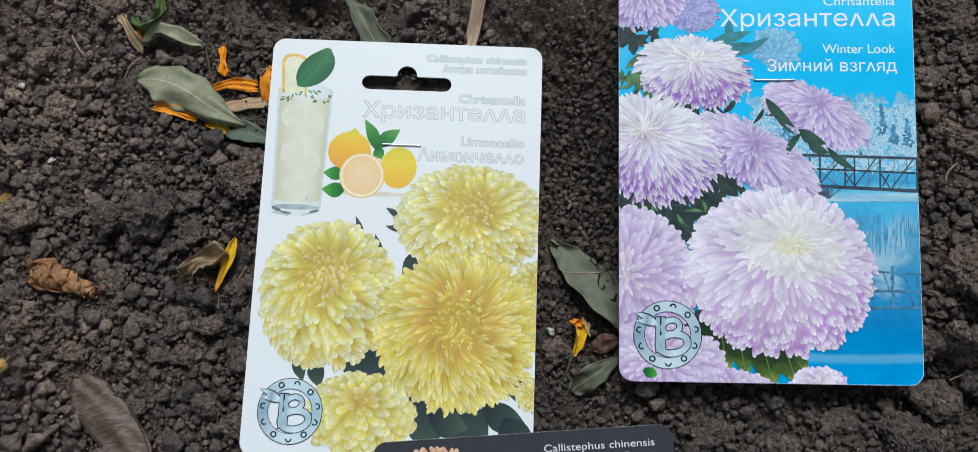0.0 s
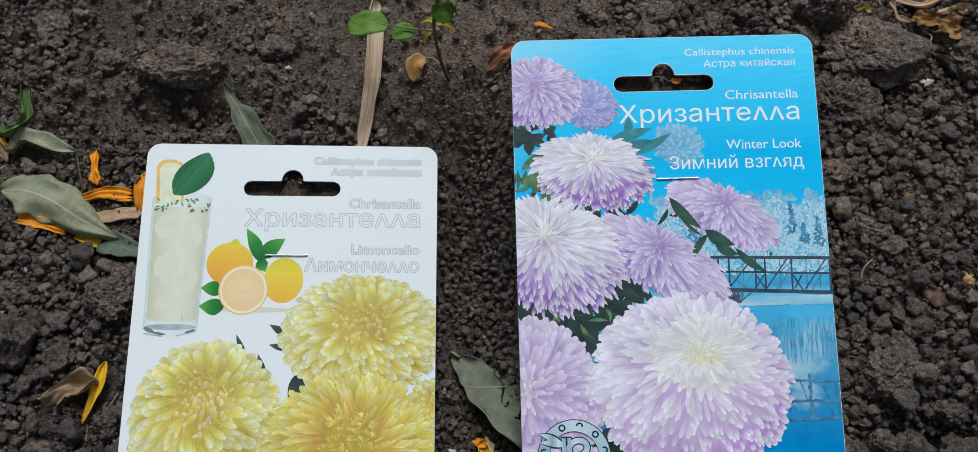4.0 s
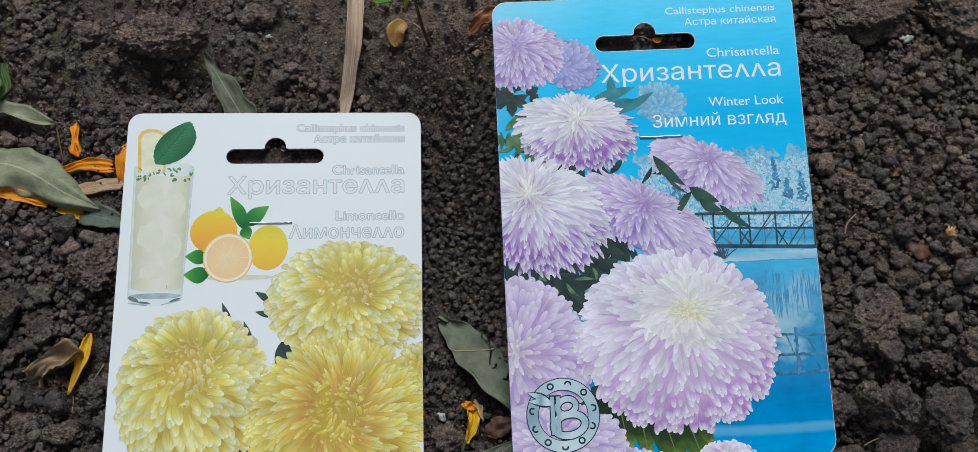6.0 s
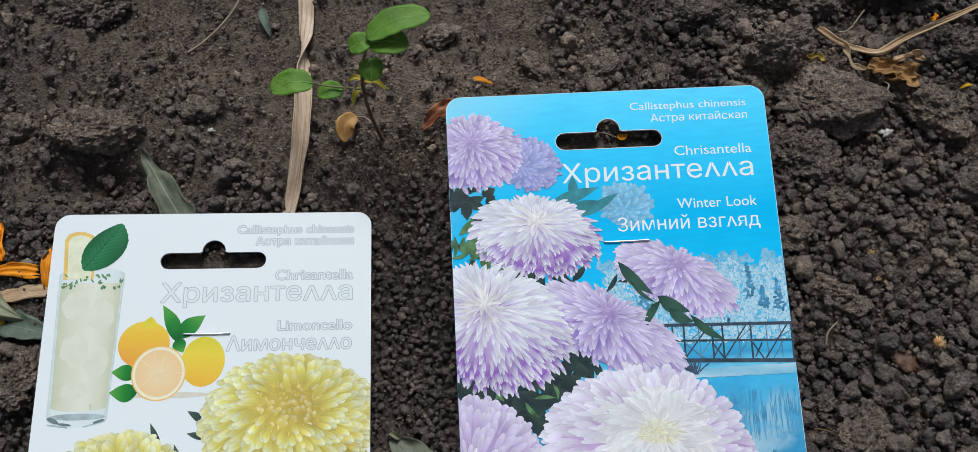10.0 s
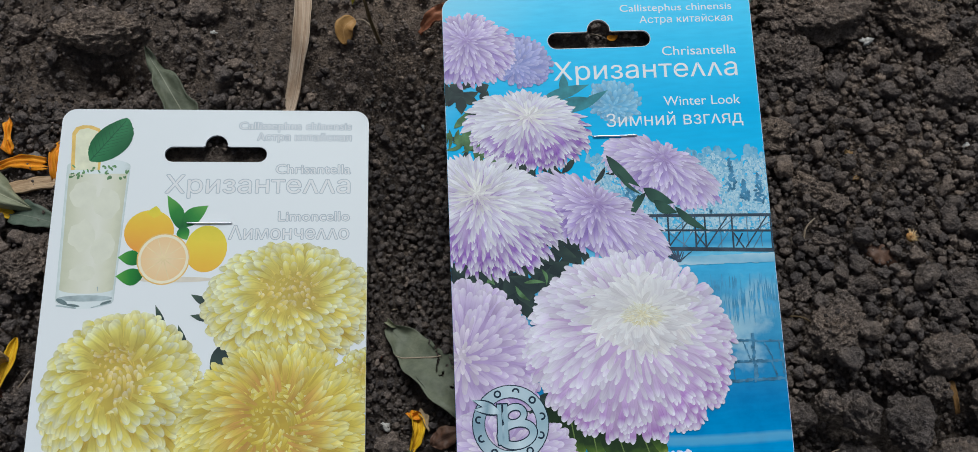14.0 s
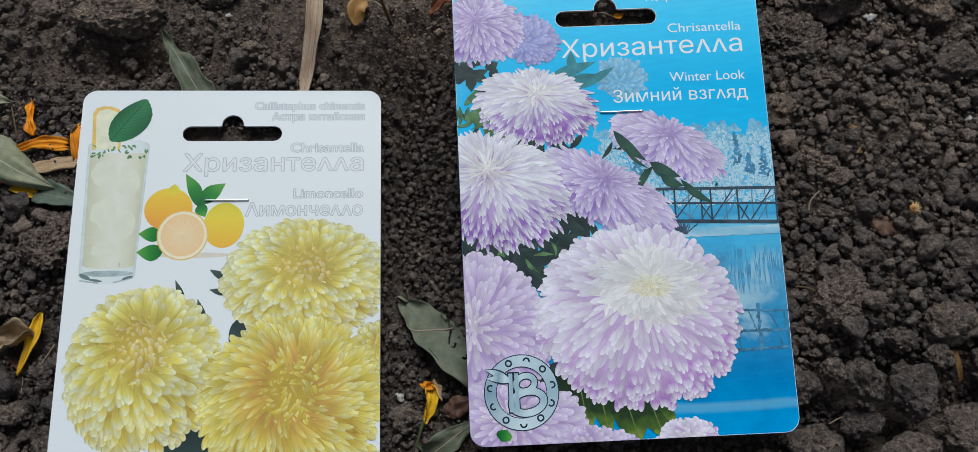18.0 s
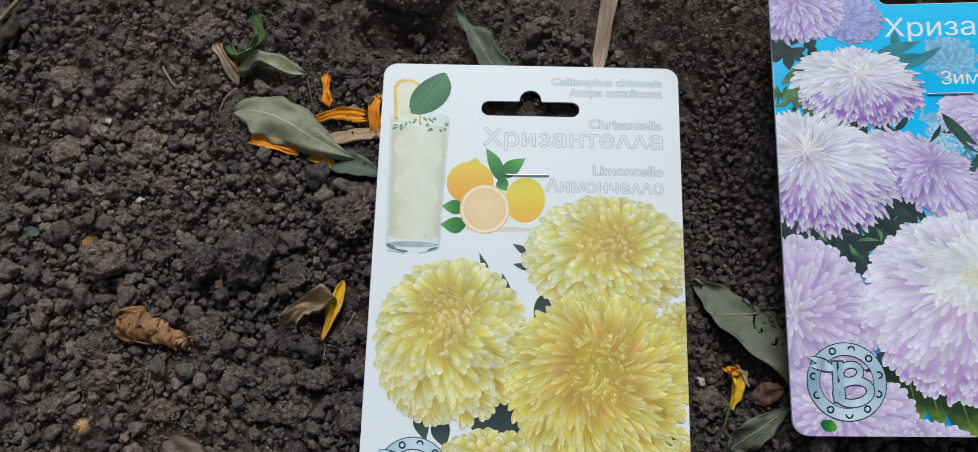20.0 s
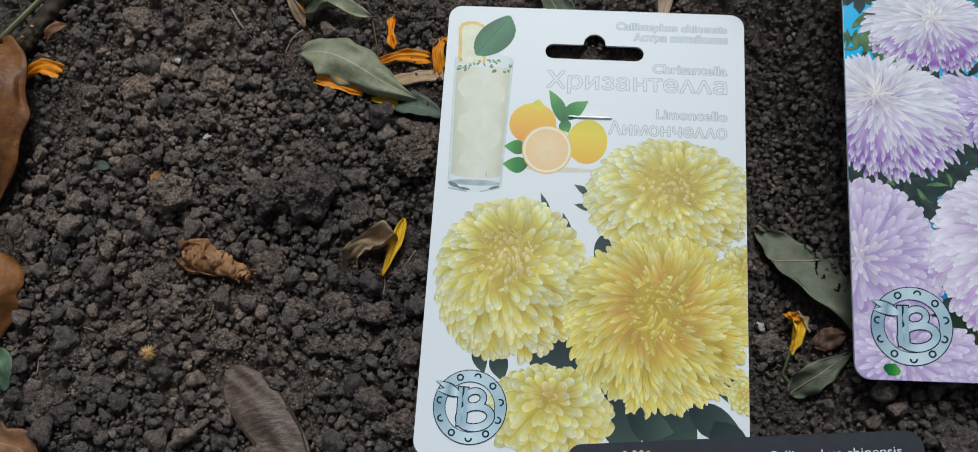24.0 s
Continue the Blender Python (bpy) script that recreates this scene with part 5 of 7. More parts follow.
foliage("printed_dark_leaves", DARKINK, "printed dark green leaves and stems", 31, ((3, 32, 3, 3, 14, 6, 2.6), (8, 37, 5, 3, 8, 5, 2.0), (14, 54, 10, 5, 16, 7, 2.2), (28, 58, 8, 5, 18, 8, 2.0), (51, 58, 2, 3, 5, 6, 1.8),
                                                                          (8, 91, 9, 4, 40, 9, 5.0), (22, 95, 11, 5, 46, 9, 4.6), (35, 86, 5, 6, 24, 8, 4.0), (26, 132, 6, 8, 24, 7, 3.4), (20, 57, 12, 4, 22, 8, 2.0), (6, 34, 6, 4, 14, 6, 3.0)))
STEMINK = ink_material("stem_ink", ink(52, 76, 72), 0.2)
SEPALINK = fade_material("sepal_ink", [(0.0, ink(40, 66, 62)), (0.5, ink(66, 98, 84)), (1.0, ink(52, 84, 74))], grain=0.1)
for q in ((16, 48, 14.5, 58, 1.3), (19.5, 50, 17.5, 60, 1.2), (24, 52, 20.5, 62, 1.4), (29, 54, 25, 62, 1.4), (33, 56, 31, 62, 1.0), (60, 68, 56, 75, 1.8)):
    g = Ink()
    g.add(bar(*q), 0.0004)
    g.make("printed_stem", STEMINK, blue)
foliage("printed_lit_leaves", ink_material("lit_leaf_ink", ink(98, 130, 88), 0.25), "printed sunlit green leaves", 32, ((6, 47, 6, 3, 20, 6.5, 2.0), (10, 51, 5, 2, 8, 6, 2.0), (16, 92, 12, 3, 9, 6, 1.6)))
BASE = Ink.top + 0.004
Ink.level = BASE + 0.0
bloom(blue, (23, 24), (24, 22), 11, 8.5, 20, 200, 1.5, 5.0, HAZEP, 41, "printed bluish lilac aster", 104, 0.3, 0.1)
bloom(blue, (7, 14.0), (8.5, 18.5), 13.8, 11.8, 10, 420, 1.4, 7.5, VIOLETP, 42, "printed violet aster", 114, 0.25, 0.13, 0.22, 0.0, 0.0, 0.26)
Ink.level = BASE + 0.0
bloom(blue, (45.8, 68.6), (46.5, 75.5), 23.6, 10.4, 33, 620, 1.4, 9.5, VIOLETP, 43, "printed violet aster seen from its side", 122, 0.3, 0.12, 0.25, 0.0, 0.0, 0.3)
Ink.level = BASE + 0.0
bloom(blue, (68.5, 54.8), (67, 61.0), 18.4, 9.2, 27, 460, 1.6, 9.0, VIOLETP, 44, "printed violet aster seen from its side", 122, 0.3, 0.16, 0.25, 0.0, 0.0, 0.3)
for q in ((50, 54.5, 60, 65.0, 3.6), (61.0, 65.4, 70.4, 70.6, 4.2), (64.0, 69.4, 71.2, 73.6, 3.4), (70.4, 71.6, 80.2, 79.6, 2.6), (61.8, 66.8, 56.4, 75.6, 2.4), (53, 60, 60.6, 67.6, 1.2)):
    g = Ink()
    g.add(leaf_shape(*q, 0.8), 0.0004)
    g.make("printed_sepal", SEPALINK, blue)
Ink.level = BASE + 0.03
bloom(blue, (26.2, 40.0), (25.6, 45.6), 19.4, 12.2, 9, 620, 1.35, 9.5, RAYP, 45, "printed white and lilac aster", 118, 0.25, 0.14, 0.25, 0.0, 0.0, 0.28)
Ink.level = BASE + 0.06
bloom(blue, (8.5, 64.5), (11.5, 73), 22.8, 18.0, 24, 860, 1.45, 10.0, RAYP, 46, "printed white and lilac aster", 114, 0.28, 0.12, 0.28, 0.0, 0.0, 0.26)
Ink.level = BASE + 0.06
bloom(blue, (2.0, 115), (3.6, 119), 22.0, 26.2, 0, 520, 2.3, 8.0, PALEP, 47, "printed pale lilac aster", 106, 0.75, 0.06)
g = Ink()
for x0, y0, x1, y1, w in ((28, 128, 31, 145, 6), (33, 130, 36, 147, 7.5), (38, 130, 42.5, 149, 6), (45, 132, 51, 152, 10), (52, 132, 58.6, 151, 8.5), (56, 134, 62, 147, 4)):
    d = math.hypot(x1 - x0, y1 - y0)
    rot = math.degrees(math.atan2(y1 - y0, x1 - x0))
    g.add([(p[0], p[1], min(1.0, max(0.0, (p[1] - y0) / (y1 - y0))), p[3]) for p in ellipse((x0 + x1) / 2, (y0 + y1) / 2, d / 2, w / 2, rot, 24, 0.12, x0)], 0.0004)
g.make("printed_bottom_leaves", fade_material("bottom_leaf_ink", [(0.0, ink(24, 36, 32)), (0.62, ink(48, 66, 40)), (0.85, ink(86, 112, 48)), (1.0, ink(150, 164, 74))], grain=0.12), blue)
g = Ink()
for x0, y0, x1, y1 in ((34, 134, 35.8, 146), (40, 136, 42, 148.6), (47.5, 138, 51, 151), (54.5, 138, 58.4, 150)):
    g.add(bar(x0, y0, x1, y1, 0.35), 0.0004)
g.make("printed_leaf_veins", ink_material("leaf_vein_ink", ink(112, 130, 74), 0.1), blue)
bloom(blue, (14, 143), (12, 148), 24.4, 16.4, 0, 420, 2.1, 6.5, PALEP, 48, "printed pale lilac aster", 106, 0.75, 0.06)
bloom(blue, (36, 152), (36, 153.5), 15, 6.6, 0, 160, 1.8, 4.4, PALEP, 51, "printed pale lilac aster at the bottom edge", 104, 0.8, 0.08)
bloom(blue, (66, 151), (66, 152.4), 9.6, 7, 0, 120, 1.7, 4.0, LILACP, 49, "printed white aster", 104, 0.6)
Ink.level = BASE + 0.10
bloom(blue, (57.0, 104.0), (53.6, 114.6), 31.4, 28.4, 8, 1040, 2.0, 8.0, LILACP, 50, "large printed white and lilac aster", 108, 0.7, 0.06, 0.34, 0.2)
bloom(blue, (57.6, 103.6), (57.2, 105.4), 17.0, 11.6, 8, 300, 1.7, 9.0, HEARTP, 53, "printed white heart of the large aster", 84, 0.4, 0.22, 0.5, 0.3)
aster(blue, (57.6, 104.6), (58.0, 105.0), 6.4, 3.6, 5, 4.0, 0.6, COREP, 52, "printed cream middle of the large aster", 8, 0.2, 0.3)
Ink.level = Ink.top + 0.01
g = Ink()
g.add(ellipse(10.2, 148.4, 2.3, 1.7, 10, 10, 0.4, 2), 0.0004)
g.make("printed_leaf_spot", LEAFINK, blue)
for text, u0, u1, base, cap in (("Callistephus chinensis", 57.7, 94.3, 6.6, 2.5), ("Астра китайская", 63.9, 94.3, 10.7, 2.5), ("Chrisantella", 70.4, 94.5, 21.9, 3.2),
                                ("Хризантелла", 35.0, 94.3, 29.3, 6.2), ("Winter Look", 69.7, 94.3, 38.8, 3.3), ("Зимний взгляд", 50.9, 94.6, 45.2, 4.3)):
    lettering(blue, text, u0, u1, base, cap, BRIGHTINK, TYPE_LEVEL)
staple(blue, 46.4, 60.1, 48.3)
emblem(blue, 16.2, 135.8, 11.5)

# Dark packet, of which the top shows.
Ink.top = 0.0
black = card_base("seed_packet", BLACK_AT, ink_material("dark_packet_face", ink(62, 62, 68), 0.05), PAPER, "dark grey seed packet overlapping the white packet")
Ink.level = 0.012
PEACHP = petal_material("peach_petal_ink", ink(246, 206, 170), ink(226, 160, 120), ink(120, 66, 50), ink(220, 150, 120), ink(240, 200, 150), 0.3)
aster(black, (20.5, 18), (20.5, 19.5), 19, 17, 0, 5.5, 2.2, PEACHP, 60, "printed peach aster", 14, 0.5)
for text, u0, u1, base, cap in (("Callistephus chinensis", 57.7, 94.3, 6.6, 2.5), ("Астра китайская", 63.9, 94.3, 10.7, 2.5)):
    lettering(black, text, u0, u1, base, cap, WHITEINK, Ink.top + 0.01)

# ---- loose plant matter on the soil ----
CLEAR = []  # x, y, radius of places that crumbs keep free


def keep(points, r):
    for a, b in zip(points, points[1:]):
        for k in range(5):
            CLEAR.append((a[0] + (b[0] - a[0]) * k / 4, a[1] + (b[1] - a[1]) * k / 4, r))


def lay_leaf(name, pts, width, mat, label, category, lift=1.5, rib=None, group="", clear=None, **kw):
    """A leaf, petal or strip that lies on the soil along x, y, height-over-soil points."""
    path = [(x, y, max(at(x, y), -20) + lift + h) for x, y, h in pts]
    keep(pts, clear if clear is not None else width * 0.45)
    o = path[0]
    if rib is None:
        ob = part(name, blade(path, width, origin=o, **kw), mat)
        ob.location = Vector(o) * MM
        return tagged(ob, label, category, group)
    root = thing(name, *o, label, category, group)
    part("blade", blade(path, width, origin=o, **kw), mat, root)
    up = kw.get("thick", 0.3) * 0.5
    part("midrib", tube([(x, y, z + up - 0.1) for x, y, z in path], [0.32, 0.26, 0.1], 24, 6, origin=o), rib, root, "raised midrib")
    return root


RIB = ROOTLET
lay_leaf("dry_straw_strip", [(-24, 152, 2), (-23.3, 135, 2.5), (-23.4, 125, 3), (-22.9, 111, 2.5), (-22.4, 99.5, 3), (-22.6, 88, 2.5), (-23.6, 79, 2.5), (-25.4, 68, 2), (-28, 56, 0.5)], 5.6, STRAW, "long flat pale straw strip twisted once, running under the white packet", "straw", profile="strip", cup=0.5, twist=(190, 185, 150, 40, 10, 5, -5, -15, -25), wave=1.0, pleat=0.3, thick=0.6, nu=90, nv=14, seed=1)
lay_leaf("dry_leaf", [(-76.8, 84.5, 6), (-73.6, 78.5, 8), (-68.6, 70.5, 7), (-63, 61, 2.5), (-58, 52, 0.5)], 10.5, OLDLEAF, "dry grey-green pointed leaf propped against the white packet", "leaf", profile="tip", cup=0.45, twist=(10, 25, 5, -15), wave=2.6, nu=40, nv=16, seed=2)
lay_leaf("dry_leaf", [(-155.5, 46.5, 2), (-146, 45.6, 5), (-136, 42, 6.5), (-124, 34.6, 5), (-110.5, 27.6, 2)], 16.5, GREYLEAF, "broad dry grey-green leaf lying over orange petals", "leaf", profile="leaf", cup=-0.3, twist=(-6, 0, 20), wave=2.8, nu=44, nv=18, seed=3)
lay_leaf("dry_leaf", [(-119, 27, 0.5), (-110, 25, 2.5), (-100, 22, 1)], 9, DARKLEAF, "dry dark green leaf tip under the white packet", "leaf", cup=0.3, twist=(10, 10), wave=1.5, seed=4)
lay_leaf("dry_leaf", [(-155, 61, 1), (-146, 64, 4.5), (-130, 60.5, 1)], 8.5, GREYLEAF, "curled dry grey-green leaf on the soil", "leaf", rib=RIB, cup=0.7, twist=(35, 15), wave=2.0, seed=5)
lay_leaf("green_curl", [(-161, 72, 1), (-157, 67.6, 3), (-151.5, 68.4, 5), (-147.4, 73.2, 6), (-149, 78.6, 5), (-152, 84, 2)], 3.3, CURLGREEN, "withered curled green leaf scrap", "leaf", profile="strip", cup=0.8, twist=(60, -50), wave=2.6, pleat=0.6, nu=44, nv=12, seed=6)
lay_leaf("orange_petal", [(-158.5, 67, 1), (-157.4, 64.6, 1.6), (-156.4, 62.4, 0.8)], 2.4, ORANGE, "small orange petal tip under a leaf", "petal", profile="torn", group="orange petals", cup=0.3, seed=51)
lay_leaf("brown_sliver", [(-165.3, 73.2, 1), (-161, 66.6, 2.8), (-155.8, 57.7, 0.8)], 4.6, TAUPELEAF, "thin grey-brown split sliver on soil", "leaf", profile="torn", wave=0.8, pleat=0.4, nv=10, seed=7)
lay_leaf("orange_petal", [(-126, 43.5, 1.5), (-117, 44.5, 2.6), (-107.5, 43, 1.5)], 4.8, ORANGE, "dried orange petal on dark soil", "petal", profile="ray", group="orange petals", cup=0.25, fray=5.0, pleat=0.35, nv=12, wave=0.8, seed=8)
lay_leaf("orange_petal", [(-131, 31, 1), (-139, 34.5, 2.5), (-148, 36.5, 2)], 5.0, ORANGE, "dried orange petal half under a leaf", "petal", profile="ray", group="orange petals", cup=0.25, fray=5.0, pleat=0.35, nv=12, wave=0.9, seed=9)
lay_leaf("orange_petal", [(-123, 61, 1.5), (-122.4, 54, 2.5), (-121, 48, 1)], 3.4, ORANGE, "narrow crumpled orange petal", "petal", profile="torn", group="orange petals", cup=0.7, wave=1.5, pleat=0.5, nu=26, nv=12, seed=10)
lay_leaf("orange_petal", [(-102.5, 52, 0.5), (-104, 46, 2.2), (-103, 38, 1)], 4.2, ORANGE, "dried orange petal at the edge of the white packet", "petal", profile="ray", group="orange petals", cup=0.25, fray=5.0, pleat=0.35, nv=12, wave=0.8, seed=11)
lay_leaf("orange_petal", [(-128, 29.5, 0.5), (-122, 28, 1.4), (-117, 26, 0.5)], 3.6, YELLOWPETAL, "dried yellow petal under a leaf", "petal", profile="petal", group="orange petals", cup=0.3, wave=0.6, seed=12)
lay_leaf("orange_petal", [(-266, 38, 2), (-257, 41, 3.4), (-249, 39.5, 2)], 6.4, ORANGE, "dried orange petal beside a brown leaf", "petal", profile="ray", group="orange petals", cup=0.25, fray=5.0, pleat=0.35, nv=12, wave=1.2, seed=13)
lay_leaf("wood_strip", [(-121, 35.5, 0.6), (-110, 37, 1), (-99, 38, 0.6)], 4.4, PALESTRAW, "split pale wood strip on soil", "wood", profile="strip", thick=1.4, wave=0.2, seed=14)
lay_leaf("yellow_petal", [(-111.5, -14.5, 3.5), (-114, -24, 3.8), (-117, -35, 3)], 5.2, YELLOWPETAL, "dried yellow petal with a thread-like tail", "petal", profile="lance", pleat=0.3, nv=12, cup=0.45, twist=(20, -10), wave=0.8, seed=15)
lay_leaf("dry_leaf", [(-131, -29, 1), (-124, -24, 4.0), (-113, -22, 4.5)], 8.5, TAUPELEAF, "crumpled dry brown leaf over a yellow petal", "leaf", profile="torn", cup=0.7, twist=(-45, 35), wave=5.0, nu=26, nv=14, seed=16)
lay_leaf("leaf_scrap", [(-123, -30, 0), (-119, -31, 0.6), (-115, -33, 0)], 4, REDLEAF, "flat brown leaf scrap on soil", "leaf", profile="torn", wave=0.6, seed=17)
def torn_leaf():
    """A broad dry leaf with a crack torn in from its edge and a pale vein across it."""
    path = [(x, y, at(x, y) + h) for x, y, h in ((5.4, -12.2, 3.5), (11, -18, 6), (17.6, -25, 7.5), (24.6, -33, 6), (34, -44, 2.5))]
    keep(path, 5.5)
    root = thing("dry_leaf", *path[0], "dry grey-green leaf with torn, cracked edge between the packets", "leaf")
    bm = blade(path, 14.0, "blunt", 0.25, (8, 12, 22), 2.6, 0.3, 96, 44, 18, path[0])
    uvl = bm.loops.layers.uv.active
    cracks = (((0.50, 0.0), (0.52, 0.10), (0.56, 0.20), (0.585, 0.30), (0.64, 0.42)), ((0.66, 0.30), (0.69, 0.38), (0.68, 0.44)), ((0.78, 0.22), (0.80, 0.34), (0.79, 0.40)), ((0.405, 0.0), (0.43, 0.08), (0.44, 0.13)))
    doomed, surface = [], {}
    for f in bm.faces:
        for lp in f.loops:
            key = (round(lp[uvl].uv.x * 96), round(lp[uvl].uv.y * 44))
            if key not in surface or surface[key].z < lp.vert.co.z:
                surface[key] = lp.vert.co.copy()
    for f in bm.faces:
        u = sum(lp[uvl].uv.x for lp in f.loops) / len(f.loops)
        v = sum(lp[uvl].uv.y for lp in f.loops) / len(f.loops)
        for line in cracks:
            for k, (a, b) in enumerate(zip(line, line[1:])):
                along = min(1.0, max(0.0, ((u - a[0]) * (b[0] - a[0]) + (v - a[1]) * (b[1] - a[1])) / ((b[0] - a[0]) ** 2 + (b[1] - a[1]) ** 2)))
                gap = math.hypot((u - a[0] - along * (b[0] - a[0])) * 3.0, v - a[1] - along * (b[1] - a[1]))
                if gap < (0.05 if line is cracks[0] else 0.03) * (1 - 0.16 * k):
                    doomed.append(f)
    bmesh.ops.delete(bm, geom=list(set(doomed)), context="FACES")
    part("blade", bm, TORNLEAF, root)
    top = lambda x, y, h: (x, y, at(x, y) + h)
    vein = [np.array(surface[k]) / MM + (0, 0, 0.1) for k in ((30, 44), (35, 36), (40, 28), (45, 20), (50, 12), (54, 5))]
    part("vein", tube(vein, [0.2, 0.3, 0.32, 0.25], 30, 6, 0.05, 2), ROOTLET, root, "raised pale vein")
    part("curled_tip", blade([top(4.6, -10.8, 3.2), top(6.2, -11.6, 5.2), top(8.0, -12.6, 5.6)], 2.2, "lance", 1.2, (30, -20), 0.6, 0.25, 14, 8, 4, path[0]), GREYLEAF, root)


torn_leaf()
shrivel = thing("orange_petal", 17.5, -40.5, at(17.5, -40.5) + 4, "shrivelled orange petal with a thin dry tail", "petal", "orange petals")
keep([(18, -39), (11.5, -60)], 1.6)
part("petal", blade([(x, y, at(x, y) + h) for x, y, h in ((14.2, -41.2, 4.0), (15.6, -45.0, 6.0), (14.7, -49.4, 5.6), (13.6, -54.0, 4.4))], 5.4, "lance", 0.9, (10, 30, 55), 1.6, 0.3, 34, 14, 19, shrivel.location / MM, 0, 0.6), YELLOWPETAL, shrivel)
part("burnt_end", blade([(x, y, at(x, y) + h) for x, y, h in ((13.0, -41.0, 4.6), (14.6, -42.2, 6.6), (16.8, -41.2, 5.6))], 2.8, "torn", 0.9, (20, -30), 1.2, 0.3, 18, 8, 9, shrivel.location / MM), ORANGE, shrivel, "darker orange crumpled end")
part("tail", tube([(x, y, at(x, y) + h) for x, y, h in ((13.6, -52.6, 4.8), (12.2, -57, 4), (11.3, -60.2, 3), (13.1, -62.2, 2.6), (15.6, -63.2, 2.2))], [0.8, 0.5, 0.4, 0.4, 0.3], 30, 8, 0.15, 20, shrivel.location / MM), OLIVELEAF, shrivel, "thin olive dry tail")
lay_leaf("leaf_scrap", [(16.4, -39.6, 3.4), (17.6, -43.4, 4), (19.4, -47.2, 3)], 2.6, TAUPELEAF, "curled grey-brown leaf scrap between packets", "leaf", cup=0.9, twist=(20, 40), wave=1.2, nu=20, seed=20)
lay_leaf("leaf_scrap", [(20.6, -51.2, 2), (24.4, -49.2, 3.2), (29.4, -47.6, 2.2)], 6.6, DARKRED, "rounded red-brown leaf scrap beside the blue packet", "leaf", profile="oval", cup=-0.25, wave=1.8, pleat=0.3, thick=0.7, nu=24, nv=12, seed=21)
lay_leaf("dry_leaf", [(13, -66, 0.5), (20, -61, 3), (31, -53, 1.5)], 8.5, OLDLEAF, "small crumpled dry grey-green leaf with pale midrib", "leaf", rib=RIB, cup=0.6, twist=(-15, 15), wave=3.0, nu=24, nv=12, seed=22)
lay_leaf("dry_leaf", [(17.5, 88, 2), (23, 92.5, 4), (31, 97, 3)], 5.2, RUSTLEAF, "torn dry rust-brown leaf under the blue packet", "leaf", profile="torn", cup=0.5, twist=(30, -10), wave=2.4, fray=7.0, nu=22, nv=10, seed=23)
lay_leaf("orange_petal", [(35, 107, 0.5), (38, 106, 1), (42, 104.5, 0.5)], 2.0, ORANGE, "tiny orange petal scrap on soil", "petal", profile="lance", group="orange petals", seed=24)
lay_leaf("orange_petal", [(80.6, 76.4, 1), (82.2, 75.4, 1.8), (84, 76.6, 1)], 2.6, ORANGE, "tiny orange petal scrap under the hanging hole", "petal", profile="lance", group="orange petals", seed=25, lift=1.2)
lay_leaf("dry_straw_strip", [(153.6, 118, 7), (159.2, 112.8, 6.5), (164.8, 109.4, 6), (172.7, 107.3, 6), (181.6, 112, 7), (190.5, 116, 7.5), (200.3, 119.6, 7.5), (216, 126, 7.5)], 2.0, PALESTRAW, "curved dry straw strip bent across the clods", "straw", profile="strip", cup=0.9, twist=(20, -10, 20, 70, 10, -30, 10, 40), wave=0.9, pleat=0.2, thick=0.5, nu=90, nv=12, seed=26)
crumple = thing("crumpled_leaf", 178, 101, at(178, 101) + 5, "crumpled dry golden leaf among the clods", "leaf")
keep([(170, 102), (186, 100)], 4)
for name, pts, w, mat, size, seed, label in (
    ("blade", [(169.5, 103.5, 5), (177, 100.5, 7), (185, 97, 5)], 8.5, GOLDLEAF, 2.2, 27, ""),
    ("curled_edge", [(177, 104.5, 6.5), (182, 105.5, 8), (186.5, 104, 7)], 3.2, PALESTRAW, 1.2, 28, "pale papery edge"),
    ("torn_flap", [(174, 99.5, 4.5), (179, 97, 6.5), (184.5, 95.5, 4.5)], 4, GOLDLEAF, 1.6, 29, "")):
    bm = blade([(x, y, at(178, 101) + h) for x, y, h in pts], w, "torn", 0.4, (15, -20), 2.0, 0.3, 44, 26, seed, crumple.location / MM, 3.0)
    for v in bm.verts:
        q = v.co * 1000
        v.co.z += size * MM * (0.5 - 1.8 * abs(noise.noise((q.x * 0.22, q.y * 0.30, seed)))) + 0.25 * size * MM * (0.5 - 1.8 * abs(noise.noise((q.x * 0.4, q.y * 0.5, seed + 4))))
        v.co.x += size * MM * 0.7 * noise.noise((q.x * 0.3, q.y * 0.3, seed + 9))
    part(name, bm, mat, crumple, label)
lay_leaf("leaf_scrap", [(161, 111.5, 6), (162, 106, 6), (163.5, 102.5, 5.5), (169, 102, 4.5)], 2.4, TAUPELEAF, "thin brown husk hanging from the straw", "leaf", profile="torn", cup=0.8, wave=1.4, nu=24, seed=29)
lay_leaf("yellow_petal", [(149, 107.5, 3), (152, 108, 4), (155, 106.5, 3)], 2.6, MOSSYELLOW, "mossy yellow petal between clods", "petal", profile="torn", cup=0.5, wave=1.0, seed=30)
lay_leaf("orange_petal", [(193.4, 120, 4), (194.6, 121.3, 5), (196, 122.4, 4)], 2.0, ORANGE, "small orange petal scrap on the soil", "petal", profile="torn", group="orange petals", cup=0.4, wave=0.8, seed=31)
lay_leaf("orange_petal", [(200, 96, 1), (202.5, 96.8, 2), (205, 97, 1)], 1.3, YELLOWPETAL, "yellow petal scrap on dark soil", "petal", profile="lance", group="orange petals", seed=32)
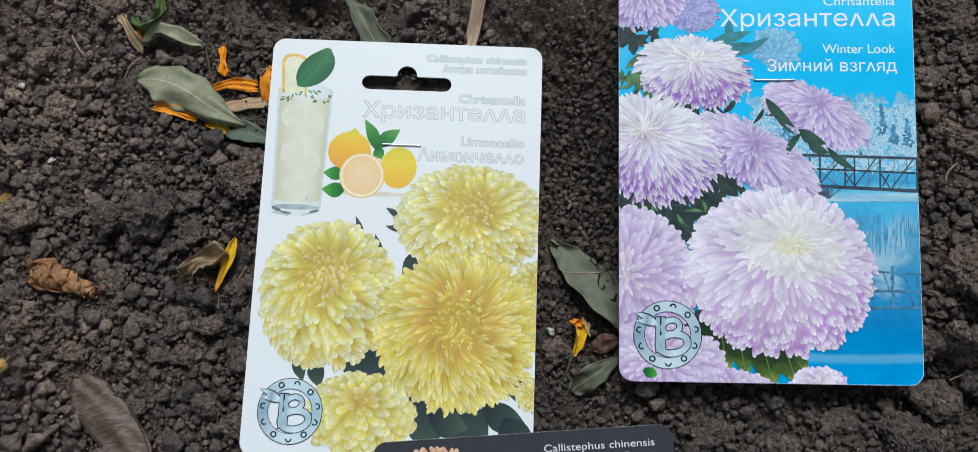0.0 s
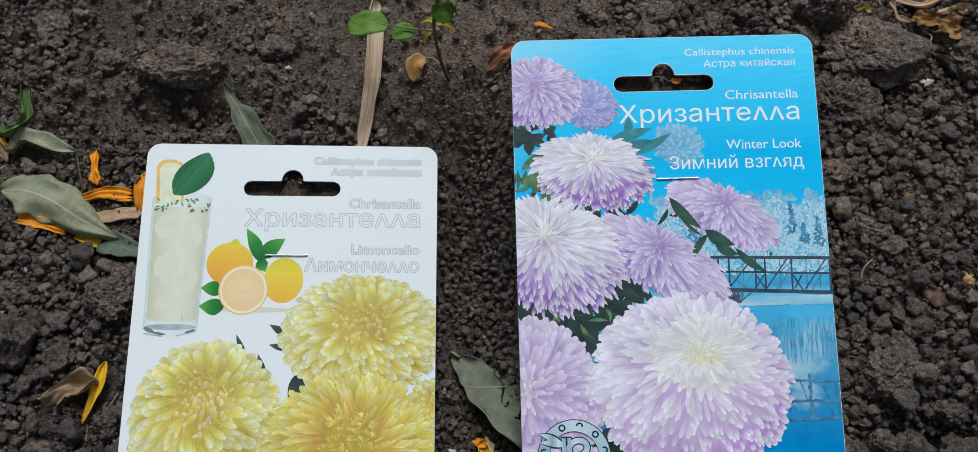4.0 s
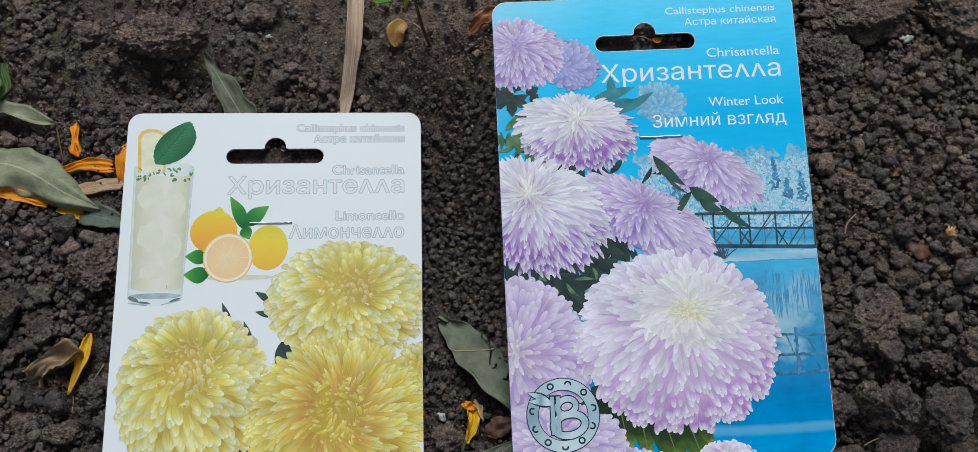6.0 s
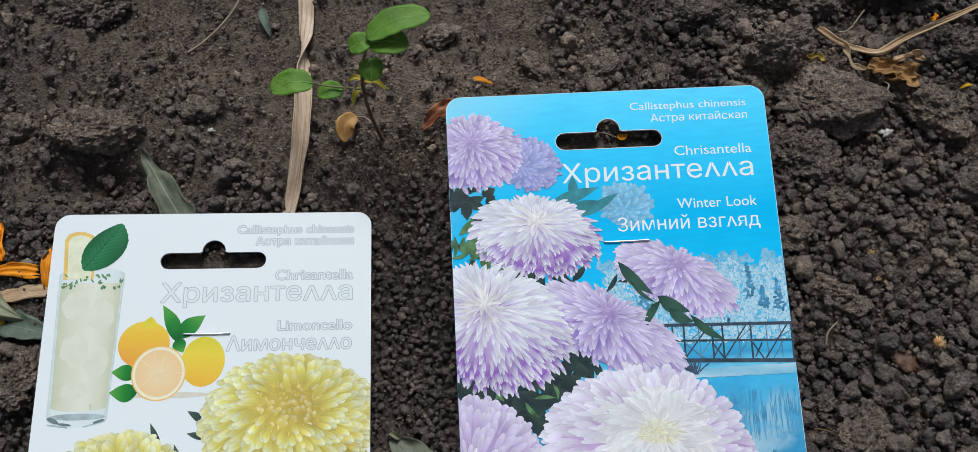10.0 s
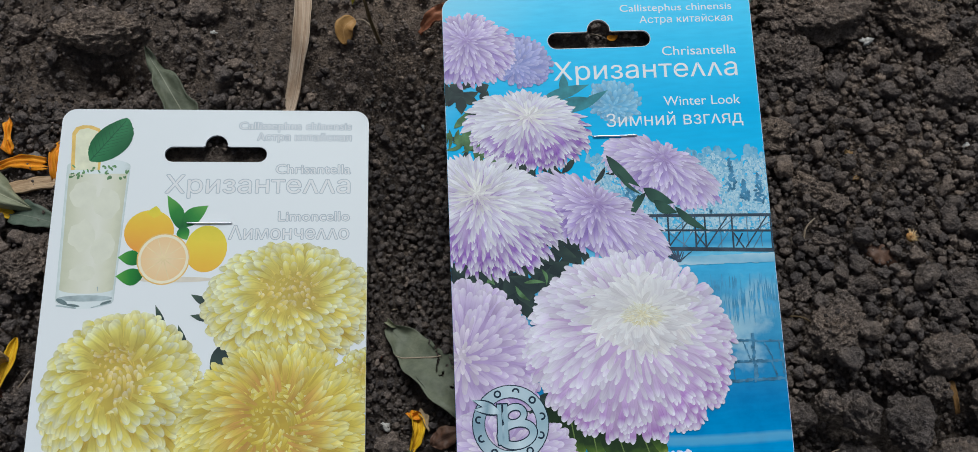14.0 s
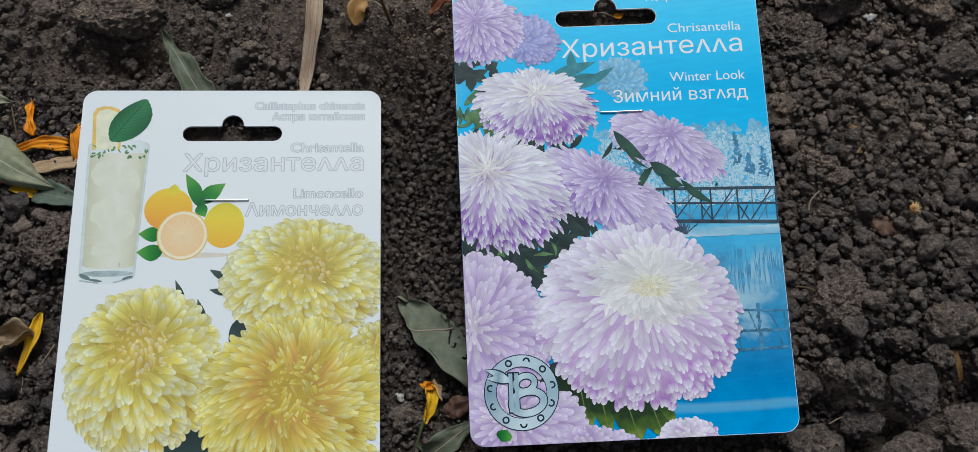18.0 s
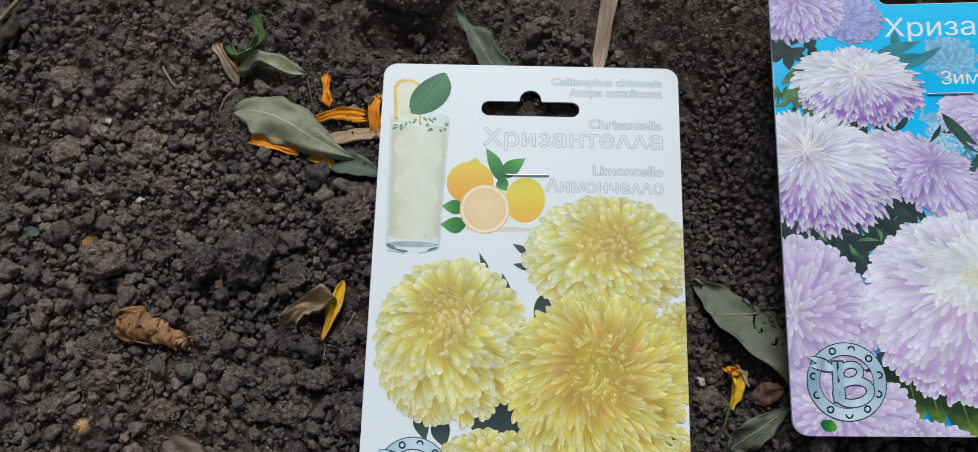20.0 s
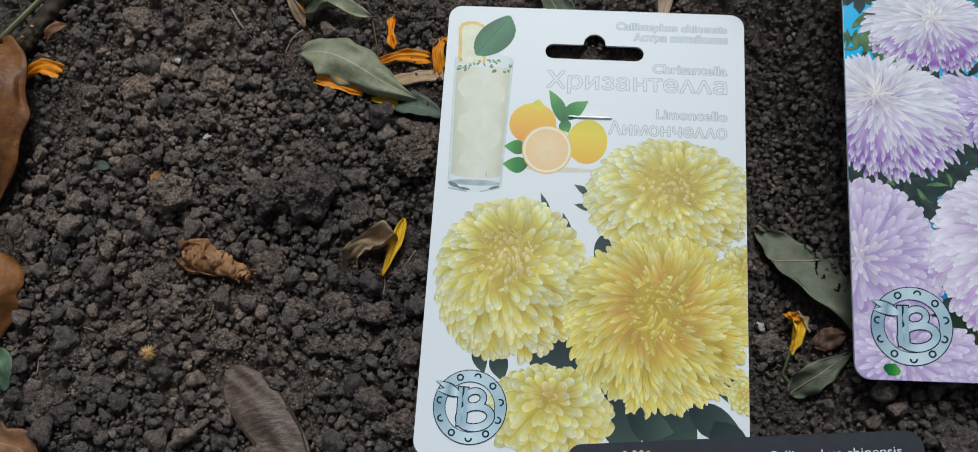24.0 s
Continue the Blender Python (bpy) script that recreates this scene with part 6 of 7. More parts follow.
lay_leaf("leaf_scrap", [(160.5, 6, 0.6), (165, 4, 1.8), (170.5, 1.5, 0)], 6.6, DARKRED, "flat red-brown leaf scrap half buried in crumbs", "leaf", profile="blunt", cup=-0.2, wave=1.4, seed=33, clear=1.8)
lay_leaf("leaf_scrap", [(129, 92, 2), (132, 97, 3), (134, 103, 1)], 4, DARKLEAF, "narrow dark green leaf beside the blue packet", "leaf", profile="lance", cup=0.5, wave=0.6, seed=34)
lay_leaf("leaf_scrap", [(-40, 139, 1), (-38, 133, 3), (-36, 127, 1)], 4, DARKLEAF, "small bluish-green leaf tip on soil", "leaf", profile="lance", cup=0.4, seed=35)
lay_leaf("leaf_scrap", [(183.2, -36, 1), (184, -41, 2.4), (185.6, -46, 1)], 1.7, GOLDLEAF, "short split straw beside a clod", "straw", profile="strip", cup=0.4, seed=36)
lay_leaf("leaf_scrap", [(-229, 1, 0.6), (-226, 2.4, 1.2), (-222, 2, 0.6)], 4, DARKLEAF, "tiny blue-green leaf scrap on soil", "leaf", profile="oval", seed=37)
lay_leaf("leaf_scrap", [(-206, -2, 0.6), (-203, -0.6, 1.2), (-200, -1, 0.6)], 4, TANLEAF, "tiny tan leaf scrap on soil", "leaf", profile="oval", seed=38)


def pod():
    pts = [(-167, -68, 3.5), (-158, -76, 6), (-147, -88, 6), (-136, -106, 2.5)]
    keep(pts, 7)
    path = [(x, y, at(x, y) + h) for x, y, h in pts]
    root = thing("brown_pod", *path[0], "flat dark brown wrinkled seed pod with a raised rim", "seed pod")
    bm = blade(path, 16.5, "oval", -0.16, (0, 0), 1.3, 1.8, 44, 14, 39, path[0], 0, 0.18)
    for v in bm.verts:
        v.co.z += 0.0011 * noise.noise((v.co.x * 150 + v.co.y * 210, (v.co.x - v.co.y) * 40, 2.0))
    part("shell", bm, PODSKIN, root)
    line = catmull(path, 24)
    for sg in (-1, 1):
        edge = []
        for k, p in enumerate(line):
            t = line[min(k + 1, 24)] - line[max(k - 1, 0)]
            s = np.cross(t / np.linalg.norm(t), (0, 0, 1.0))
            edge.append(p + s * sg * 8.1 * PROFILES["oval"](k / 24) + (0, 0, -0.7))
        part("rim", tube(edge, [0.3, 0.5, 0.5, 0.3], 40, 8, 0.25, 3, path[0]), BARK, root, "paler raised rim")


pod()
lay_leaf("dry_leaf", [(-277, 50, 10), (-268, 33, 19), (-266, 10, 18), (-272, -20, 5)], 26, CINNAMON, "large crumpled cinnamon-brown dry leaf standing on the soil", "leaf", profile="oval", cup=-0.9, twist=(-24, -10), wave=5.0, pleat=1.3, thick=0.6, nu=48, nv=28, seed=40, rib=CINNAMON)
lay_leaf("dry_leaf", [(-260, -30, 4), (-256, -47, 9), (-259, -64, 3)], 18, CINNAMON, "curled brown dry leaf on the soil", "leaf", profile="oval", cup=-0.8, twist=(-15, 0), wave=3.5, nu=24, nv=14, seed=41)
lay_leaf("leaf_scrap", [(-255, -66, 1), (-249.5, -70, 3.5), (-249, -79, 1)], 8, DULLGREEN, "dull blue-green leaf lobe on the soil", "leaf", profile="oval", cup=0.35, wave=2.0, nu=20, nv=10, seed=42)
lay_leaf("dry_leaf", [(-252, -92, 4), (-243, -96, 6), (-233, -99, 4), (-224, -112, 1)], 12, BROWNLEAF, "dry orange-brown leaf on the soil", "leaf", cup=0.4, wave=3.5, nu=24, nv=12, seed=43)
lay_leaf("leaf_scrap", [(-258, 53, 2), (-254.5, 56.4, 3.4), (-250.5, 59.5, 2)], 4.4, BROWNLEAF, "small brown leaf by the branch", "leaf", cup=0.4, wave=0.8, seed=44)


def rod(name, pts, radii, mat, label, category, lift=0.6, rough=0.1, sides=8, n=26, group=""):
    path = [(x, y, at(x, y) + lift + h) for x, y, h in pts]
    radii = [q * 0.75 for q in radii]
    keep(pts, max(radii) + 0.4)
    ob = part(name, tube(path, radii, n, sides, rough, 3.0 + len(pts), path[0]), mat)
    ob.location = Vector(path[0]) * MM
    return tagged(ob, label, category, group)


branch = thing("dead_branch", -270, 47, at(-270, 47) + 5, "dark dead branch with a pale green stalk along it", "branch")
part("wood", tube([(-290, 22, at(-290, 22) + 5), (-270, 47.5, at(-270, 47) + 5.4), (-259, 64, at(-259, 64) + 5), (-244, 86, at(-244, 86) + 4)], [3.6, 3.4, 3.0], 80, 22, 1.3, 2, branch.location / MM), BARK, branch)
part("stalk", tube([(-290, 36, at(-290, 36) + 10), (-275, 52.5, at(-275, 52) + 10), (-262, 66, at(-262, 66) + 10), (-244, 92, at(-244, 92) + 8)], [1.1, 1.1, 0.8], 26, 8, 0.25, 5, branch.location / MM), GREENSTALK, branch, "pale green stalk")
for k, (x, y) in enumerate(((-265, 52), (-268, 48.5), (-262, 56.5), (-270, 45.5))):
    part("bud", lump(1.6, 1.2, 1.2, k + 3, 2, 0.5, 0.3), TANLEAF, branch).location = Vector((x, y, at(x, y) + 9.0)) * MM - branch.location
rod("rootlet", [(-66, 123, 0.5), (-60, 127, 2), (-53, 134, 2.5), (-48, 144, 3), (-47, 156, 3)], [0.7, 0.5, 0.4], ROOTLET, "thin pale dry stem on soil", "root")
rod("rootlet", [(142, 10, 1.5), (143, 14, 3), (146, 17, 3)], [0.5, 0.3], ROOTLET, "short pale rootlet on the crumbs", "root")
rod("rootlet", [(159, 125, 2), (167, 122, 5), (175, 130, 6)], [0.4, 0.3], ROOTLET, "thin pale rootlet over a dark hollow", "root")
rod("rootlet", [(170, 97, 3), (172, 93, 6), (174, 96, 6), (172.5, 99, 3)], [0.45, 0.4], ROOTLET, "small looped pale rootlet on soil", "root")
rod("rootlet", [(-162, 48, 0.6), (-159, 53, 2.2), (-156, 56, 2.6)], [0.5, 0.4], ROOTLET, "thin pinkish rootlet on the soil", "root")
rod("rootlet", [(-117, -34, 1), (-111, -31, 3), (-107, -25, 4)], [0.35, 0.25], ROOTLET, "hair-thin dry stalk on the soil", "root")
rod("rootlet", [(-117, -34, 1), (-117, -39, 1), (-118, -45, 1)], [0.35, 0.2], ROOTLET, "hair-thin dry stalk on the soil", "root")
rod("rootlet", [(-184.7, 64.6, 1.2), (-180.1, 58.4, 2.2), (-175.3, 52.9, 1.2)], [0.5, 0.4], ROOTLET, "pale dry stalk on the soil", "root")
rod("rootlet", [(-178, -42, 0.8), (-176, -47, 1.6), (-178, -54, 0.8)], [0.35, 0.25], ROOTLET, "dark thin rootlet on the soil", "root")
rod("rootlet", [(-240, -64, 0.8), (-237, -70, 1.6), (-238, -78, 0.8)], [0.35, 0.25], ROOTLET, "thin rootlet on the soil crumbs", "root")
rod("rootlet", [(-228, -57, 0.8), (-222, -56, 1.2), (-217, -57, 0.8)], [0.3, 0.25], ROOTLET, "thin pale rootlet on the crumbs", "root")
rod("rootlet", [(141, -58, 9), (146, -56, 10.5), (150, -58.5, 11), (152, -62, 9.5)], [0.28, 0.2], ROOTLET, "thin rootlet over a clod", "root")
rod("rootlet", [(133, -15, 3), (137, -16, 5), (141, -18, 4)], [0.4, 0.3], STEM, "thin dark rootlet on a clod", "root")
rod("rootlet", [(-131, 62, 1), (-129, 55, 2), (-127, 46, 1)], [0.5, 0.3], STEM, "thin brown stalk on the soil", "root")
rod("rootlet", [(-222, 14, 1), (-216, 13.5, 1.6), (-210, 13, 1)], [0.3, 0.5], ROOTLET, "pale grass scrap on the soil", "root")
rod("rootlet", [(-176, 6, 1), (-171, 9, 1.6), (-168, 8, 1)], [0.6, 0.5], ROOTLET, "pale grass scrap on the soil", "root")
rod("rootlet", [(72.6, 78, 1), (77, 77.2, 1.8), (80.6, 75.8, 1)], [0.35, 0.25], ROOTLET, "thin pale rootlet under the hanging hole", "root")
rod("rootlet", [(6, -6, 0.8), (8, -5.4, 1.2), (10, -4.8, 0.8)], [0.4, 0.4], ROOTLET, "tiny pale stalk between the packets", "root")


# Rolled brown leaf.
def rolled_leaf():
    o = (-184, -32, at(-184, -32))
    root = thing("rolled_leaf", *o, "rolled and crumpled dry brown leaf on the soil", "leaf")
    p = [(-185.5, -31.5, at(-185, -31) + 4.6), (-181, -31.2, at(-181, -31) + 5.6), (-176, -32, at(-176, -32) + 5.4), (-170, -34, at(-170, -34) + 4.6), (-164.4, -36.6, at(-164, -37) + 4.0), (-162.4, -37.6, at(-162, -38) + 3.8)]
    keep(p, 5)
    bm = tube(p, [1.6, 4.3, 5.0, 3.9, 3.3, 2.9, 2.5], 120, 56, 1.1, 4, o, 0.8, 0.10)
    for v in bm.verts:
        q = v.co * 1000
        fold = abs(noise.noise((q.x * 0.30 + q.y * 0.10, q.y * 0.16, q.z * 0.16 + 3)))
        ring = math.sin(q.x * 2.1 + 1.6 * noise.noise((q.y * 0.4, q.z * 0.4, 1.0))) * 0.28
        v.co += v.co.normalized() * (0.0016 * (0.35 - 1.6 * fold) + ring * 0.001 + 0.0004 * noise.noise(q * 0.8))
    part("roll", bm, TAN2, root)
    z = at(-184, -32)
    part("curled_edge", blade([(-188.5, -33.5, z + 2.4), (-184, -36.2, z + 4.6), (-178, -36.6, z + 4.2), (-173.5, -37.4, z + 2.2)], 5.5, "torn", 1.1, (60, 30), 1.8, 0.35, 30, 12, 3, o, 2.0), TAN2, root, "torn edge of the leaf rolled outward")
    part("curled_tip", blade([(-187.6, -28.6, z + 5), (-183.4, -26.9, z + 8.4), (-178.4, -27.4, z + 7.4), (-175, -29, z + 6)], 5, "torn", -1.0, (-40, 25), 1.6, 0.35, 30, 12, 6, o, 2.0), TAN2, root, "crumpled flap over the head of the roll")
    # No real opening: a darker brown lump gives the shade inside the fold.
    part("hollow", lump(3.2, 2.2, 1.6, 9.0, 3, 0.4, 0.1), BROWNLEAF, root, "solid darker lump standing for the shaded fold").location = (Vector((-182.6, -29.6, z + 8.2)) - Vector(o)) * MM
    e = np.array((-162.0, -37.8, at(-162, -38) + 3.9))
    # The tube is closed; a darker brown plug gives the shade of its end.
    part("shade_plug", tube([e + (0.1, 0, 0), e + (0.9, -0.35, 0)], [1.7, 1.5], 3, 16, 0.3, 8, o), BROWNLEAF, root, "solid darker plug standing for the shaded opening")
    rim = [e + (0.7 + 0.3 * math.cos(a), 2.6 * math.cos(a) * 0.4 - 0.3, 2.5 * math.sin(a)) for a in np.linspace(0, 6.0, 14)]
    part("rim", tube(rim, [0.45, 0.6, 0.45], 40, 8, 0.2, 5, o), TAN2, root, "paler rolled rim")
    coil = [e + (2.3 + 1.3 * math.cos(a), 2.0 + 0.4 * math.sin(a), 0.6 + 1.5 * math.sin(a)) for a in np.linspace(-2.0, 3.6, 12)]
    part("curl", tube(coil, [0.5, 0.4, 0.2], 30, 8, 0.1, 6, o), TAN2, root, "small curled shred at the end")
    root.location += Vector((-2.5, 1.2, 0)) * MM


TAN2 = leaf_material("dry_cinnamon_leaf", (lin(92, 60, 36), lin(148, 106, 68), lin(190, 148, 104)), lin(196, 158, 116), 9, 0.6, 0.3, lin(74, 46, 30))
rolled_leaf()


def burr(x, y, r, label, face=(0, 0, 1), spread=-0.35, count=130):
    """A burr whose spines stand out of a small core, most of them round its face."""
    z = at(x, y) + 2.4 + r * 0.55
    root = thing("spiny_burr", x, y, z, label, "burr", "spiny burrs")
    keep([(x, y), (x + 0.1, y)], r + 1.0)
    part("core", lump(r * 0.9, r * 1.05, r * 0.8, x, 2, 0.2, 0.1), BURRCORE, root, "tan core")
    bm = bmesh.new()
    rr = random.Random(int(x))
    f = Vector(face).normalized()
    made = 0
    while made < count:
        d = Vector((rr.gauss(0, 1), rr.gauss(0, 1), rr.gauss(0, 1))).normalized()
        if d.dot(f) < spread:
            continue
        made += 1
        side = d.orthogonal().normalized() * 0.13
        b3 = d.cross(side)
        base = [bm.verts.new((d * r * 0.3 + side * math.cos(q) + b3 * math.sin(q)) * MM) for q in (0, 2.09, 4.19)]
        tip = bm.verts.new(d * r * rr.uniform(0.8, 1.12) * MM)
        for i in range(3):
            bm.faces.new((base[i], base[(i + 1) % 3], tip))
    part("spines", bm, BURRSKIN, root, "pale straw-coloured spines")


burr(-195, -64, 3.7, "pale round spiny burr on the crumbly soil")
burr(174.5, 9, 2.9, "pale spiny half burr lying on its side", (0.9, 0.2, 0.4), 0.05, 80)


# Seedling with round green leaflets.
def seedling():
    x0, y0 = 4.0, 86.0
    z0 = at(x0, y0)
    o = (x0, y0, z0)
    root = thing("seedling", *o, "small green seedling with oval leaflets rooted in the soil", "plant")
    keep([(x0, y0), (x0 + 0.1, y0)], 2)
    part("stem", tube([(x0 + 0.4, y0 - 1, z0 - 3), (2, 88.5, z0 + 12), (1.5, 92, 24), (2.5, 97, 30), (5, 101.5, 36)], [0.7, 0.6, 0.5, 0.35], 26, 8, 0.08, 1, o), STEM, root, "thin woody brown stem")
    part("leaf_stalk", tube([(1.5, 92, 23), (-3, 92.6, 23.5), (-9, 93, 24.5), (-14, 93.6, 26)], [0.35, 0.3], 16, 6, 0, 2, o), GREENSTALK, root)
    part("dry_leaf_stalk", tube([(2.3, 87.6, z0 + 9), (-1, 91, z0 + 8), (-5, 92.5, z0 + 6)], [0.3, 0.25], 12, 6, 0, 2, o), ROOTLET, root)
    for pts, w, mat, cup, tw, lab in (
        ([(-13.5, 93.4, 26), (-20, 93.6, 27.4), (-27.2, 91.8, 26)], 8.6, GREENLEAF, 0.12, (0, 0), ""),
        ([(-5, 92.6, 22.5), (-9, 92.2, 23.2), (-13.2, 91.6, 22)], 6.2, GREENLEAF, 0.15, (10, 0), ""),
        ([(4.5, 101.5, 38), (14, 105.5, 41), (24.5, 107.5, 40)], 9.4, GREENLEAF, 0.12, (6, 0), ""),
        ([(5, 100.8, 36.4), (11, 100.6, 37.5), (17.4, 99.8, 36)], 9.2, GREENLEAF, 0.12, (-5, 5), ""),
        ([(6, 101.2, 36.4), (2.5, 100.6, 36.8), (-1.0, 99.6, 35.4)], 7.0, GREENLEAF, 0.2, (0, 10), ""),
        ([(4.5, 98.6, 31), (5.2, 94.8, 31.4), (5.0, 91.4, 29.6)], 7.6, GREENLEAF, 0.15, (0, 0), ""),
        ([(1.8, 95, 22.6), (5, 94.8, 22.8), (8.8, 92.6, 21)], 2.6, YELLOWLEAF, 0.5, (0, 20), "yellowing leaflet"),
        ([(1.6, 95.4, 23), (-1, 96.2, 23.4), (-4, 95.6, 22)], 2.0, YELLOWLEAF, 0.5, (0, 20), "yellowing leaflet"),
        ([(1.0, 93.6, 22), (-1.4, 91.5, 21), (-2.4, 88.6, 19)], 2.2, YELLOWLEAF, 0.5, (0, 20), "yellowing leaflet"),
        ([(-4.5, 92.8, z0 + 6.4), (-8, 89, z0 + 6.6), (-8, 84.4, z0 + 3.4)], 6.4, TANLEAF, 0.5, (10, 30), "dry tan leaflet"),
    ):
        leaf = part("leaflet", blade(pts, w, "oval" if w > 3 else "lance", cup, tw, 0.35, 0.22, 16, 8, w, o), mat, root, lab)
        if mat is GREENLEAF:
            rib = part("midrib", tube([(q[0], q[1], q[2] + 0.02) for q in pts], [0.2, 0.15, 0.08], 12, 5, 0, 1, o), LEAFRIB, leaf)


seedling()

# Chips and pebbles.
for k, (x, y, s, mat, name, label) in enumerate((
    (172, 80, 4.6, WHITEBIT, "shell_chip", "white chip of shell or lime on the soil"), (-150, 4.5, 4.6, WHITEBIT, "shell_chip", "pale pinkish chip behind a clod"), (-203, 44, 3.0, WHITEBIT, "shell_chip", "small white chip on dark soil"),
    (-187, 14, 3.2, WHITEBIT, "shell_chip", "small pale feather scrap"), (-210, -19, 2.6, WHITEBIT, "shell_chip", "small white chip on dark soil"), (-145, 18, 2.6, WHITEBIT, "shell_chip", "small pale seed hull"),
    (-112, 46.5, 4.4, GREYBIT, "pebble", "grey pebble by the orange petals"), (-109, 45, 3.8, WHITEBIT, "shell_chip", "pale grey chip by the orange petals"), (160, 39, 3.2, TANBIT, "pale_crumb", "ochre crumb of soil"), (161, 30, 3.0, TANBIT, "pale_crumb", "ochre crumb of soil"), (176, 44, 3.0, GREYBIT, "pebble", "small light grey pebble"),
    (5, -45, 4.0, WHITEBIT, "shell_chip", "thin white chip near the white packet"), (0, 66, 3.4, GREYBIT, "pebble", "light grey pebble on dark soil"), (4, 65, 2.8, GREYBIT, "pebble", "light grey pebble on dark soil"), (-55, 92, 2.6, WHITEBIT, "shell_chip", "small white chip on dark soil"), (200, 41, 2.6, WHITEBIT, "shell_chip", "small white chip on dark soil"), (18, 57, 1.8, WHITEBIT, "shell_chip", "tiny white chip on dark soil"))):
    ob = part(name, lump(s * 0.85, s * 0.6, s * 0.3, 30 + k, 3, 0.9, 0.5), mat)
    ob.location = (x * MM, y * MM, (at(x, y) + 1.7 + s * 0.12) * MM)
    ob.rotation_euler = (0.2, 0.1, k * 1.1)
    keep([(x, y), (x + 0.1, y)], s * 0.6)
    tagged(ob, label, "pebble", "chips and pebbles")

# ---- clods: x, y, length, width, height, how far it stands out of the bed ----
CLODS = [(139.5, 109.5, 20, 15, 17, 9.5), (154, 92, 36, 24, 16, 4), (188, 90, 28, 18, 13, 3), (142, 74, 26, 20, 16, 4), (131, 99, 11, 9, 8, 2.5), (147, -20, 20, 15, 13, 4), (151.0, -45.5, 10.5, 13, 13, 6), (165.4, -49.5, 14, 18, 15, 5.5),
         (138, -65, 16, 14, 13, 6), (163, -67.5, 17, 13, 13, 6), (180, -28, 17, 14, 12, 4), (132, -46, 11, 13, 11, 5), (143, -42, 8, 8, 7, 3), (151, -58.5, 12, 10, 9, 1), (165, -33, 10, 8, 8, 4), (177, -39, 9, 8, 8, 2), (181, -62, 18, 16, 14, 4), (196, -44, 18, 15, 12, 4), (124, -76, 18, 14, 12, 3), (-93, 92, 27, 15, 13, 5), (-104, 144, 30, 16, 12, 3),
         (-196, -8, 18.9, 14, 12, 5), (-146, -6, 18.5, 17, 18, 8.5), (-230, -83, 17, 13, 10, 3), (-197, -38, 12, 11, 9, 3), (-191, -49, 11, 10, 9, 3), (-157, -32, 12, 11, 9, 3), (-110, -34, 10, 9, 8, 3), (-128, -13, 11, 12, 10, 3), (-186, 34, 15, 12, 9, 2.5),
         (-194, 54, 14, 11, 8, 2.5), (-248, -26, 12, 10, 9, 3), (-241, -18, 9, 8, 7, 2.5), (-150, 10, 13, 12, 10, 3), (-163, -6, 10, 9, 8, 3), (-113, 8, 20, 16, 13, 4), (-107, 14, 13, 12, 10, 3), (7, -53, 11, 10, 9, 3), (198, 60, 16, 13, 10, 3),
         (170, 120, 16, 10, 8, 1), (190, 136, 26, 16, 13, 3), (150, 134, 30, 16, 13, 3), (112, 128, 22, 14, 11, 3), (205, 112, 22, 15, 11, 3), (146, 28, 13, 9, 8, 2.5), (158, -6, 14, 9, 8, 2.5), (134, 46, 16, 12, 11, 3), (155, 58, 10, 8, 7, 2),
         (182, 30, 10, 8, 7, 2), (190, -6, 14, 11, 9, 2.5), (200, 12, 16, 12, 9, 2.5), (60, -78, 15, 12, 10, 2), (84, -84, 14, 12, 10, 2), (104, -74, 13, 11, 9, 2), (-236, 30, 12, 10, 8, 2), (-170, -58, 10, 9, 7, 2.5), (-208, -58, 10, 8, 7, 2.5),
         (-215, -76, 12, 9, 8, 2.5), (-126, -58, 11, 9, 8, 2.5), (-118, -76, 12, 10, 9, 2.5), (-133, -44, 9, 8, 7, 2.5), (-220, 60, 16, 12, 9, 2.5), (-170, 78, 18, 12, 9, 2.5), (-60, 100, 14, 10, 7, 1.5), (80, 108, 16, 12, 9, 2), (98, 104, 12, 10, 8, 2), (56, 112, 12, 9, 7, 2), (-122, 96, 14, 10, 8, 2), (-146, 112, 16, 11, 8, 2),
         (-160.5, -9, 10.5, 13, 13, 7), (-146, -46, 9, 7, 7, 3), (-119, -47, 11, 9, 9, 3), (-134, -50, 9, 7, 7, 2.5), (-216, 32, 14, 10, 8, 2), (-202, 17, 10, 8, 7, 2.5), (-186, 21, 10, 9, 8, 2.5), (-172, 28, 9, 6, 6, 2), (-226, 60, 10, 7, 6, 1.5), (-193, 40, 8, 9, 7, 2), (-238, 10, 11, 8, 7, 2),
         (-178, 19, 9, 7, 7, 2.5), (-178, -7, 7, 7, 6, 2.5), (-145, -77, 10, 9, 8, 3), (-138, -58, 11, 8, 7, 2.5), (-106, -60, 12, 12, 10, 3), (-106, -82, 12, 10, 9, 3), (-166, -59, 7, 6, 6, 2.5), (-223, -66, 10, 8, 7, 2), (174, 45, 9, 7, 7, 2.5), (194, 82, 13, 11, 9, 3), (153, 22, 9, 7, 7, 2.5),
         (139, -7, 7, 8, 7, 3), (151, -12, 9, 9, 8, 3), (184, -14, 10, 8, 8, 3), (132, -17, 7, 7, 6, 2.5), (149, 9, 9, 7, 7, 2.5), (158, 120, 12, 8, 8, 3), (24, 125, 13, 9, 6, 1)]
MOUNDS = []
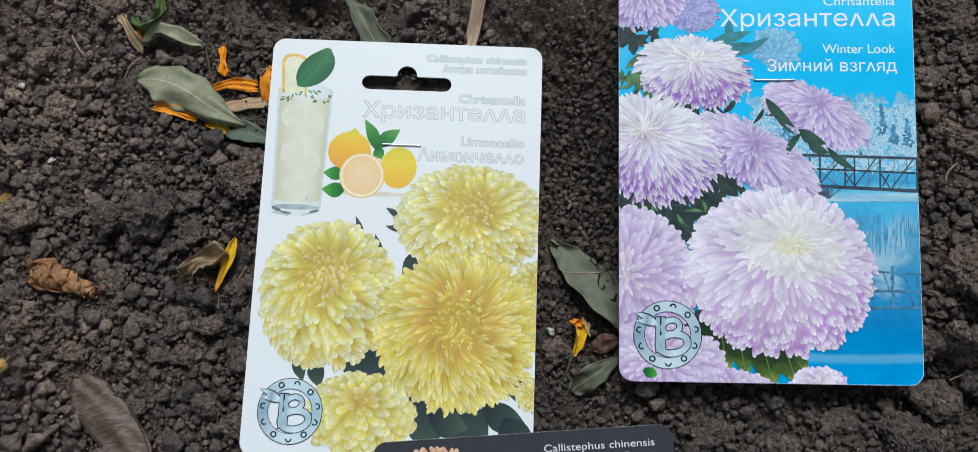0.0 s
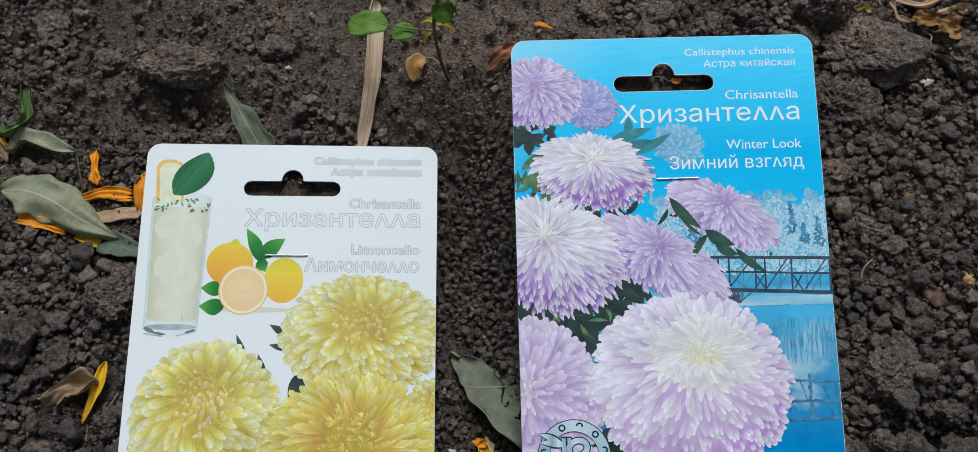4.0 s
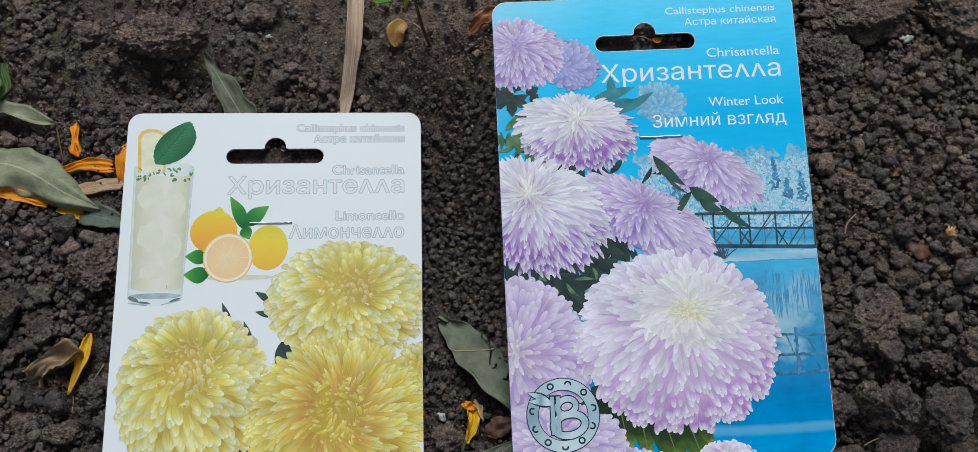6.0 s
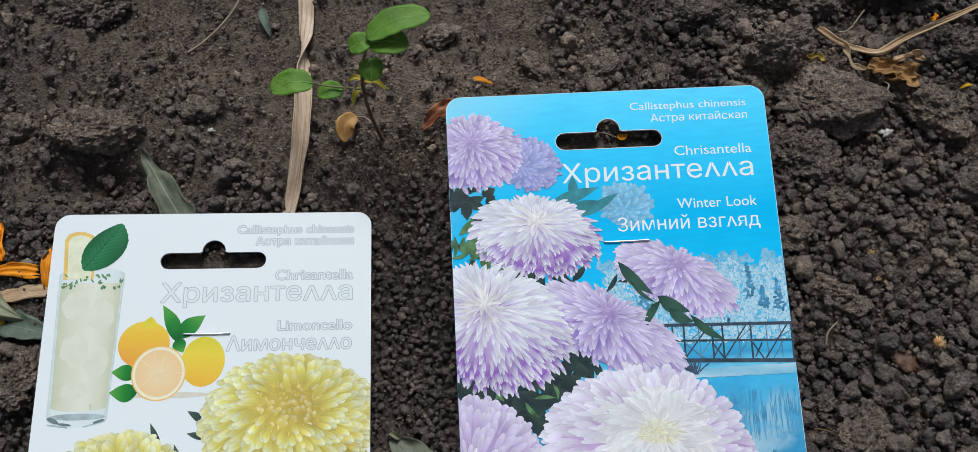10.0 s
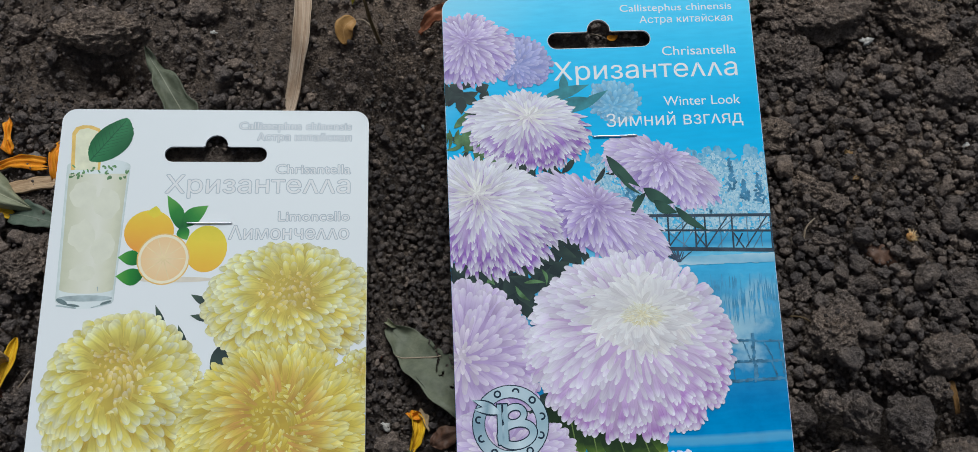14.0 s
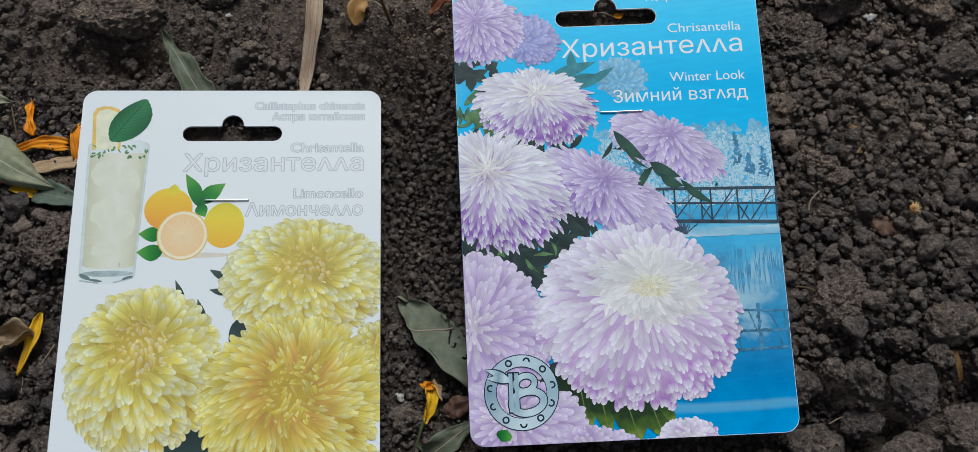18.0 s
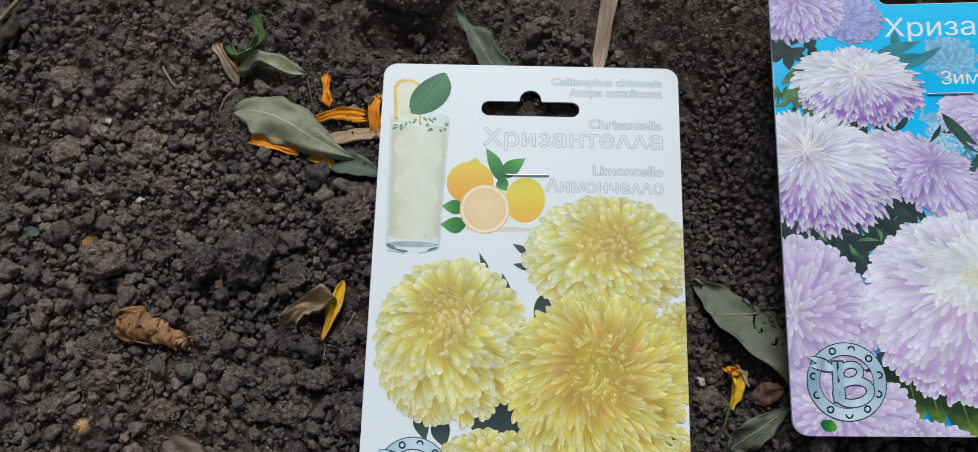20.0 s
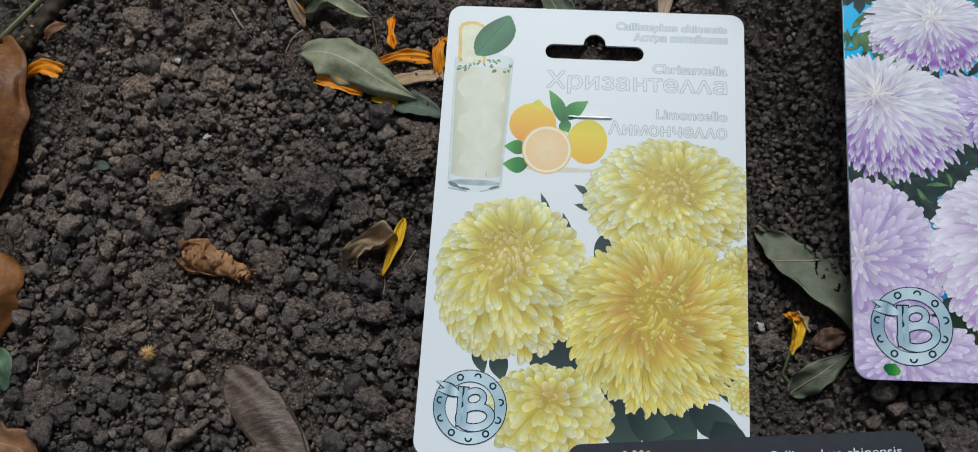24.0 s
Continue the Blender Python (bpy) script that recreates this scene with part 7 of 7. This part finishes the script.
for k, (x, y, sx, sy, sz, out) in enumerate(CLODS):
    if x > 120 and y < -34:
        out += 13.0 * math.exp(-(((x - 160) / 36) ** 2) - ((y + 54) / 19) ** 2)
    z = at(x, y) + out
    top = z + sz * 0.62
    for m in CARDS:
        pz, u, v = plane_height(m, x, y)
        if inside(u, v) > -max(sx, sy) * 0.54:
            z -= max(0, top - (pz - 1.6))
    ob = part("soil_clod", lump(sx * 1.06, sy * 1.06, sz, 1.0 + k * 0.61, 6 if sx > 17.5 else 5, 0.28, *((0.13, 1.05, 0.65) if sx > 19 else (0.06, 0.65, 0.9))), CLOD)
    MOUNDS.append((x, y, sx / 2, sy / 2, z, sz / 2))
    ob.location = (x * MM, y * MM, z * MM)
    ob.rotation_euler = (rng.uniform(-0.2, 0.2), rng.uniform(-0.2, 0.2), rng.uniform(-0.5, 0.5))
    tagged(ob, "large rough brown-grey clod of soil" if sx > 15 else "rough brown-grey clod of soil among crumbs", "clod", "soil clods")


# ---- crumbs of soil, too many to count ----
def crumbs():
    r = np.random.RandomState(4)
    shapes = {}
    for sub in (1, 2, 3):
        made = []
        for k in range(16):
            bm = lump(1, 1, 0.92, 70 + k * 1.9 + sub, sub, 0.42, 0.18 if sub > 1 else 0.12, 0.0, 1.0, 9)
            bm.verts.ensure_lookup_table()
            made.append((np.array([v.co[:] for v in bm.verts]) / MM, np.array([[v.index for v in f.verts] for f in bm.faces])))
            bm.free()
        shapes[sub] = made
    clear = np.array(CLEAR)
    co, fa, base = [], [], 0
    cell, taken = 6.0, {}
    for count, lo, hi, sub, gap in ((1500, 5.4, 8.5, 3, 0.46), (15000, 3.4, 5.4, 3, 0.43), (52000, 1.9, 3.6, 2, 0.37), (84000, 0.9, 1.9, 1, 0.30)):
        x, y = r.uniform(-300, 232, count), r.uniform(-122, 162, count)
        d = lo + (hi - lo) * r.rand(count) ** 2.0
        dense = value_noise(x / 34 + 3, y / 34 + 9, 77) + 0.5 - 0.4 * ((x < 60) & (x > -130) & (y > 66)) - 0.1 * ((x < -140) & (y > 5))
        patchy = 0.5 + 1.5 * (dense - 0.5) + 1.0 * value_noise(x / 13 + 5, y / 13 + 2, 91)
        ok = r.rand(count) < (np.clip(patchy + 0.3 + 0.5 * ((x > 118) & (y < 70)) + 0.3 * (x < -112) * (y < 20), 0.12, 1) if lo > 1.5 else 0.8)
        ok &= ~((x > 122) & (y < -36) & (d > 2.6))
        smooth = (x > -135) & (x < 62) & (y > 66) & ~((x > -12) & (x < 34) & (y < 92))
        ok &= ~smooth | (r.rand(count) < (0.12 if lo > 3 else 0.22 if lo > 1.5 else 0.4))
        ok &= ~((x < -135) & (y > 44)) | (r.rand(count) < 0.6)
        if lo > 3:
            coarse = ((x < -112) & (y < 22)) | ((x > 118) & (y < 20))
            ok &= (r.rand(count) < (0.3 if lo > 5 else 0.5)) | coarse
            ok &= ~((x > -4) & (x < 32) & (y < 84))
        h = bed(x, y)
        z = h + d * (0.28 + 0.32 * r.rand(count)) + 1.3 + 1.2 * r.rand(count) ** 2
        for cx, cy, ax, ay, cz, az in MOUNDS:
            q = 1 - ((x - cx) / ax) ** 2 - ((y - cy) / ay) ** 2
            on = cz + az * 0.97 * np.sqrt(np.maximum(0, q)) - d * 0.15
            up = (q > 0.04) & (on > h)
            ok &= ~(up & ((d > 1.9) | (r.rand(count) > 0.25)))
            z = np.where(up, on, z)
        for m in CARDS:
            pz, u, v = plane_height(m, x, y)
            ins = inside(u, v)
            ok &= ~((ins > -d * 0.6) & (z + d * 0.6 > pz - 1.3))
            ok &= ~(ins > 14)
        if lo > 1.5:
            near = np.zeros(count, bool)
            for cx, cy, cr in clear:
                near |= (x - cx) ** 2 + (y - cy) ** 2 < (cr + d * 0.25) ** 2
            ok &= ~near
        for i in np.nonzero(ok)[0]:
            px, py, pd = x[i], y[i], d[i]
            gx, gy = int(px // cell), int(py // cell)
            if any((px - qx) ** 2 + (py - qy) ** 2 < (gap * (pd + qd)) ** 2 for ix in (-1, 0, 1) for iy in (-1, 0, 1) for qx, qy, qd in taken.get((gx + ix, gy + iy), ())):
                continue
            taken.setdefault((gx, gy), []).append((px, py, pd))
            v, f = shapes[sub][r.randint(16)]
            a, t = r.uniform(0, 6.28), r.uniform(-0.6, 0.6, 2)
            m = np.array(Euler((t[0], t[1], a)).to_matrix())
            s = pd * np.array([1.12, r.uniform(0.8, 1.1), r.uniform(0.7, 1.0)])
            co.append((v * s) @ m.T + (px, py, z[i]))
            fa.append(f + base)
            base += len(v)
    me = quick_mesh("soil_crumbs", np.concatenate(co) * MM, np.concatenate(fa))
    ob = finish("soil_crumbs", me, CRUMB)
    return tagged(ob, "loose dark crumbs and grains of garden soil", "soil crumbs", kind="stuff")


crumbs()
